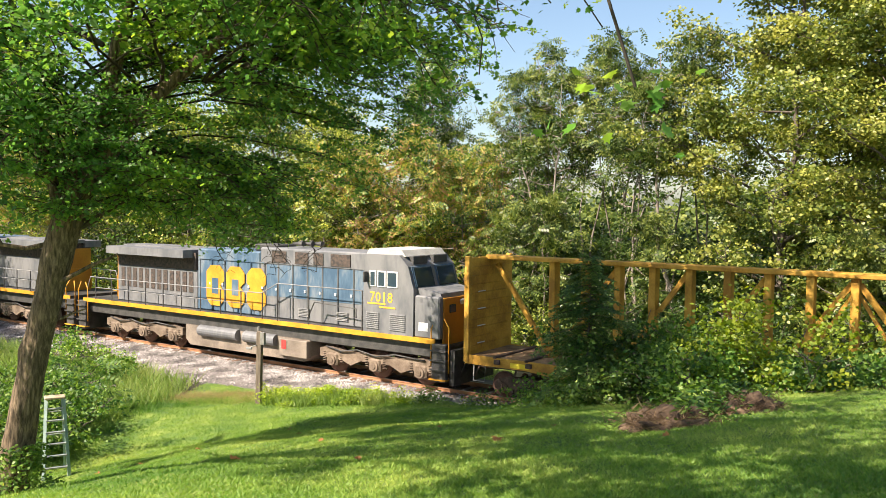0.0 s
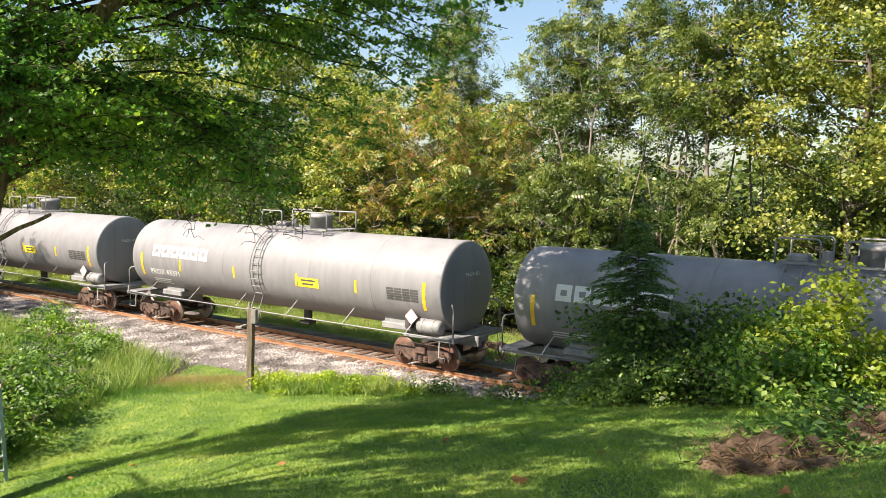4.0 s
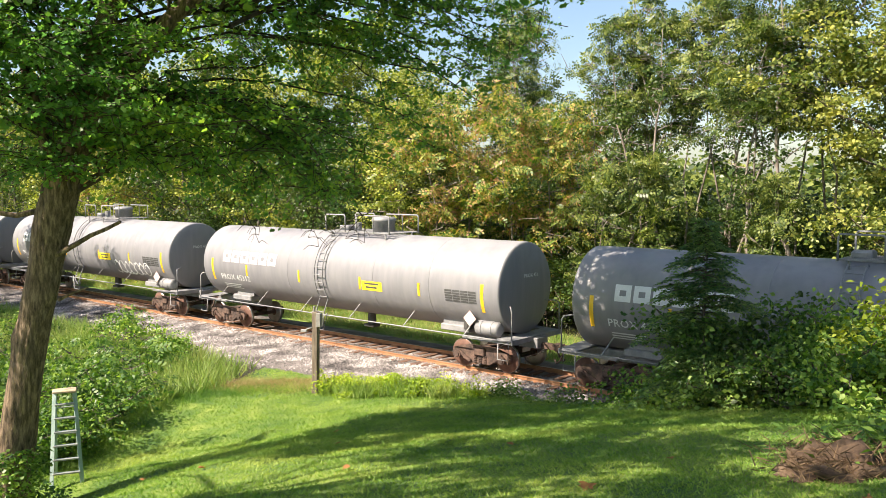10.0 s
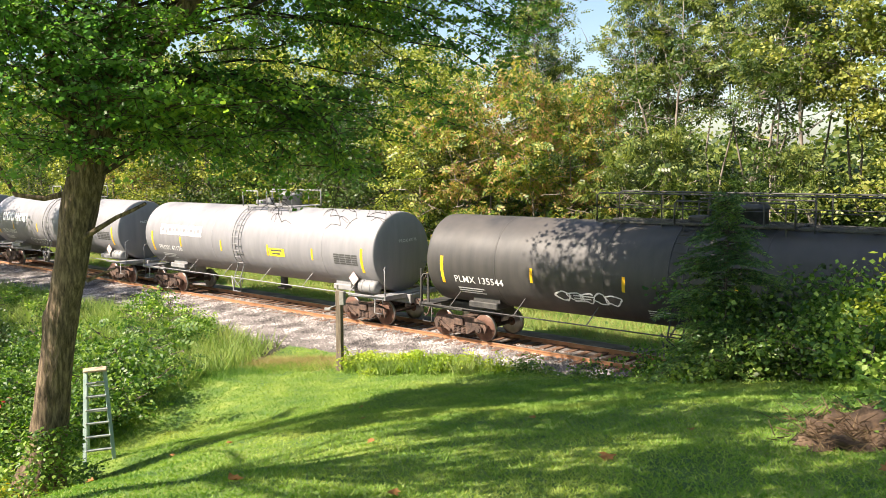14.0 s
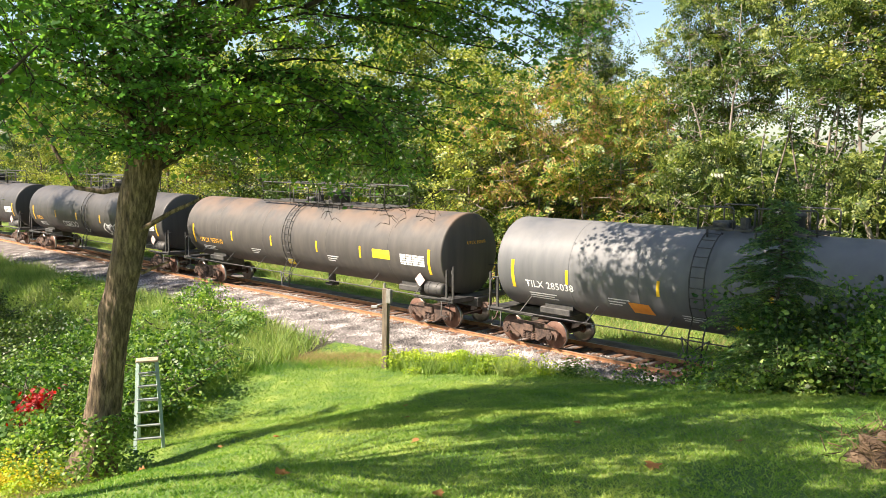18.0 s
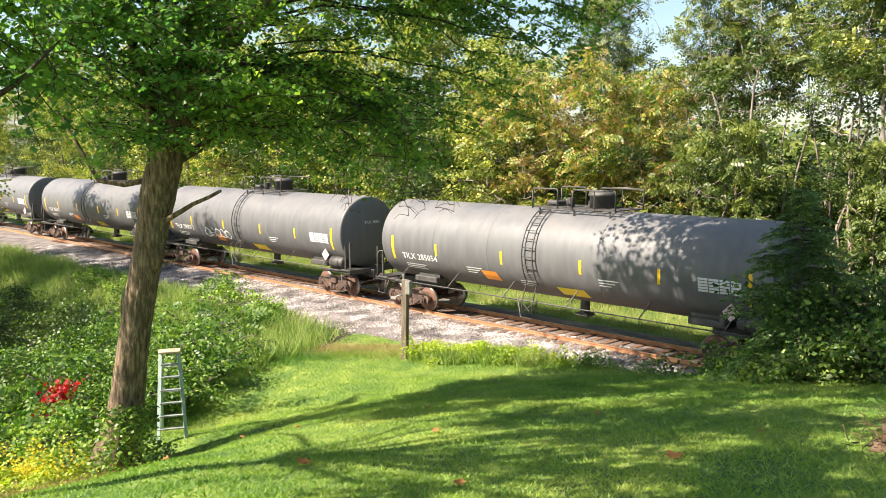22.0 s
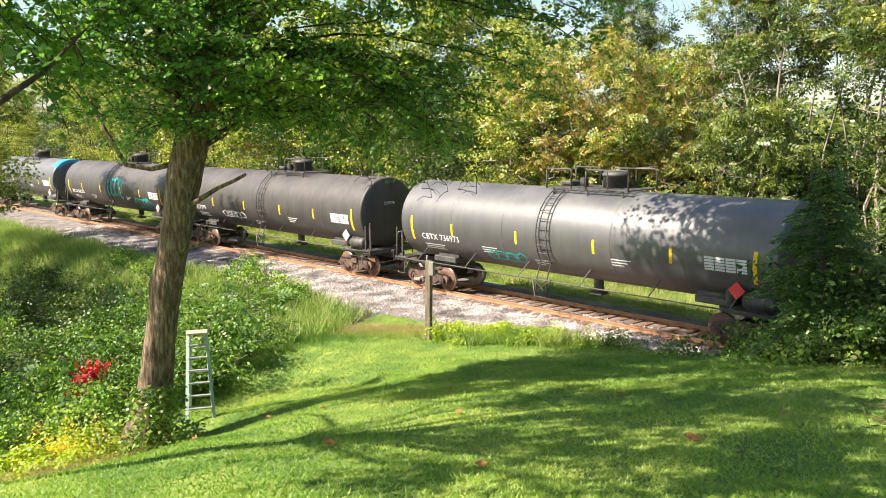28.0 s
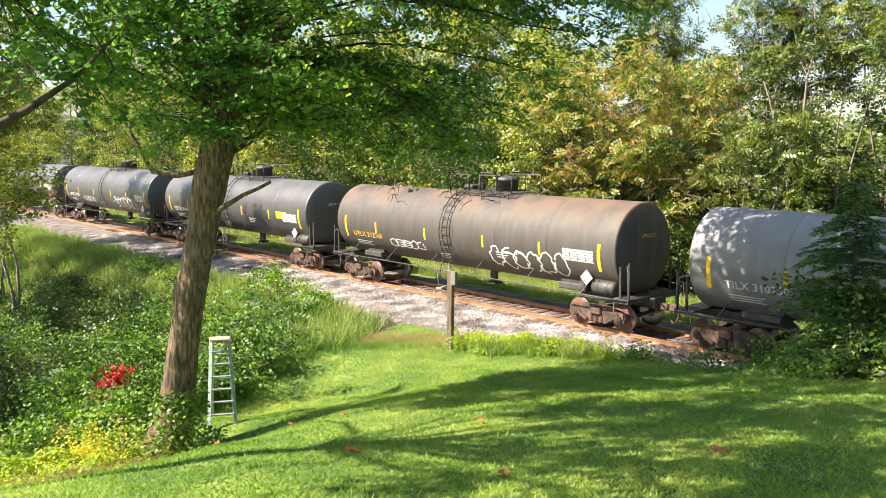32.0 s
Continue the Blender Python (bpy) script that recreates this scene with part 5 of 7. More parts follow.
def tank_car(i, L, mat, label, marks="", style="grey", ladder_x=-0.4, extra=None):
    c = empty("tank_car")
    key = round(L, 1)
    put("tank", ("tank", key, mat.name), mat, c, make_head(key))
    dark = M_LSTEEL if style == "grey" else M_STEEL
    dn = dark.name
    for x in (-L / 2 + 4.2, -2.3, 2.3, L / 2 - 4.2):
        put("weld_band", ("weld_band", mat.name), mat, c, make_band, (x, 0, 0))
    for sx in (-0.22, 0.22):
        put("ladder_rail", ("ladder_rail", sx, ladder_x, dn), dark, c, make_ladder_rail(ladder_x + sx))
    for k in range(11):
        a = 62 - k * 10.5
        r = TANK_R + 0.11
        if a > -36:
            p = (ladder_x, -r * math.cos(radians(a)), TANK_Z + r * math.sin(radians(a)))
        else:
            p = (ladder_x, -1.54, 1.55 - 0.28 * (k - 9))
        put("rung", ("rung", dn), dark, c, make_rung, p)
    put("ladder_step", ("ladder_step", dn), dark, c, make_step, (ladder_x, 0, 0))
    px = ladder_x + 1.2
    put("platform", ("platform", dn), dark, c, make_platform, (px, 0, 0))
    for y in (-0.78, 0.78):
        put("guard_rail", ("guard_rail", y, dn), dark, c, make_guard(y), (px, 0, 0))
    put("dome", ("dome", dn), dark, c, make_dome, (px + (0.55 if style != "black" else 0.2), 0.1, 0))
    put("top_valve", ("top_valve", dn), dark, c, make_top_valve, (px - 0.75, 0, 0))
    put("safety_valve", ("safety_valve", dn), dark, c, make_safety_valve, (px - 0.75, 0, 0))
    put("manway", ("manway", dn), dark, c, make_manway, (px - 0.75, 0, 0))
    put("side_rail", ("side_rail", key, dn), dark, c, make_side_rail(key))
    n = int((L - 5) / 2.3)
    for k in range(n + 1):
        x = -L / 2 + 2.5 + (L - 5) * k / n
        for rz in (0, 180):
            put("rail_hanger", ("rail_hanger", dn), dark, c, make_hanger, (x, 0, 0), rz)
    if L > 20:
        put("walkway", ("walkway", dn), dark, c, make_walkway, (px, 0, 0))
        for y in (-0.66, 0.66):
            put("walkway_rail", ("walkway_rail", y, dn), dark, c, make_walkway_rail(y), (px, 0, 0))
    put("bottom_valve", "bottom_valve", M_STEEL, c, make_valve, (px, 0, 0))
    for sx in (-1, 1):
        e, rz = sx * (L / 2 - 2.5), 0 if sx > 0 else 180
        truck(c, sx * (L / 2 - 2.35))
        put("stub_sill", ("stub_sill", dn), dark, c, make_sill, (e, 0, 0), rz)
        put("end_platform", ("end_platform", dn), dark, c, make_end_platform, (e, 0, 0), rz)
        put("coupler", "coupler", M_TRUCK, c, make_coupler, (sx * (L / 2 - 0.5), 0, 0), rz)
        for y in (-1.36, 1.36):
            put("hand_hoop", ("hand_hoop", y, dn), dark, c, make_hoop(y), (e, 0, 0), rz)
        for sy in (-1, 1):
            put("stirrup", ("stirrup", sy, dn), dark, c, make_stirrup(sy), (e, 0, 0), rz)
        if style != "grey":
            for dx, z in ((1.62, 2.35), (1.30, 2.2)):
                for y in (-1.34, 1.34):
                    put("grab_post", ("grab_post", z, dn), dark, c, make_post(z), (e + sx * dx, y, 0))
    put("air_reservoir", ("air_reservoir", dn), dark, c, make_reservoir, (L / 2 - 1.95, -1.12, 1.43))
    put("brake_cylinder", "brake_cylinder", M_STEEL, c, make_brake, (L / 2 - 2.9, -1.0, 1.45))
    bm = bmesh.new()
    box(bm, (0, 0, 0), (0.36, 0.02, 0.36), 0.0, Matrix.Rotation(radians(45), 4, "Y"))
    o = part("placard", bm, M_PLACARD if style != "red" else M_REDPLAC, c)
    o.matrix_basis = pose(L / 2 - 2.55, -1.36, 1.72, 0, 0, 0)
    # stripes, panels and stencils on the near side
    h = L / 2 - 1.75
    xs = [-h + 0.12, -4.9, -1.7, 1.6, 4.4, h - 0.32]
    for k, x in enumerate(xs):
        tall = 0.95 if k in (0, 5) else 0.46
        bm = bmesh.new()
        plate(bm, x, x + (0.13 if k in (0, 5) else 0.10), -0.75 if tall > 0.9 else -0.42, -0.75 + tall if tall > 0.9 else -0.42 + tall, 0.006, 4, skew=0.05)
        part("reflector", bm, M_REFL, c)
    bm = bmesh.new()
    for r in range(5):
        for q in range(4):
            plate(bm, h - 1.75 + q * 0.33, h - 1.75 + q * 0.33 + 0.30, -0.13 - r * 0.085, -0.065 - r * 0.085)
    part("data_table", bm, M_INK if style == "grey" else M_MARK, c, "block of small stencilled lines")["kind"] = "stuff"
    for r in range(3):
        bm = bmesh.new()
        plate(bm, -h + 0.75, -h + 1.85 - 0.12 * (r % 2), -0.92 - r * 0.1, -0.87 - r * 0.1)
        part("stencil_line", bm, M_MARK, c)
    mk = M_MARKY if style == "amber" else M_MARK
    if marks:
        tank_text("car_number", marks, -h + 0.7, -0.66, 0.34, mk, c, 1.0)
        end_text("end_number", marks, -0.35, 3.05, 0.16, mk, c, h + 0.62)
    bm = bmesh.new()
    for r in range(3):
        box(bm, (h + 0.56, -0.1, 2.9 - 0.12 * r), (0.01, 0.45 + 0.1 * (r % 2), 0.035))
    part("end_lines", bm, mk, c)
    if style == "grey":
        bm = bmesh.new()
        plate(bm, 1.75, 2.75, -0.42, -0.08, 0.007)
        p = part("warning_panel", bm, M_PANEL, c, "bright yellow panel")
        bm = bmesh.new()
        plate(bm, 1.9, 2.6, -0.2, -0.14, 0.010)
        plate(bm, 1.95, 2.5, -0.33, -0.27, 0.010)
        part("panel_lines", bm, M_INK, p)
    else:
        for x0, v0, m2 in ((-1.0, -1.0, M_MARK), (2.3, -0.55, M_MARK), (-3.4, -0.72, M_MARK)):
            for r in range(3):
                bm = bmesh.new()
                plate(bm, x0, x0 + 0.75 - 0.15 * r, v0 - 0.1 * r, v0 + 0.04 - 0.1 * r)
                part("stencil_line", bm, m2, c)
    if extra:
        extra(c, h)
    return tagged(c, label, "tank car", "railcars of the passing train")


def logo_blocks(c, h, mat=None):
    """The lessor's name as six plain block shapes."""
    x = -h + 0.95
    for k in range(6):
        bm = bmesh.new()
        plate(bm, x, x + 0.50, 0.42, 0.58)
        plate(bm, x, x + 0.50, 0.10, 0.26)
        plate(bm, x, x + 0.15, 0.26, 0.42)
        plate(bm, x + 0.35, x + 0.50, 0.26, 0.42)
        part("logo_block", bm, M_MARK, c)
        x += 0.58


def grey_extra(seed, graf):
    def go(c, h):
        logo_blocks(c, h)
        if "a" in graf:
            scrawl("graffiti", 1.4 - 4.6, -1.15, 2.2, 0.55, M_MARK, c, seed, 0.05, 5)
        if "b" in graf:
            scrawl("graffiti", 3.0, -0.75, 3.0, 0.8, M_MARK, c, seed + 1, 0.05, 7)
        if "p" in graf:
            scrawl("graffiti", -4.5, -0.55, 2.4, 0.6, M_PINK, c, seed + 2, 0.05, 5)
        if "o" in graf:
            scrawl("graffiti", -5.5, -0.1, 2.6, 0.3, M_ORANGE, c, seed + 3, 0.05, 7)
    return go


def slate_extra(seed, graf):
    def go(c, h):
        for x0, x1, v0, m2 in ((-2.6, -1.9, -1.15, M_ORANGE), (0.6, 1.7, -1.45, M_PANEL)):
            bm = bmesh.new()
            plate(bm, x0, x1, v0, v0 + 0.4, 0.007, 2, -0.3)
            part("decal", bm, m2, c, "orange or yellow sticker")
        if "r" in graf:
            bm = bmesh.new()
            for k in range(40):
                a0, a1 = 2 * math.pi * k / 40, 2 * math.pi * (k + 1) / 40
                for r in (0.55, 0.42):
                    vs = [bm.verts.new(wrap(-3.0 + rr * math.cos(a), -0.8 + rr * math.sin(a))) for rr, a in ((r, a0), (r, a1), (r - 0.05, a1), (r - 0.05, a0))]
                    bm.faces.new(vs)
            part("graffiti", bm, M_MARK, c, "white ring spray-painted on the tank")
        if "b" in graf:
            scrawl("graffiti", -3.6, -0.7, 2.4, 0.6, M_MARK, c, seed, 0.05, 5)
    return go


def black_extra(seed, graf, panel=0):
    def go(c, h):
        if panel:
            for x0, x1, v0, v1 in ((5.2, 6.2, -0.35, 0.0), (-1.0, -0.45, -1.35, -0.95)):
                bm = bmesh.new()
                plate(bm, x0, x1, v0, v1, 0.007, 2, 0.35 if x0 < 0 else 0.0)
                part("warning_panel", bm, M_PANEL, c, "bright yellow panel")
        if "w" in graf:
            scrawl("graffiti", 2.0, -0.75, 3.6, 1.0, M_MARK, c, seed, 0.06, 6)
        if "s" in graf:
            scrawl("graffiti", -4.0, -0.75, 2.2, 0.45, M_MARK, c, seed + 1, 0.045, 5)
        if "t" in graf:
            scrawl("graffiti", -0.4, 0.0, 2.4, 1.4, M_TEAL, c, seed + 2, 0.16, 4)
            scrawl("graffiti", 3.5, -0.9, 2.2, 0.9, M_TEAL, c, seed + 3, 0.12, 4)
        if "l" in graf:
            scrawl("graffiti", -3.2, -1.0, 1.8, 0.5, M_TEAL, c, seed + 4, 0.06, 4)
        if "u" in graf:
            bm = bmesh.new()
            rim = [(h - 0.55, 1.0), (h + 0.30, 1.0), (h + 0.38, 1.0), (h + 0.41, 0.995), (h + 0.435, 0.98), (h + 0.455, 0.95), (h + 0.50, 0.85)]
            rows = [[bm.verts.new((x + 0.008, (TANK_R * r + 0.01) * math.cos(a), TANK_Z + (TANK_R * r + 0.01) * math.sin(a))) for x, r in rim] for a in (radians(50 + 10 * k) for k in range(10))]
            for r0, r1 in zip(rows, rows[1:]):
                for k in range(len(rim) - 1):
                    bm.faces.new((r0[k], r0[k + 1], r1[k + 1], r1[k])).smooth = True
            part("blue_patch", bm, M_BLUETOP, c, "bright blue painted patch on the tank end")
    return go


CARS = []
GREY_L = "light grey railway tank car with yellow reflector stripes"
SLATE_L = "slate grey railway tank car with yellow reflector stripes"
BLACK_L = "glossy black railway tank car with white stencils"
SPECS = [  # paint, style, marks, extras, label
    (M_GREY, "grey", "PROX 45412", grey_extra(1, ""), GREY_L),
    (M_GREY, "grey", "PROX 43391", grey_extra(2, ""), GREY_L),
    (M_GREY, "grey", "", grey_extra(3, ""), GREY_L),
    (M_GREY, "grey", "PROX 45415", grey_extra(4, "ab"), "light grey railway tank car with white graffiti along its side"),
    (M_GREY, "grey", "", grey_extra(5, "o"), "light grey railway tank car with faded orange lettering"),
    (M_GREY, "grey", "PROX 45581", grey_extra(6, "pb"), "light grey railway tank car with red and white graffiti"),
    (M_GREY, "grey", "PROX 45312", grey_extra(7, ""), GREY_L),
    (M_GREY, "grey", "PROX 47086", grey_extra(8, ""), GREY_L),
    (M_GREY, "grey", "PROX 42683", grey_extra(9, "a"), "light grey railway tank car with small graffiti under its number"),
    (M_GREY, "grey", "PROX 47178", grey_extra(10, ""), GREY_L),
    (M_MATT, "black", "PLMX 135544", black_extra(11, "s", 0), "long matt black railway tank car with bold white number"),
    (M_MATT, "amber", "UTLX", black_extra(12, "sw", 0), "long faded black railway tank car with small graffiti"),
    (M_RUSTY, "amber", "UTLX 955010", black_extra(13, "", 1), "long black railway tank car with rusty brown crown"),
    (M_SLATE, "slate", "TILX 285038", slate_extra(14, ""), SLATE_L),
    (M_SLATE, "slate", "TILX 285031", slate_extra(15, ""), SLATE_L),
    (M_SLATE, "slate", "TILX 285012", slate_extra(16, "b"), "slate grey railway tank car with faint white graffiti"),
    (M_SLATE, "slate", "TILX 285054", slate_extra(17, ""), SLATE_L),
    (M_SLATE, "slate", "TILX 284978", slate_extra(18, "r"), "slate grey railway tank car with a white ring sprayed on it"),
    (M_BLACK, "black", "CBTX 737000", black_extra(19, "u"), "glossy black railway tank car with a blue patch on its end"),
    (M_MATT, "black", "MTZX 300200", black_extra(20, "t"), "matt black railway tank car with teal graffiti"),
    (M_MATT, "black", "227078", black_extra(21, "s"), "dull black railway tank car with yellow reflector stripes"),
    (M_BLACK, "red", "CBTX 736973", black_extra(22, "l"), "glossy black railway tank car with a red placard"),
    (M_BLACK, "black", "CBTX 739305", black_extra(23, "ws"), "glossy black railway tank car with white graffiti"),
    (M_BLACK, "black", "CBTX 744982", black_extra(24, "", 1), "glossy black railway tank car with yellow stickers"),
    (M_RUSTY, "amber", "UTLX 212760", black_extra(25, "ws"), "faded black railway tank car with bubble-shaped white graffiti"),
    (M_GREY, "slate", "TILX 310250", slate_extra(26, ""), "pale grey railway tank car with yellow reflector stripes"),
    (M_SLATE, "slate", "TILX 310251", slate_extra(27, ""), SLATE_L),
    (M_BLACK, "black", "", black_extra(28, ""), BLACK_L),
]
for i, (paint, style, marks, extra, label) in enumerate(SPECS):
    g0, g1 = GAPS[i + 1], GAPS[i + 2]
    CARS.append((tank_car(i, g1 - g0, paint, label, marks, style, -0.4 if style != "black" else 0.0, extra), (g0 + g1) / 2))


# ---------------------------------------------------------------- locomotives
M_LGREY = weathered("loco_grey_paint", [(0.115, 0.12, 0.13), (0.20, 0.198, 0.203)], 1.6, 9, 0.55, bump=0.08, stretch=(1, 1, 0.35))
M_LBLUE = weathered("loco_blue_paint", [(0.045, 0.09, 0.15), (0.075, 0.13, 0.195), (0.17, 0.205, 0.24)], 1.6, 9, 0.55, bump=0.08, stretch=(1, 1, 0.35))
M_LYEL = weathered("loco_yellow_paint", [(0.50, 0.22, 0.012), (0.64, 0.32, 0.022)], 1.8, 12, 0.6, bump=0.08)
M_LNOSE = weathered("loco_nose_paint", [(0.40, 0.17, 0.015), (0.52, 0.24, 0.02)], 1.2, 15, 0.55, bump=0.08)
M_ROOF = weathered("pale_roof_paint", [(0.42, 0.40, 0.36), (0.60, 0.57, 0.52)], 1.2, 15, 0.6, bump=0.08)
M_BOGIE = weathered("dusty_bogie_steel", [(0.12, 0.085, 0.06), (0.25, 0.19, 0.14)], 2.5, 18, 0.85, 0.1, bump=0.25)
M_FUEL = weathered("fuel_tank_paint", [(0.15, 0.12, 0.095), (0.27, 0.22, 0.175)], 1.5, 18, 0.7, bump=0.15)
M_RED = weathered("red_paint", [(0.45, 0.03, 0.03), (0.55, 0.06, 0.05)], 3, 20, 0.6, bump=0)
M_GLASS, _t, _b = material("window_glass", (0.03, 0.05, 0.07), 0.05, 0.0, 0.8)
M_GRILLE = weathered("dark_grille", [(0.03, 0.028, 0.027), (0.10, 0.07, 0.055)], 8, 60, 0.8, bump=0.3)


def loco_truck(c, x, flip):
    t = empty("loco_truck")
    t.parent = c
    t.matrix_basis = pose(x, 0, 0)
    for sy in (-1, 1):
        bm = bmesh.new()
        y = sy * 1.12
        prism(bm, [(-2.75, 0.62), (-2.75, 0.95), (-2.2, 1.05), (-1.3, 0.92), (1.3, 0.92), (2.2, 1.05), (2.75, 0.95), (2.75, 0.62), (1.6, 0.55), (1.2, 0.40), (0.7, 0.62), (-0.7, 0.62), (-1.2, 0.40), (-1.6, 0.55)], y - 0.08, y + 0.08)
        part("truck_frame", bm, M_BOGIE, t)
        for ax in (-2.1, 0.0, 2.1):
            bm = bmesh.new()
            box(bm, (ax, sy * 1.16, 0.55), (0.55, 0.22, 0.5), 0.06)
            rod(bm, (ax, sy * 1.14, 0.53), (ax, sy * 1.32, 0.53), 0.20, 14)
            rod(bm, (ax, sy * 1.30, 0.53), (ax, sy * 1.35, 0.53), 0.10, 10)
            part("axle_box", bm, M_BOGIE, t)
            bm = bmesh.new()
            for dx in (-0.42, 0.42):
                pipe(bm, [(ax + dx + 0.09 * math.cos(a), sy * 1.14 + 0.09 * math.sin(a), 0.42 + a * 0.0135) for a in np.linspace(0, 6.28 * 5, 31)], 0.022, 4)
            part("spring", bm, M_BOGIE, t)
        bm = bmesh.new()
        pipe(bm, [(-2.4, sy * 1.25, 1.05), (-1.6, sy * 1.28, 0.92), (-0.8, sy * 1.28, 1.05), (0.1, sy * 1.28, 0.9), (1.0, sy * 1.28, 1.06), (2.3, sy * 1.25, 0.98)], 0.03, 5)
        part("cable", bm, M_STEEL, t)
    for ax in (-2.1, 0.0, 2.1):
        put("axle", "loco_axle", M_TRUCK, t, lambda bm: rod(bm, (0, -0.8, 0.533), (0, 0.8, 0.533), 0.1, 10), (ax, 0, 0))
        for sy in (-1, 1):
            put("wheel", "loco_wheel", M_WHEEL, t, lambda bm: (turned(bm, [(-0.07, 0.25), (-0.065, 0.52), (0.06, 0.532), (0.06, 0.45), (0.03, 0.2), (0.03, 0.05)], 24), bmesh.ops.rotate(bm, matrix=Matrix.Rotation(radians(90), 3, "Z"), verts=bm.verts)), (ax, sy * 0.77, 0.533), 0 if sy > 0 else 180)
    return t


def slab(name, outline, y0, y1, mat, c, label=""):
    bm = bmesh.new()
    prism(bm, outline, y0, y1)
    return part(name, bm, mat, c, label)


def block(name, x0, x1, y0, y1, z0, z1, mat, c, bevel=0.03, label=""):
    bm = bmesh.new()
    box(bm, ((x0 + x1) / 2, (y0 + y1) / 2, (z0 + z1) / 2), (x1 - x0, y1 - y0, z1 - z0), bevel)
    return part(name, bm, mat, c, label)


def flat_text(name, text, x, y, z, size, mat, c, wide=1.0):
    me, co = lettering(text, size, wide)
    out = np.array([(x + a, y, z + b) for a, b, _ in co], np.float32)
    me.vertices.foreach_set("co", out.reshape(-1))
    me.update()
    return link_mesh(name, me, c, mat)


def locomotive():
    c = empty("locomotive")
    # frame and running board with its yellow edge
    block("underframe", -10.9, 10.6, -1.3, 1.3, 1.15, 1.62, M_STEEL, c)
    for sy in (-1, 1):
        y = sy * 1.52
        block("side_sill", -10.6, 10.2, min(y, y - sy * 0.06), max(y, y - sy * 0.06), 1.67, 1.85, M_LYEL, c, 0.0, "yellow stripe along the running board")
    block("running_board", -10.6, 10.2, -1.46, 1.46, 1.62, 1.84, M_STEEL, c, 0.0)
    # hood in three lengths
    block("engine_hood", 1.0, 7.0, -1.0, 1.0, 1.84, 4.74, M_LGREY, c, 0.06, "grey hood with louvred doors")
    block("engine_hood", -2.9, 0.99, -0.99, 0.99, 1.84, 4.54, M_LBLUE, c, 0.06, "blue hood with a large yellow emblem")
    block("radiator_body", -8.6, -2.91, -0.98, 0.98, 1.84, 3.55, M_LGREY, c, 0.04)
    block("hood_end", -8.66, -8.605, -0.95, 0.95, 1.86, 4.05, M_LNOSE, c, 0.01, "ochre-yellow hood end")
    block("hood_side_blue", 1.4, 6.95, -1.012, -1.0, 2.75, 4.05, M_LBLUE, c, 0.0)
    for sy in (-1, 1):
        slab("radiator_wing", [(-8.7, 4.10), (-8.7, 4.45), (-3.2, 4.45), (-3.2, 4.10)], min(sy * 0.6, sy * 1.55), max(sy * 0.6, sy * 1.55), M_LGREY, c, "flared radiator wing")
    block("radiator_top", -8.7, -3.2, -0.59, 0.59, 4.33, 4.51, M_LGREY, c, 0.0)
    block("radiator_core", -8.55, -3.0, -1.0, 1.0, 3.56, 4.32, M_GRILLE, c, 0.0)
    block("exhaust_housing", 0.2, 1.6, -0.55, 0.55, 4.55, 4.84, M_STEEL, c, 0.04)
    # panel doors, handles and louvres on the near side
    for x in np.arange(-8.3, -3.3, 0.44):
        block("louvre", x, x + 0.27, -1.0, -0.975, 2.55, 3.45, M_GRILLE, c, 0.0)
    for x in np.arange(-2.7, 6.9, 0.8):
        bm = bmesh.new()
        for xx in (x, x + 0.76):
            box(bm, (xx, -1.02, 3.0), (0.02, 0.03, 2.2))
        box(bm, (x + 0.38, -1.02, 4.1), (0.76, 0.03, 0.02))
        part("hood_door", bm, M_LBLUE if x < 1 else M_LGREY, c)
        block("door_latch", x + 0.62, x + 0.70, -1.05, -1.0, 3.0, 3.1, M_MARK, c, 0.0)
    for x0, x1 in ((1.7, 2.5), (3.0, 3.7), (4.0, 4.5), (4.9, 5.9)):
        block("grille", x0, x1, -1.03, -1.0, 4.15, 4.62, M_GRILLE, c, 0.0)
    for x0 in (3.2, 5.2):
        for k in range(6):
            block("vent_slat", x0, x0 + 0.6, -1.05, -1.0, 2.05 + k * 0.06, 2.08 + k * 0.06, M_LSTEEL, c, 0.0)
    # cab
    slab("cab", [(6.95, 1.84), (6.95, 4.55), (7.05, 4.75), (8.6, 4.75), (9.0, 4.35), (9.25, 3.55), (9.25, 1.84)], -1.5, 1.5, M_LGREY, c, "grey wide cab")
    slab("cab_roof", [(6.9, 4.70), (7.05, 4.93), (8.55, 4.93), (8.75, 4.70)], -1.3, 1.3, M_ROOF, c, "pale sun-bleached cab roof")
    slab("nose", [(9.2, 1.84), (9.2, 3.62), (10.25, 3.45), (10.35, 3.2), (10.35, 1.84)], -1.25, 1.25, M_LGREY, c, "grey short nose")
    block("nose_front", 10.34, 10.40, -1.24, 1.24, 1.4, 3.3, M_LNOSE, c, 0.02, "ochre-yellow nose end")
    for sy in (-1, 1):
        block("nose_flare", 9.3, 10.38, sy * 1.38 - 0.12, sy * 1.38 + 0.12, 1.84, 3.35, M_LGREY, c, 0.05)
    block("nose_door", 10.40, 10.43, 0.35, 0.95, 1.9, 3.1, M_LNOSE, c, 0.02)
    block("nose_window", 10.40, 10.44, 0.45, 0.85, 2.6, 2.95, M_GLASS, c, 0.03)
    block("nose_window", 10.40, 10.44, -0.9, -0.5, 2.75, 3.05, M_GLASS, c, 0.03)
    block("headlight", 10.40, 10.46, -0.2, 0.15, 3.0, 3.2, M_MARK, c, 0.04)
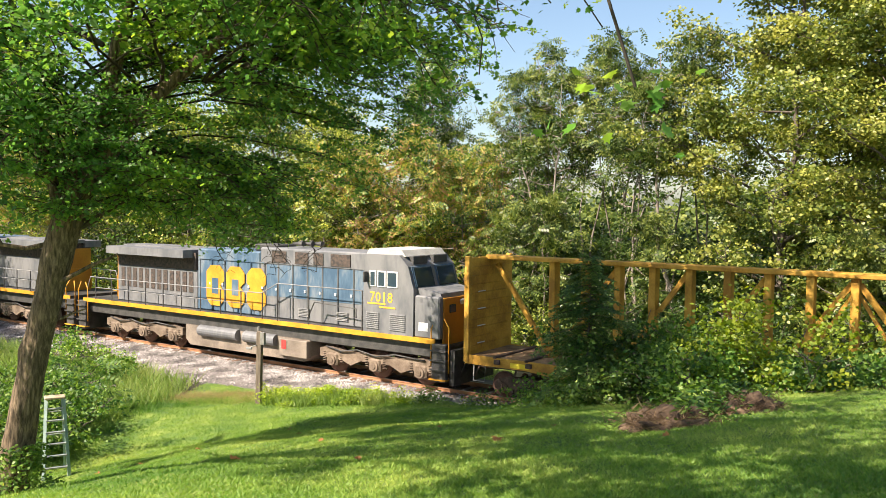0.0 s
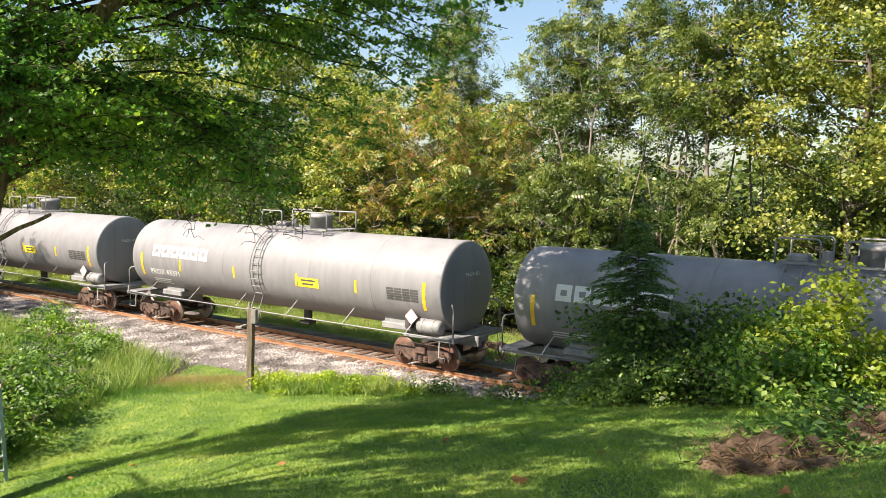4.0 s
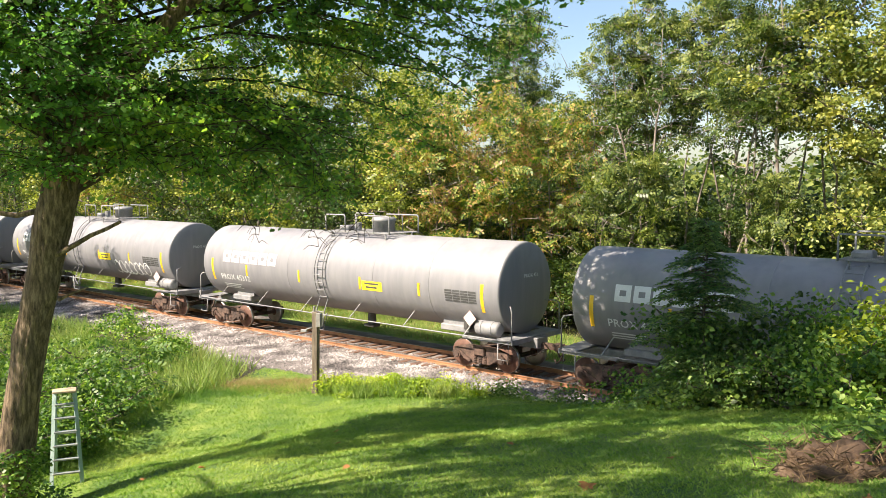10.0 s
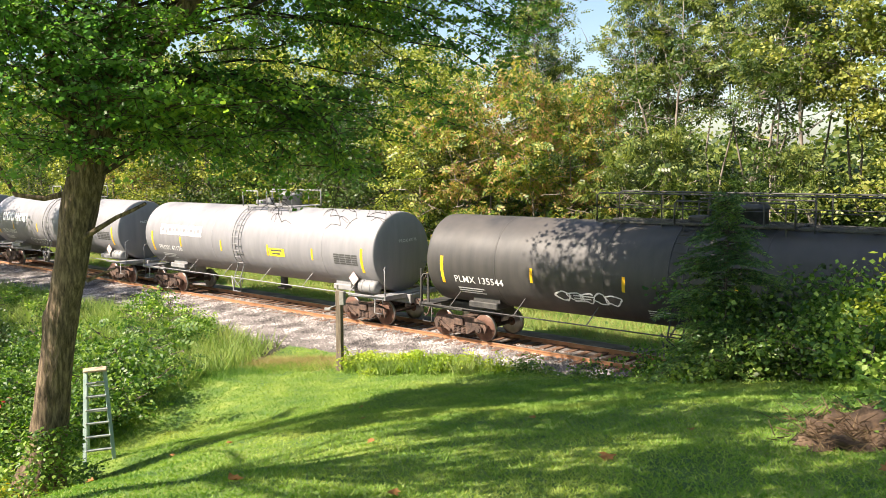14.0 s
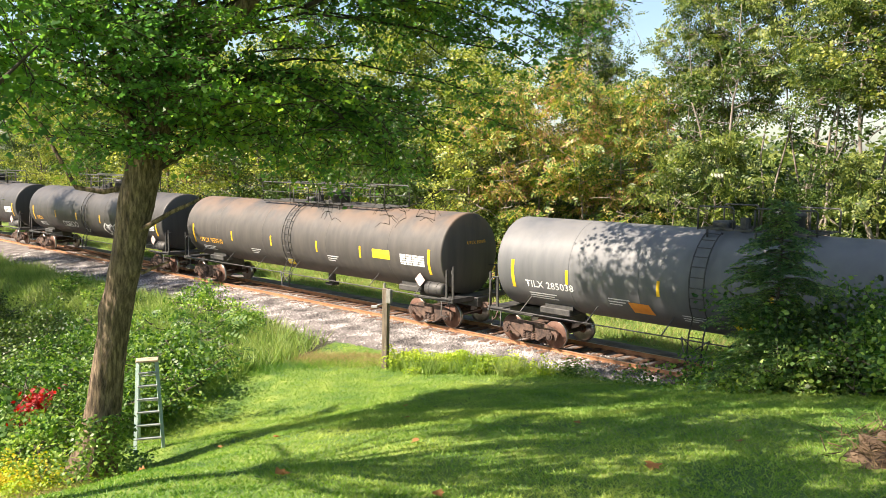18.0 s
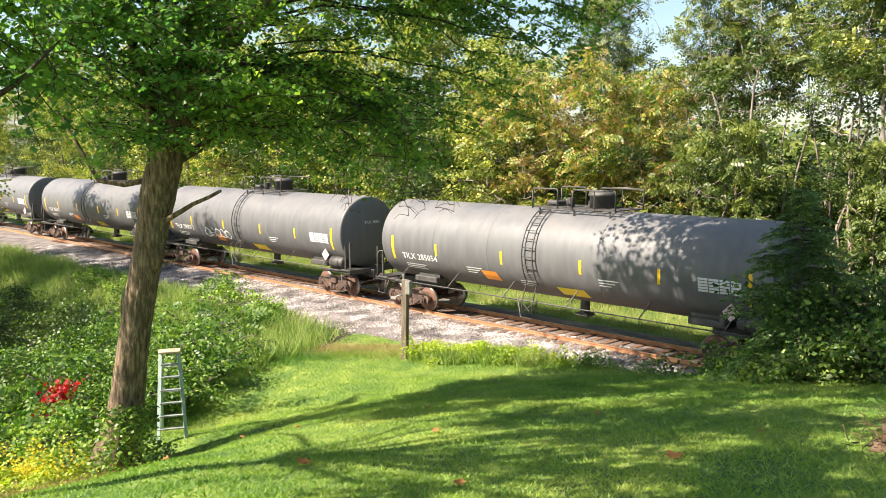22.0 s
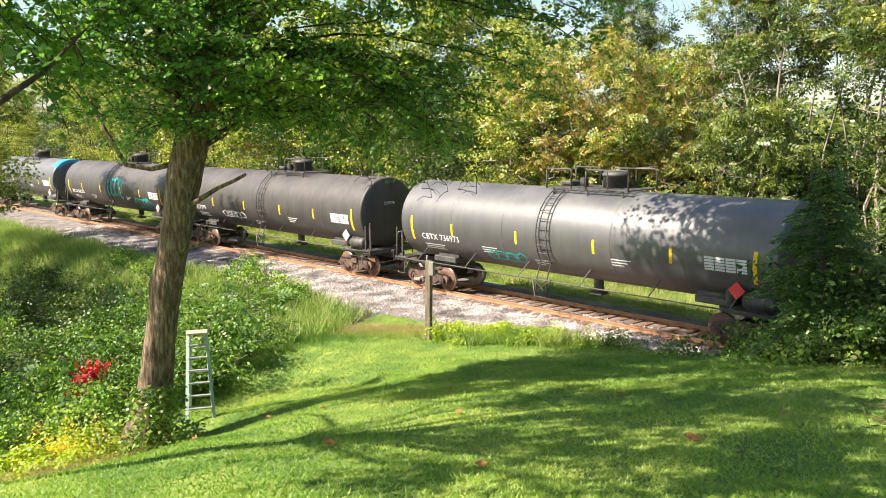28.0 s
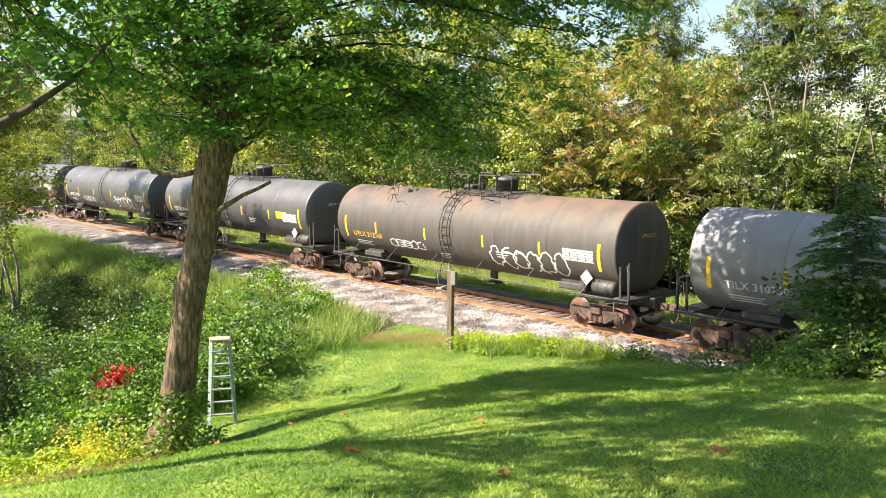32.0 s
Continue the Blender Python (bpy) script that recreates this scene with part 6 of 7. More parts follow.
    for x0, x1 in ((7.25, 7.55), (7.62, 8.0), (8.05, 8.55)):
        w = block("cab_window", x0, x1, -1.53, -1.5, 3.55, 4.15, M_MARK, c, 0.01, "window with pale frame")
        block("pane", x0 + 0.05, x1 - 0.05, -1.54, -1.525, 3.6, 4.1, M_GLASS, w, 0.0)
    for y0, y1 in ((-1.3, -0.15), (0.15, 1.3)):
        o = block("windscreen", -0.03, 0.03, y0, y1, -0.36, 0.36, M_GLASS, c, 0.02, "raked windscreen")
        o.matrix_basis = pose(9.16, 0, 3.96, 0, -17, 0)
        o = block("windscreen_frame", -0.02, 0.02, y0 - 0.06, y1 + 0.06, -0.42, 0.42, M_LBLUE, c, 0.02)
        o.matrix_basis = pose(9.13, 0, 3.96, 0, -17, 0)
    nb = block("number_board", 8.55, 8.95, -1.1, -0.2, 4.42, 4.72, M_INK, c, 0.02)
    nb = block("number_board", 8.55, 8.95, 0.2, 1.1, 4.42, 4.72, M_INK, c, 0.02)
    flat_text("cab_number", "7018", 7.25, -1.506, 3.0, 0.52, M_MARKY, c, 1.0)
    for k, (x0, x1) in enumerate(((7.15, 8.0), (7.7, 8.45))):
        block("number_flash", x0, x1, -1.512, -1.503, 2.9 - 0.12 * k, 2.96 - 0.12 * k, M_MARKY, c, 0.0)
    for k in range(9):
        block("cab_louvre", 7.1, 7.7, -1.54, -1.5, 2.0 + k * 0.07, 2.035 + k * 0.07, M_LSTEEL, c, 0.0)
        block("cab_louvre", 8.2, 8.9, -1.54, -1.5, 2.0 + k * 0.07, 2.035 + k * 0.07, M_LSTEEL, c, 0.0)
    block("mirror", 7.1, 7.18, -1.75, -1.52, 3.7, 4.1, M_STEEL, c, 0.02)
    block("white_plate", 9.5, 9.9, -1.515, -1.49, 2.1, 2.4, M_MARK, c, 0.0)
    # emblem: three plain chunky shapes
    for k, x in enumerate((-2.25, -1.0, 0.25)):
        bm = bmesh.new()
        cut = 0.28
        prism(bm, [(x + cut, 2.1), (x + 1.12 - cut, 2.1), (x + 1.12, 2.1 + cut), (x + 1.12, 2.75), (x + 0.86, 2.98), (x + 1.12, 3.2), (x + 1.12, 3.85 - cut), (x + 1.12 - cut, 3.85), (x + cut, 3.85), (x, 3.85 - cut), (x, 3.2), (x + 0.22 * (k == 2), 2.98), (x, 2.75), (x, 2.1 + cut)], -1.045, -1.02)
        em = part("emblem_shape", bm, M_LYEL, c, "large yellow emblem shape")
        if k < 2:
            block("emblem_slot", x + 0.36, x + 0.76, -1.052, -1.046, 2.62, 3.3, M_LBLUE, em, 0.0)
    # handrails
    for sy in (-1, 1):
        y = sy * 1.5
        bm = bmesh.new()
        pipe(bm, [(-10.3, y, 2.2), (-10.0, y, 2.9), (1.6, y, 2.9), (2.5, y, 3.35), (6.9, y, 3.35)], 0.022, 5)
        pipe(bm, [(-9.6, y, 2.4), (1.0, y, 2.4)], 0.018, 5)
        part("handrail", bm, M_LSTEEL, c)
        for x in np.arange(-9.6, 1.7, 1.25):
            put("stanchion", "stanchion", M_STEEL, c, lambda bm: rod(bm, (0, 0, 1.84), (0, 0, 2.9), 0.028, 6), (x, y, 0))
        for x in (2.5, 4.2, 6.9):
            put("stanchion", "stanchion_tall", M_STEEL, c, lambda bm: rod(bm, (0, 0, 1.84), (0, 0, 3.35), 0.028, 6), (x, y, 0))
        bm = bmesh.new()
        pipe(bm, [(4.2, y, 2.2), (4.5, y, 2.75), (6.6, y, 2.65), (6.6, y, 2.3)], 0.025, 5)
        part("handrail", bm, M_STEEL, c)
    # end platforms, steps and grab irons
    for sx in (-1, 1):
        for sy in (-1, 1):
            xx = 10.55 if sx > 0 else -10.5
            st = block("step_well", xx - 0.45, xx + 0.15, sy * 1.45 - 0.1, sy * 1.45 + 0.1, 0.35, 1.7, M_STEEL, c, 0.02)
            for k in range(4):
                block("step_tread", xx - 0.5, xx + 0.2, sy * 1.5 - 0.14, sy * 1.5 + 0.14, 0.42 + k * 0.34, 0.46 + k * 0.34, M_LYEL if k == 0 else M_STEEL, c, 0.0)
            bm = bmesh.new()
            pipe(bm, [(xx + 0.25, sy * 1.5, 0.7), (xx + 0.25, sy * 1.5, 2.3), (xx, sy * 1.45, 2.6)], 0.025, 5)
            pipe(bm, [(xx - 0.5, sy * 1.5, 0.9), (xx - 0.5, sy * 1.5, 2.2), (xx - 0.35, sy * 1.45, 2.6)], 0.025, 5)
            part("grab_iron", bm, M_LYEL, c)
        bm = bmesh.new()
        xx = sx * 10.85
        prism(bm, [(xx - 0.1, 0.25), (xx - 0.1, 1.5), (xx + 0.1, 1.5), (xx + 0.1, 0.25)], -1.35, 1.35)
        part("pilot", bm, M_STEEL, c)
        put("coupler", "coupler", M_TRUCK, c, make_coupler, (sx * 10.75, 0, 0.02), 0 if sx > 0 else 180)
        bm = bmesh.new()
        for y in (-0.9, -0.6, 0.6, 0.9):
            pipe(bm, [(xx, y, 1.35), (xx + sx * 0.25, y, 1.0), (xx + sx * 0.1, y, 0.6)], 0.03, 5)
        part("air_hose", bm, M_STEEL, c)
    bm = bmesh.new()
    pipe(bm, [(-8.75, -0.9, 2.0), (-8.75, -0.9, 3.0), (-8.75, 0.9, 3.0), (-8.75, 0.9, 2.0)], 0.03, 5)
    part("end_handrail", bm, M_LYEL, c)
    # tanks under the frame
    bm = bmesh.new()
    prism(bm, [(-3.3, 1.2), (-3.3, 0.55), (-3.0, 0.30), (3.8, 0.30), (4.1, 0.55), (4.1, 1.2)], -1.3, 1.3)
    part("fuel_tank", bm, M_FUEL, c, "dusty grey fuel tank")
    for x0, x1 in ((-2.3, 0.1), (0.5, 2.3)):
        bm = bmesh.new()
        rod(bm, (x0, -1.32, 1.0), (x1, -1.32, 1.0), 0.24, 16)
        part("air_tank", bm, M_LGREY, c)
    block("equipment_box", 2.6, 4.1, -1.5, -1.2, 0.45, 1.15, M_FUEL, c, 0.03)
    block("fuel_gauge", 2.75, 3.0, -1.52, -1.49, 0.75, 1.1, M_RED, c, 0.0)
    loco_truck(c, -6.4, 1)
    loco_truck(c, 7.3, -1)
    bm = bmesh.new()
    for k in range(3):
        turned_bm = rod(bm, (1.9 + 0.35 * k, 0.2 * k, 4.9), (2.5 + 0.35 * k, 0.2 * k, 4.9), 0.03, 8, 0.12)
    part("horn", bm, M_STEEL, c)
    return tagged(c, "blue and grey diesel locomotive with yellow stripes", "locomotive", "locomotives of the passing train")


LOCO = locomotive()
CARS.append((LOCO, GAPS[0] - 11.15))
BACKWARDS = [copy_thing(LOCO, Matrix())]
CARS.append((BACKWARDS[0], GAPS[0] - 11.15 - 22.3))
CARS.append((copy_thing(LOCO, Matrix()), GAPS[0] - 11.15 - 44.6))


# ---------------------------------------------------------------- centre-beam lumber car
def lumber_car():
    c = empty("lumber_car")
    H = 4.85
    block("floor", -11.9, 11.9, -1.38, 1.38, 1.36, 1.44, M_DECK, c, 0.0, "worn brown deck")
    for sy in (-1, 1):
        bm = bmesh.new()
        y = sy * 1.42
        prism(bm, [(-12.0, 1.46), (12.0, 1.46), (12.0, 1.15), (9.6, 1.15), (8.2, 1.0), (-8.2, 1.0), (-9.6, 1.15), (-12.0, 1.15)], y - 0.05, y + 0.05)
        part("side_sill", bm, M_YELLOW, c)
    bm = bmesh.new()
    box(bm, (0, 0, 1.1), (23.6, 0.6, 0.5), 0.03)
    part("centre_sill", bm, M_STEEL, c)
    for x in np.arange(-10.8, 10.9, 1.2):
        bm = bmesh.new()
        box(bm, (x, 0, 1.47), (0.13, 2.98, 0.07), 0.01)
        for sy in (-1, 1):
            box(bm, (x + 0.1, sy * 1.5, 1.33), (0.22, 0.10, 0.16), 0.02)
        part("crossbearer", bm, M_TRUCK, c)
    for k, x in enumerate(np.arange(-10.2, 10.3, 2.4)):
        block("white_patch" if k % 2 else "yellow_patch", x, x + 0.7, -1.478, -1.47, 1.2, 1.36, M_MARK if k % 2 else M_PANEL, c, 0.0)
    # centre beam
    block("top_beam", -11.9, 11.9, -0.33, 0.33, H - 0.14, H, M_YELLOW, c, 0.02)
    for k in range(-8, 9):
        block("post", k * 1.17 - 0.11, k * 1.17 + 0.11, -0.20, 0.20, 1.44, H - 0.14, M_YELLOW, c, 0.015)
    for k in range(-8, 8, 2):
        bm = bmesh.new()
        a, b = k * 1.17 + 0.1, (k + 2) * 1.17 - 0.1
        if k < 0:
            bar(bm, (a, 0, 1.55), (b, 0, H - 0.3), 0.14, 0.16)
        if k >= 0:
            bar(bm, (a, 0, H - 0.3), (b, 0, 1.55), 0.14, 0.16)
        part("brace", bm, M_YELLOW, c)
    for sx in (-1, 1):
        bm = bmesh.new()
        bar(bm, (sx * 9.5, 0, 1.55), (sx * 11.6, 0, H - 0.3), 0.14, 0.16)
        part("brace", bm, M_YELLOW, c)
        bm = bmesh.new()
        bar(bm, (sx * 0.1, 0.08, H - 0.3), (sx * -1.07, 0.08, 2.6), 0.12, 0.10)
        part("brace", bm, M_YELLOW, c)
        # bulkhead: plank face inside, ribs outside, edge posts
        x = sx * 11.95
        xi = x - sx * 0.06
        for k in range(11):
            z0 = 1.44 + k * 0.305
            block("plank", min(xi, xi - sx * 0.05), max(xi, xi - sx * 0.05), -1.36, 1.36, z0, z0 + 0.297, M_YELLOW, c, 0.008)
        block("bulkhead_sheet", min(x, xi), max(x, xi), -1.4, 1.4, 1.44, H - 0.05, M_YELLOW, c, 0.0)
        for y in (-1.42, 0.0, 1.42):
            block("bulkhead_post", x - 0.10, x + 0.12 if sx > 0 else x + 0.10, y - 0.08, y + 0.08, 1.2, H, M_YELLOW, c, 0.015)
        for k in range(5):
            z0 = 1.75 + k * 0.68
            block("bulkhead_rib", min(x, x + sx * 0.2), max(x, x + sx * 0.2), -1.33, 1.33, z0, z0 + 0.14, M_DECK, c, 0.01)
        for z0 in (1.8, 2.4, 3.0, 3.6):
            block("grab_bar", x - sx * 0.16 - 0.015, x - sx * 0.16 + 0.015, -1.0, -0.5, z0, z0 + 0.03, M_MARK, c, 0.0)
        truck(c, sx * 9.9)
        put("coupler", "coupler", M_TRUCK, c, make_coupler, (sx * 11.95, 0, 0), 0 if sx > 0 else 180)
        bm = bmesh.new()
        for sy in (-1, 1):
            pipe(bm, [(sx * 11.2, sy * 1.42, 1.15), (sx * 11.2, sy * 1.45, 0.6), (sx * 11.65, sy * 1.45, 0.6), (sx * 11.65, sy * 1.42, 1.15)], 0.022, 5)
        part("stirrup", bm, M_LSTEEL, c)
    # lashing cables hanging inside the beam
    for k in range(-8, 8, 2):
        bm = bmesh.new()
        x = k * 1.17 + 1.17
        pipe(bm, [(x, -0.2, 3.4), (x - 0.25, -0.5, 2.4), (x - 0.5, -1.2, 1.5)], 0.012, 4)
        part("lashing_cable", bm, M_STEEL, c)
    sg = block("data_sign", 1.2, 2.0, -1.50, -1.475, 1.02, 1.4, M_MARK, c, 0.0, "small white sign with dark lines")
    for k in range(2):
        block("sign_line", 1.3, 1.9, -1.51, -1.50, 1.1 + 0.14 * k, 1.16 + 0.14 * k, M_INK, sg, 0.0)
    return tagged(c, "empty yellow centre-beam lumber car with bulkheads", "railcar", "railcars of the passing train")


CARS.append((lumber_car(), (GAPS[0] + GAPS[1]) / 2))


# ---------------------------------------------------------------- things on the lawn and its edges
M_POST = weathered("weathered_post_wood", [(0.10, 0.075, 0.055), (0.20, 0.16, 0.12)], 3, 30, 0.9, bump=0.6, bump_scale=20, stretch=(4, 4, 0.5))
M_BOX = weathered("grey_box_paint", [(0.16, 0.15, 0.135), (0.25, 0.24, 0.22)], 6, 40, 0.7, bump=0.1)
M_FIBRE = weathered("pale_green_fibreglass", [(0.30, 0.40, 0.36), (0.42, 0.52, 0.47)], 4, 40, 0.5, bump=0.05)
M_ALU = weathered("aluminium_step", [(0.33, 0.34, 0.33), (0.45, 0.46, 0.44)], 6, 40, 0.5, 0.5, bump=0.1)
M_CAP = weathered("wooden_cap", [(0.38, 0.29, 0.19), (0.50, 0.40, 0.28)], 4, 40, 0.8, bump=0.2)
M_DIRT = weathered("brown_earth", [(0.035, 0.021, 0.013), (0.08, 0.05, 0.03), (0.15, 0.10, 0.062)], 3, 30, 0.95, bump=1.0, bump_scale=14)
M_STRAW = leafy("dry_brush", [(0.06, 0.036, 0.02), (0.12, 0.075, 0.04), (0.24, 0.17, 0.09)], 0.2, 0.8)
M_WEED = leafy("bright_weeds", [(0.18, 0.27, 0.025), (0.33, 0.43, 0.042), (0.56, 0.60, 0.10)], 0.45, 0.55)
M_SHRUB = leafy("shrub_leaves", [(0.035, 0.09, 0.018), (0.10, 0.19, 0.032), (0.26, 0.36, 0.075)], 0.38, 0.45, 0.45)
M_WEED2 = leafy("light_undergrowth", [(0.05, 0.125, 0.022), (0.14, 0.26, 0.04), (0.34, 0.44, 0.09)], 0.38, 0.5, 0.5)
M_HAY = leafy("dry_grass_stalks", [(0.20, 0.17, 0.06), (0.34, 0.27, 0.11), (0.46, 0.38, 0.19)], 0.3, 0.7, 0.4)
M_GOLD = leafy("goldenrod_flowers", [(0.30, 0.30, 0.03), (0.52, 0.42, 0.02), (0.66, 0.50, 0.03)], 0.3, 0.6)
M_REDL = leafy("red_leaves", [(0.20, 0.02, 0.02), (0.35, 0.03, 0.03), (0.45, 0.06, 0.05)], 0.35, 0.5)
M_BROWN = leafy("brown_leaf", [(0.28, 0.12, 0.04), (0.40, 0.19, 0.07)], 0.25, 0.7)
M_PALE = weathered("pale_stone", [(0.45, 0.45, 0.43), (0.60, 0.60, 0.58)], 5, 30, 0.8, bump=0.2)


def post():
    t = empty("wooden_post")
    t.matrix_basis = pose(-6.97, 24.57, gz(-6.97, 24.57), 0, 1, -12)
    bm = bmesh.new()
    box(bm, (0, 0, 1.1), (0.19, 0.17, 2.7), 0.02)
    part("shaft", bm, M_POST, t)
    bm = bmesh.new()
    box(bm, (0.14, -0.06, 2.22), (0.16, 0.14, 0.42), 0.015)
    part("junction_box", bm, M_BOX, t, "small pale grey box near the post top")
    bm = bmesh.new()
    pipe(bm, [(-0.08, -0.08, 1.98), (-0.18, -0.1, 1.95), (-0.34, -0.12, 1.88)], 0.02, 6)
    box(bm, (-0.33, -0.12, 1.87), (0.2, 0.05, 0.08), 0.01)
    part("bracket", bm, M_LSTEEL, t, "metal bracket")
    bm = bmesh.new()
    rod(bm, (-0.06, 0, 2.45), (-0.06, 0, 2.60), 0.035, 8)
    part("insulator", bm, M_BOX, t)
    tagged(t, "weathered square wooden post beside the ballast", "post")


def step_ladder():
    t = empty("step_ladder")
    t.matrix_basis = pose(-9.83, 16.45, gz(-9.83, 16.45) - 0.02, 0, 0, 30)
    H = 1.9
    for sx in (-1, 1):
        bm = bmesh.new()
        bar(bm, (sx * 0.29, -0.30, 0), (sx * 0.19, 0.02, H), 0.075, 0.03)
        part("front_rail", bm, M_FIBRE, t)
        bm = bmesh.new()
        bar(bm, (sx * 0.25, 0.72, 0), (sx * 0.17, 0.10, H - 0.02), 0.05, 0.03)
        part("back_rail", bm, M_FIBRE, t)
        bm = bmesh.new()
        rod(bm, (sx * 0.23, -0.14, 0.98), (sx * 0.21, 0.42, 0.98), 0.012, 6)
        part("spreader", bm, M_ALU, t)
    for k in range(1, 7):
        u = k / 6.9
        bm = bmesh.new()
        box(bm, (0, -0.30 + 0.32 * u, H * u), (0.56 - 0.2 * u, 0.09, 0.035), 0.006)
        part("step", bm, M_ALU, t)
    for k in (1, 3, 5):
        u = k / 6.2
        bm = bmesh.new()
        rod(bm, (-0.25 + 0.07 * u, 0.72 - 0.62 * u, H * u), (0.25 - 0.07 * u, 0.72 - 0.62 * u, H * u), 0.014, 6)
        part("back_brace", bm, M_ALU, t)
    bm = bmesh.new()
    box(bm, (0, 0.05, H + 0.02), (0.46, 0.30, 0.05), 0.012)
    part("top_cap", bm, M_CAP, t, "tan top cap")
    tagged(t, "pale green fibreglass step ladder standing under the maple", "ladder")


def brush_mound():
    rng = np.random.default_rng(31)
    t = empty("brush_pile")
    cx, cy = 3.15, 8.6
    t.matrix_basis = pose(cx, cy, gz(cx, cy))
    bm = bmesh.new()
    bmesh.ops.create_icosphere(bm, subdivisions=4, radius=1.0)
    for v in bm.verts:
        n = noise.noise(v.co * 2.3) * 0.28 + noise.noise(v.co * 6.0) * 0.13
        v.co = Vector((v.co.x * (0.62 + n), v.co.y * (0.42 + n), max(-0.2, v.co.z * (0.20 + n * 0.8))))
    part("earth", bm, M_DIRT, t, "heap of brown roots and earth", True)
    pts = np.stack([rng.normal(0, 0.34, 1500), rng.normal(0, 0.25, 1500), np.abs(rng.normal(0.06, 0.08, 1500))], -1)
    link_mesh("dry_brush", leaves("dry_brush", pts, 0.15, "needle", M_STRAW, rng, droop=-0.5, up=0.2), t, None, "tangled dry brown stalks")
    pts = np.stack([rng.normal(0.35, 0.3, 500), rng.normal(0.3, 0.25, 500), np.abs(rng.normal(0.18, 0.10, 500))], -1)
    link_mesh("greenery", leaves("greenery", pts, 0.12, "long", M_SHRUB, rng, droop=-0.3), t)["kind"] = "stuff"
    tagged(t, "low brown brush pile with roots on the lawn", "brush pile")
    t2 = copy_thing(t, pose(4.7, 10.1, gz(4.7, 10.1), 0, 0, 70))
    t2["label"] = "low heap of dry brown brush on the lawn"
    bm = bmesh.new()
    pipe(bm, [(0, 0, -0.2), (0.01, 0, 0.15), (0, 0, 0.20)], [0.03, 0.028, 0.02], 7)
    s = part("stake", bm, M_PALE, None)
    s.matrix_basis = pose(5.0, 11.0, gz(5.0, 11.0), 4, 6, 0)
    tagged(s, "short pale stake stuck in the lawn", "stake")


def hemlock():
    rng = np.random.default_rng(41)
    x0, y0 = 3.2, 18.9
    z0 = gz(x0, y0)
    t = empty("hemlock_tree")
    H = 5.5 - z0
    paths = [bent((0, 0, -0.3), (0.05, 0, H), rng, 0.02, 10, 0.075, 0.008)]
    pts, aim = [], []
    for k in range(120):
        u = 0.05 + 0.94 * (k + rng.random()) / 120
        r = (1.95 * (1 - u) ** 0.85 + 0.16) * rng.uniform(0.35, 1.3)
        a = k * 2.4 + rng.normal(0, 0.4)
        d = np.array((math.cos(a), math.sin(a), 0.0))
        side = np.array((-d[1], d[0], 0.0))
        p0 = np.array((0.05 * u, 0, H * u))
        rise, fall = rng.uniform(0.15, 0.45), rng.uniform(0.3, 0.65)
        arc = lambda v: p0 + d * r * v + np.array((0, 0, r * (rise * v - fall * v * v)))
        paths.append([(arc(v), 0.014 * (1 - v) + 0.003) for v in np.linspace(0, 1, 6)])
        for v in np.linspace(0.15, 1.0, int(6 + 8 * r)):
            for sgn in (-1, 1):
                ln = (0.40 * r * (1.02 - v) + 0.10) * rng.uniform(0.6, 1.2)
                way = d * 0.65 + side * sgn * 0.8 + np.array((0, 0, -rng.uniform(0.1, 0.5)))
                for w in np.arange(0.02, ln, 0.05):
                    c = arc(v) + way * w + rng.normal(0, 0.012, 3)
                    for g in (-1, 1):
                        pts.append(c)
                        aim.append(way * 0.7 + np.cross(way, (0, 0, 1.0)) * g * 0.9)
    pts, aim = np.array(pts), np.array(aim)
    link_mesh("trunk", limb_mesh("trunk", paths, M_BARK_B, 5), t)
    link_mesh("crown", leaves("crown", pts, 0.085, "long", M_LEAF["needle"], rng, droop=0.15, aim=aim * 1.6, up=1.2), t)
    t.matrix_basis = pose(x0, y0, z0)
    tagged(t, "small dark hemlock with drooping needled branches beside the track", "tree")


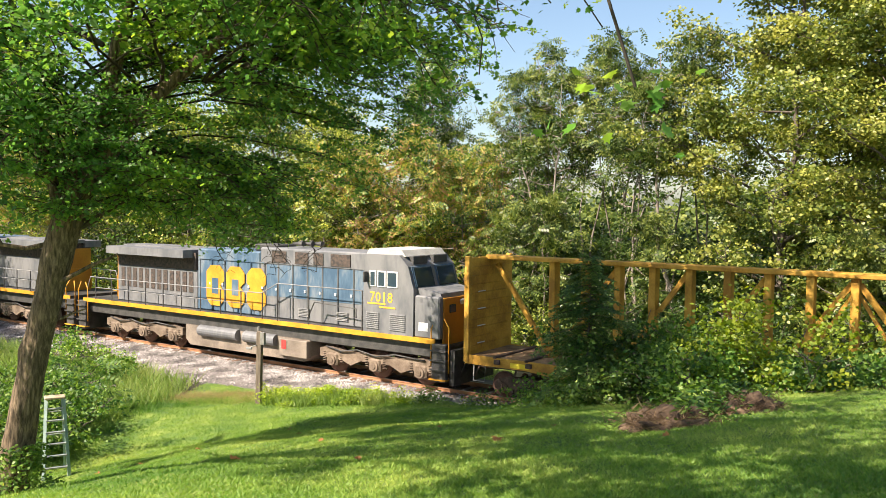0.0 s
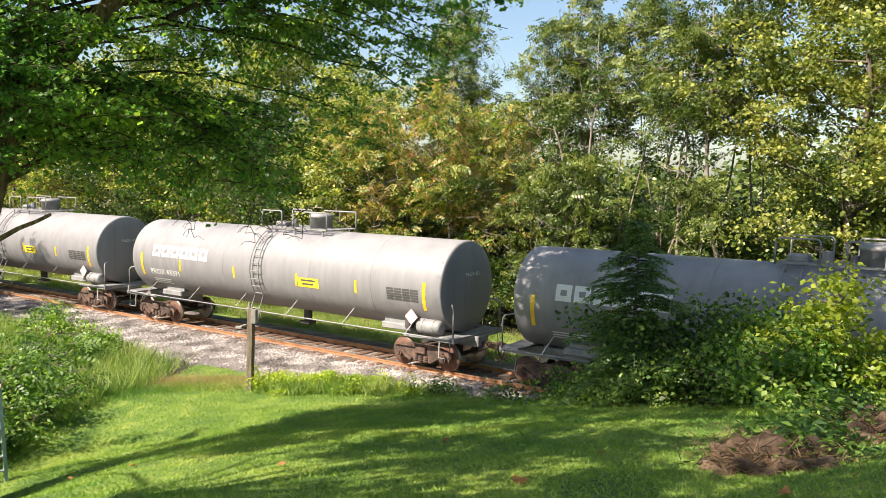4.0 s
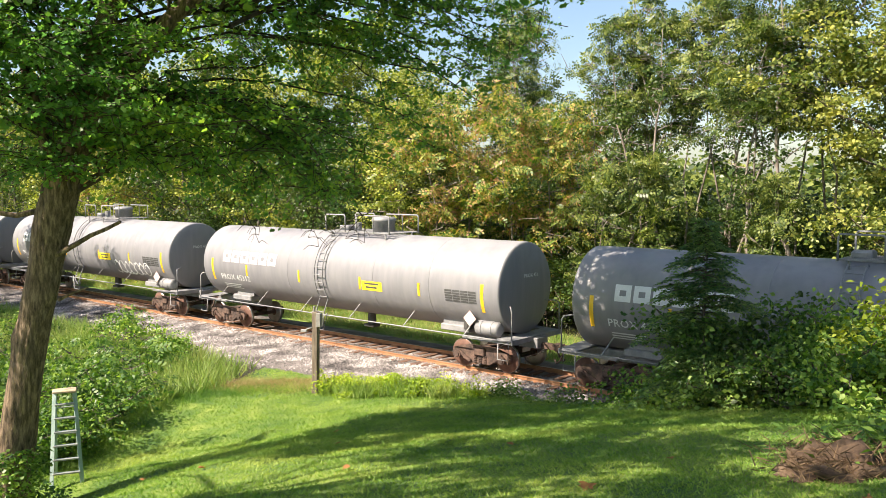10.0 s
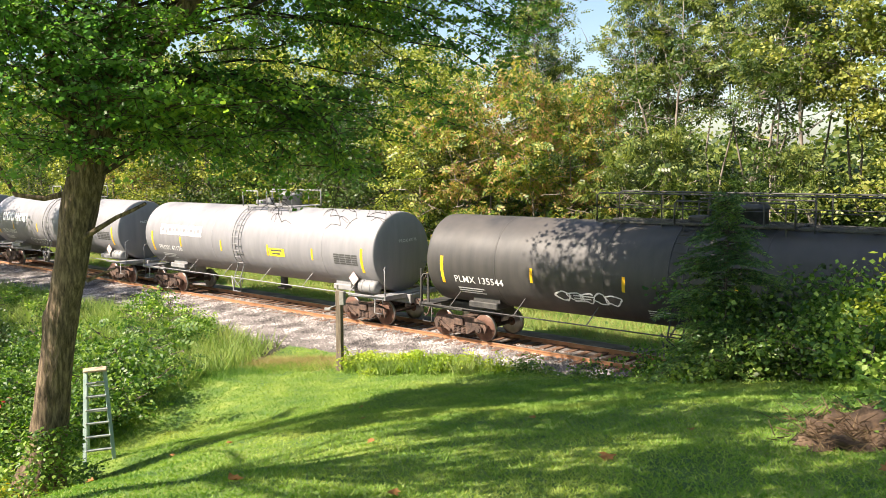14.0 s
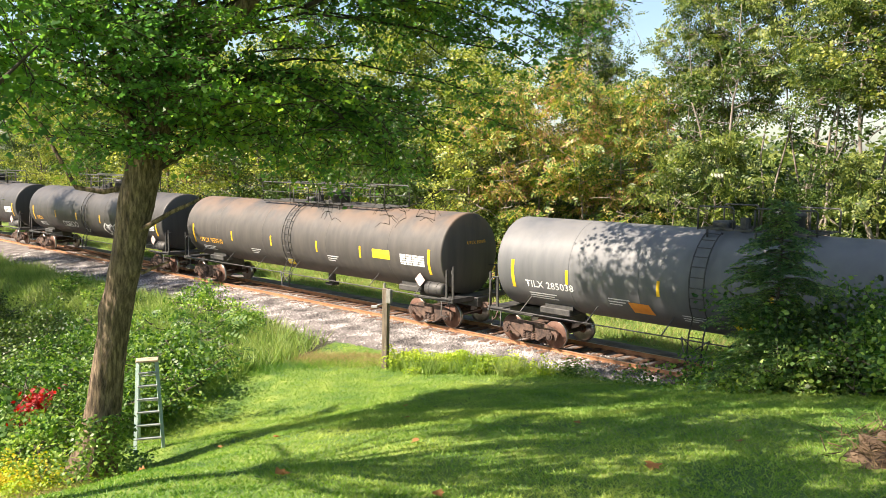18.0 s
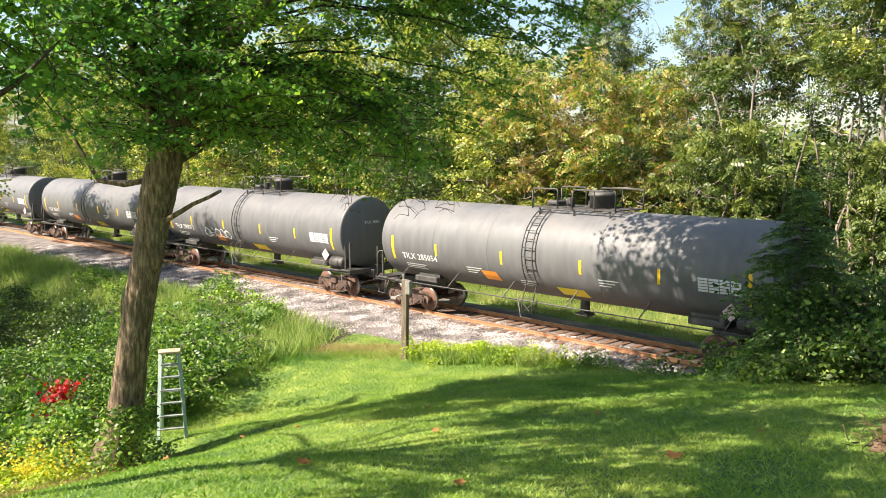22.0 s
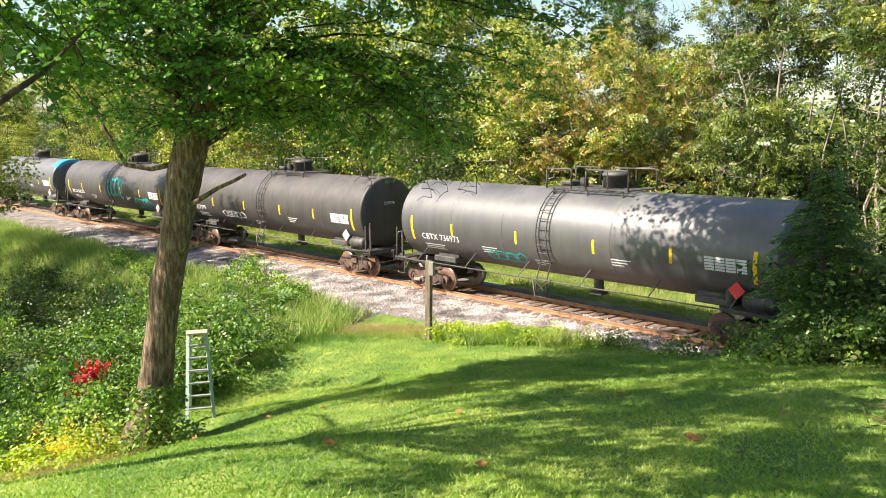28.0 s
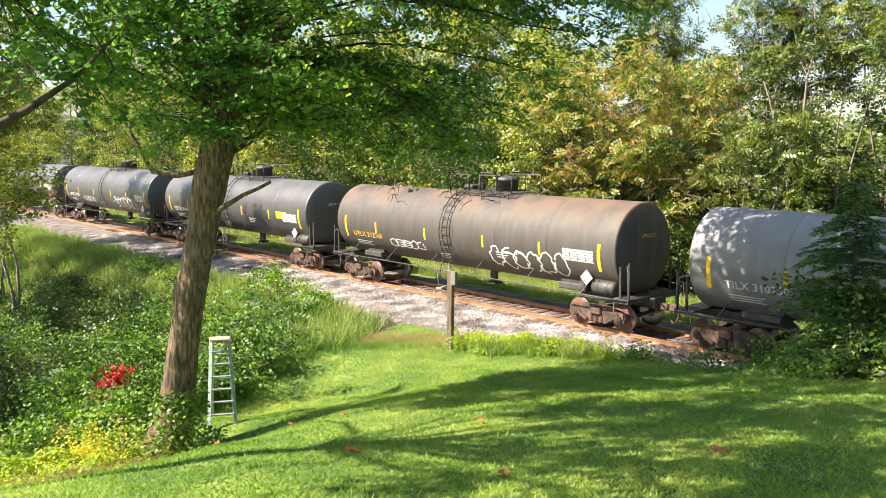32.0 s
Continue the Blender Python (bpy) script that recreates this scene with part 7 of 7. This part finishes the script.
def shrubs():
    kinds = {
        "round": tree_kind(51, M_SHRUB, "oval", 0.105, "dense green shrub at the edge of the lawn", name="shrub", seg=3, height=1.9, spread=1.25, clear=0.02, trunk_r=0.035, limbs=9, twigs=3, clumps=210, per_clump=26, clump_r=0.42, stems=3),
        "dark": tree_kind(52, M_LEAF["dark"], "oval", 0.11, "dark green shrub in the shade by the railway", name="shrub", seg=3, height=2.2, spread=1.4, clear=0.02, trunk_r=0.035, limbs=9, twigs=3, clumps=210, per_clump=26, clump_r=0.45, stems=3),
        "lime": tree_kind(53, M_LEAF["lime"], "oval", 0.11, "bright yellow-green vine climbing over the shrubs", name="vine", seg=3, height=2.3, spread=0.75, clear=0.05, trunk_r=0.03, limbs=10, twigs=3, clumps=80, per_clump=24, clump_r=0.35, stems=2),
        "sumac": tree_kind(54, M_SHRUB, "frond", 0.55, "young sumac with long arching leaves", name="sumac_shrub", seg=3, height=1.7, spread=1.2, clear=0.3, trunk_r=0.025, limbs=8, twigs=3, clumps=30, per_clump=6, clump_r=0.3, stems=2),
        "low": tree_kind(55, M_WEED2, "oval", 0.10, "low light green bramble on the slope", name="bramble", seg=3, height=0.9, spread=0.95, clear=0.02, trunk_r=0.02, limbs=7, twigs=3, clumps=100, per_clump=24, clump_r=0.32, stems=3),
    }
    rng = np.random.default_rng(61)
    plan = [(4.5, 17.6, "round"), (5.3, 16.7, "round"), (5.5, 15.7, "lime"), (6.5, 15.1, "lime"), (6.4, 16.3, "round"), (7.3, 15.8, "round"), (8.3, 15.0, "round"), (9.4, 14.4, "round"), (10.6, 13.7, "round"), (11.8, 13.0, "round"), (7.0, 17.4, "dark"), (8.8, 16.2, "dark"), (10.4, 15.2, "dark"), (5.6, 18.2, "dark"), (12.6, 14.0, "dark"), (6.0, 15.4, "low"), (7.4, 14.8, "low"), (9.0, 13.6, "low"), (4.4, 19.2, "dark"), (13.5, 12.0, "round"), (1.9, 20.3, "low"), (2.6, 19.6, "low"),
            (-12.6, 23.2, "sumac"), (-13.4, 25.0, "low"), (-13.4, 21.8, "round"), (-13.6, 23.0, "sumac"), (-13.2, 19.6, "sumac"), (-14.0, 26.6, "sumac"), (-15.2, 24.4, "sumac"), (-12.6, 18.2, "round"), (-12.8, 20.4, "sumac"), (-12.4, 18.9, "round"), (-14.6, 21.2, "round"), (-16.4, 22.6, "sumac"), (-15.8, 28.0, "dark"), (-17.6, 26.0, "round"), (-19.0, 29.6, "low"), (-18.4, 23.0, "round"), (-20.6, 26.6, "dark"), (-22.6, 30.2, "round"), (-24.2, 27.0, "dark"), (-21.8, 33.0, "low"), (-26.0, 31.0, "dark"), (-16.6, 19.4, "round"), (-19.4, 20.0, "dark"), (-22.4, 22.6, "round"), (-15.0, 17.6, "round"), (-25.4, 35.4, "low"), (-28.6, 34.2, "dark"), (-13.4, 28.4, "low"), (-17.0, 31.2, "low"), (-14.4, 16.2, "low"), (-30, 38, "dark"), (-33, 36, "dark"), (-27, 24, "dark"), (-12.0, 16.2, "low"), (-13.8, 11.4, "low"), (-13.4, 17.6, "sumac"), (-11.9, 19.4, "low")]
    used = set()
    for x, y, k in plan:
        q = (x - TRACK.x) * N.x + (y - TRACK.y) * N.y
        if x < -11 and q > -10.0 and k in ("round", "dark"):
            continue
        m = pose(x, y, gz(x, y) - 0.03, 0, 0, rng.uniform(0, 360))
        if k in used:
            o = copy_thing(kinds[k], m)
        else:
            o = kinds[k]
            o.matrix_basis = m
            used.add(k)
        f = rng.uniform(0.8, 1.15)
        o.scale = (f, f, f * rng.uniform(0.85, 1.15))
        o["category"] = "shrub"
        o["group"] = "shrubs round the lawn"


def patch(name, label, cat, places, size, shape, mat, rng, stuff=True, **kw):
    ob = new(name, leaves(name, places, size, shape, mat, rng, **kw))
    tagged(ob, label, cat, kind="stuff" if stuff else "")
    return ob


def grounded(x, y, z):
    return np.stack([x, y, ground_z(x, y) + z], -1)


def flat_leaf(size, rng):
    out, idx = SHAPES["maple"]
    v = np.array(out) * size
    v[:, 2] = 0.02 + 0.35 * np.abs(v[:, 0]) + rng.normal(0, 0.006, len(v))
    return arrays("fallen_leaf", v[None], idx, M_BROWN)


def low_growth():
    rng = np.random.default_rng(71)
    # bright weeds in front of the ballast
    def clumped(n, per, x0, x1, y0, y1, wob, h0, h1, lean=0.13):
        """Leaf places of n separate weeds along a line, each of its own height."""
        u = rng.random(n)
        cx, cy = x0 + (x1 - x0) * u + rng.normal(0, 0.12, n), y0 + (y1 - y0) * u + rng.normal(0, wob, n)
        h = rng.uniform(h0, h1, n) * np.where(rng.random(n) < 0.15, 1.4, 1.0)
        z = np.repeat(h, per) * rng.random(n * per) ** 0.6
        return grounded(np.repeat(cx, per) + rng.normal(0, lean, n * per), np.repeat(cy, per) + rng.normal(0, lean, n * per), 0.02 + z)
    patch("weeds", "bright yellow-green weeds between lawn and ballast", "weeds", clumped(150, 95, -6.7, -1.3, 24.85, 23.5, 0.36, 0.15, 0.52), 0.075, "oval", M_WEED, rng)
    patch("weeds", "pale grass stalks among the weeds by the ballast", "weeds", clumped(70, 60, -6.9, -0.6, 24.9, 23.1, 0.4, 0.02, 0.08, 0.16), 0.42, "stalk", M_WILD, rng, droop=-1.6, up=0.1)
    # dry trampled grass at the end of the ballast
    n = 9000
    x, y = rng.normal(-8.6, 1.2, n), rng.normal(25.6, 0.45, n)
    patch("dry_grass", "dry tan grass at the edge of the ballast", "grass", grounded(x, y, 0), 0.16, "stalk", M_HAY, rng, droop=-0.7, up=0.2)
    n = 6000
    u = rng.random(n)
    x = -1.6 + 4.2 * u + rng.normal(0, 0.1, n)
    y = 23.2 - 3.1 * u + rng.normal(0, 0.4, n)
    hgt = (0.35 + 0.25 * np.sin(u * 15)) * rng.random(n) ** 0.6
    patch("weeds", "darker green weeds beside the rails", "weeds", grounded(x, y, 0.03 + np.maximum(hgt, 0)), 0.085, "oval", M_SHRUB, rng)
    # tall wild grass on the left slope and beyond the railway
    n = 200000
    x = rng.uniform(-48, -10.2, n)
    y = rng.uniform(12, 54, n)
    q = (x - TRACK.x) * N.x + (y - TRACK.y) * N.y
    ok = (q < -4.3 - 0.4 * np.sin(x) - 1.2 * rng.random(n)) & (q > -10.0 - 1.5 * np.sin(x * 1.7)) & (x < lawn_edge(y) + 0.6)
    x, y = x[ok], y[ok]
    patch("wild_grass", "tall light green wild grass on the slope", "grass", grounded(x, y, 0), 0.6, "stalk", M_WILD, rng, droop=-1.6, up=0.1)
    n = 50000
    s = rng.uniform(-60, 26, n)
    q = rng.uniform(3.4, 9.0, n)
    x, y = TRACK.x + D.x * s + N.x * q, TRACK.y + D.y * s + N.y * q
    patch("wild_grass", "sunlit yellow-green grass strip behind the railway", "grass", grounded(x, y, 0), 0.34, "stalk", M_WILD, rng, droop=-1.6, up=0.1)
    patch("dry_grass", "dry straw-coloured grass behind the railway", "grass", grounded(x[::4], y[::4], 0), 0.38, "stalk", M_HAY, rng, droop=-1.2, up=0.1)
    # ragged grass at the lawn's edge
    n = 14000
    u = rng.random(n)
    px = np.interp(u, [0, 0.25, 0.5, 0.62, 0.8, 1], [-11.4, -11.3, -9.2, -7.2, -1.5, 3.5])
    py = np.interp(u, [0, 0.25, 0.5, 0.62, 0.8, 1], [17.0, 23.3, 24.9, 25.1, 22.9, 19.0])
    x, y = px + rng.normal(0, 0.45, n), py + rng.normal(0, 0.4, n)
    patch("edge_grass", "longer ragged grass along the lawn edge", "grass", grounded(x, y, 0), 0.17, "stalk", M_WEED2, rng, droop=-1.3, up=0.1)
    # mown lawn
    n = 420000
    r = 3.5 + 22 * rng.random(n) ** 1.25
    a = radians(90) + rng.uniform(-0.9, 0.86, n)
    x, y = 0.5 + r * np.cos(a), r * np.sin(a)
    q = (x - TRACK.x) * N.x + (y - TRACK.y) * N.y
    ok = (q < -4.9) & (x > lawn_edge(y))
    x, y = x[ok], y[ok]
    patch("lawn_grass", "short mown green lawn grass", "grass", grounded(x, y, -0.005), 0.043, "tuft", M_BLADE, rng, droop=-0.9, up=0.2, spread=0.5)
    # coarser tufts on the far half of the lawn and the trodden strip beside the ballast
    n = 170000
    x, y = rng.uniform(-13, 7, n), rng.uniform(13, 28, n)
    q = (x - TRACK.x) * N.x + (y - TRACK.y) * N.y
    ok = (q < -4.3 - 0.3 * np.sin(2.2 * x)) & (x > lawn_edge(y) - 0.3)
    patch("lawn_grass", "coarser lawn grass tufts near the railway", "grass", grounded(x[ok], y[ok], -0.005), 0.055, "tuft", M_BLADE, rng, droop=-0.8, up=0.2, spread=0.5)
    # goldenrod, red shrub and the ivy round the trunk
    n = 1300
    x, y = rng.normal(-11.2, 0.5, n), rng.normal(13.9, 0.5, n)
    patch("goldenrod", "yellow flowering goldenrod at the foot of the maple", "plant", grounded(x, y, 0.15 + 0.75 * rng.random(n) * np.abs(np.sin(x * 4.1) * np.sin(y * 3.7 + 1))), 0.06, "oval", M_GOLD, rng)
    n = 9000
    x, y = rng.normal(-11.6, 0.7, n), rng.normal(13.2, 0.9, n)
    patch("weeds", "pale green weeds under the maple", "weeds", grounded(x, y, 0.45 * rng.random(n) * np.abs(np.sin(x * 2.3) * np.sin(y * 2.9 + 1))), 0.075, "oval", M_WEED, rng)
    n = 9000
    x, y = rng.normal(-10.9, 0.9, n), rng.normal(13.0, 0.9, n)
    patch("dry_grass", "dry pale grass and litter at the foot of the maple", "grass", grounded(x, y, 0), 0.14, "stalk", M_HAY, rng, droop=-0.5, up=0.3)
    # leafy undergrowth that fills the hollow, in light and dark drifts
    n = 210000
    x, y = rng.uniform(-45, -10.5, n), rng.uniform(9, 46, n)
    q = (x - TRACK.x) * N.x + (y - TRACK.y) * N.y
    drift = np.sin(0.9 * x + 0.5 * y) * np.sin(0.6 * y - 0.35 * x + 1.0) + 0.5 * np.sin(2.1 * x + 1.3) * np.sin(1.9 * y)
    near = (np.abs(x + 13.2) < 1.2) & (np.abs(y - 15.6) < 2.0)
    ok = (x < lawn_edge(y) - 0.25 + 0.25 * np.sin(3 * y)) & ((y > 15.3) | (x < -13.8)) & (q < -8.6 - 0.9 * np.sin(x * 0.9)) & (q > -24)
    hgt = (0.06 + 0.8 * (np.abs(drift) ** 0.9) * (0.6 + 0.4 * np.sin(2.3 * x) * np.sin(2.6 * y))) * rng.random(n) ** 0.45 * np.where(near, 0.3, 1.0)
    for pick, lab, mat, sz in (((drift > 0.1) | (y < 15.5) | (q > -8), "light green leafy undergrowth in the hollow", M_WEED2, 0.095), ((drift <= 0.1) & (y >= 15.5) & (q <= -8), "dark green leafy undergrowth in the hollow", M_SHRUB, 0.12)):
        k = ok & pick
        patch("undergrowth", lab, "undergrowth", grounded(x[k], y[k], hgt[k]), sz, "oval", mat, rng)
    n = 4200
    a = rng.uniform(0, 6.28, n)
    h = rng.random(n) ** 0.8 * 1.45
    rad = 0.52 + 0.42 * rng.random(n) * (1.4 - h * 0.6)
    pts = np.stack([-10.0 + 0.1 * h + rad * np.cos(a), 14.85 + rad * np.sin(a), gz(-10, 14.6) + h], -1)
    keep = (a > 4.6) | (h < 0.35)
    ivy = new("ivy", leaves("ivy", pts[keep], 0.10, "oval", M_SHRUB, rng))
    tagged(ivy, "green leafy ivy round the foot of the maple", "plant")
    t = empty("red_shrub")
    pts = np.concatenate([np.stack([rng.normal(cx, 0.16, k), rng.normal(0, 0.16, k), rng.normal(cz, 0.10, k)], -1) for cx, cz, k in ((0.15, 1.45, 110), (-0.15, 0.85, 90), (0.0, 1.2, 50))])
    link_mesh("crown", leaves("crown", pts, 0.13, "oval", M_REDL, rng), t)
    link_mesh("stem", limb_mesh("stem", [bent((0, 0, -0.2), (0.1, 0, 1.4), rng, 0.03, 4, 0.015, 0.006), bent((0, 0, -0.2), (-0.15, 0, 0.8), rng, 0.03, 4, 0.015, 0.006)], M_BARK_B, 5), t)
    t.matrix_basis = pose(-13.0, 16.8, gz(-13.0, 16.8))
    tagged(t, "small shrub with bright red autumn leaves", "shrub")
    bm = bmesh.new()
    bmesh.ops.create_icosphere(bm, subdivisions=3, radius=0.13)
    for v in bm.verts:
        v.co *= 1 + 0.12 * noise.noise(v.co * 9)
    o = part("garden_ball", bm, M_PALE, None, smooth=True)
    o.matrix_basis = pose(-13.6, 15.4, gz(-13.6, 15.4) + 0.1)
    tagged(o, "pale round stone ball in the undergrowth", "garden ball")
    # fallen leaves
    rng2 = np.random.default_rng(77)
    for k, (x, y) in enumerate([(-3.09, 8.09), (0.67, 8.52), (-4.33, 17.57), (-1.2, 7.2), (-4.9, 12.0), (1.6, 9.8), (-2.2, 10.5), (-6.4, 13.2), (2.8, 7.2), (-0.4, 12.6), (-3.4, 14.4), (-5.8, 10.0)]):
        o = new("fallen_leaf", flat_leaf(0.17 if k < 2 else 0.11, rng2))
        o.matrix_basis = pose(x, y, gz(x, y) + 0.03, rng2.normal(-8, 6), rng2.normal(0, 8), rng2.uniform(0, 360))
        tagged(o, "dry orange-brown leaf fallen on the lawn", "leaf", "fallen leaves on the lawn")


post()
step_ladder()
brush_mound()
hemlock()
shrubs()
low_growth()


# ---------------------------------------------------------------- movement
def motions():
    for car, s0 in CARS:
        walk(car, [(t, Matrix.Translation(along(s0 - SPEED * t)) @ pose(0, 0, 0, 0, 0, TURN + (180 if car in BACKWARDS else 0))) for t in (0, 16, 32)])


motions()
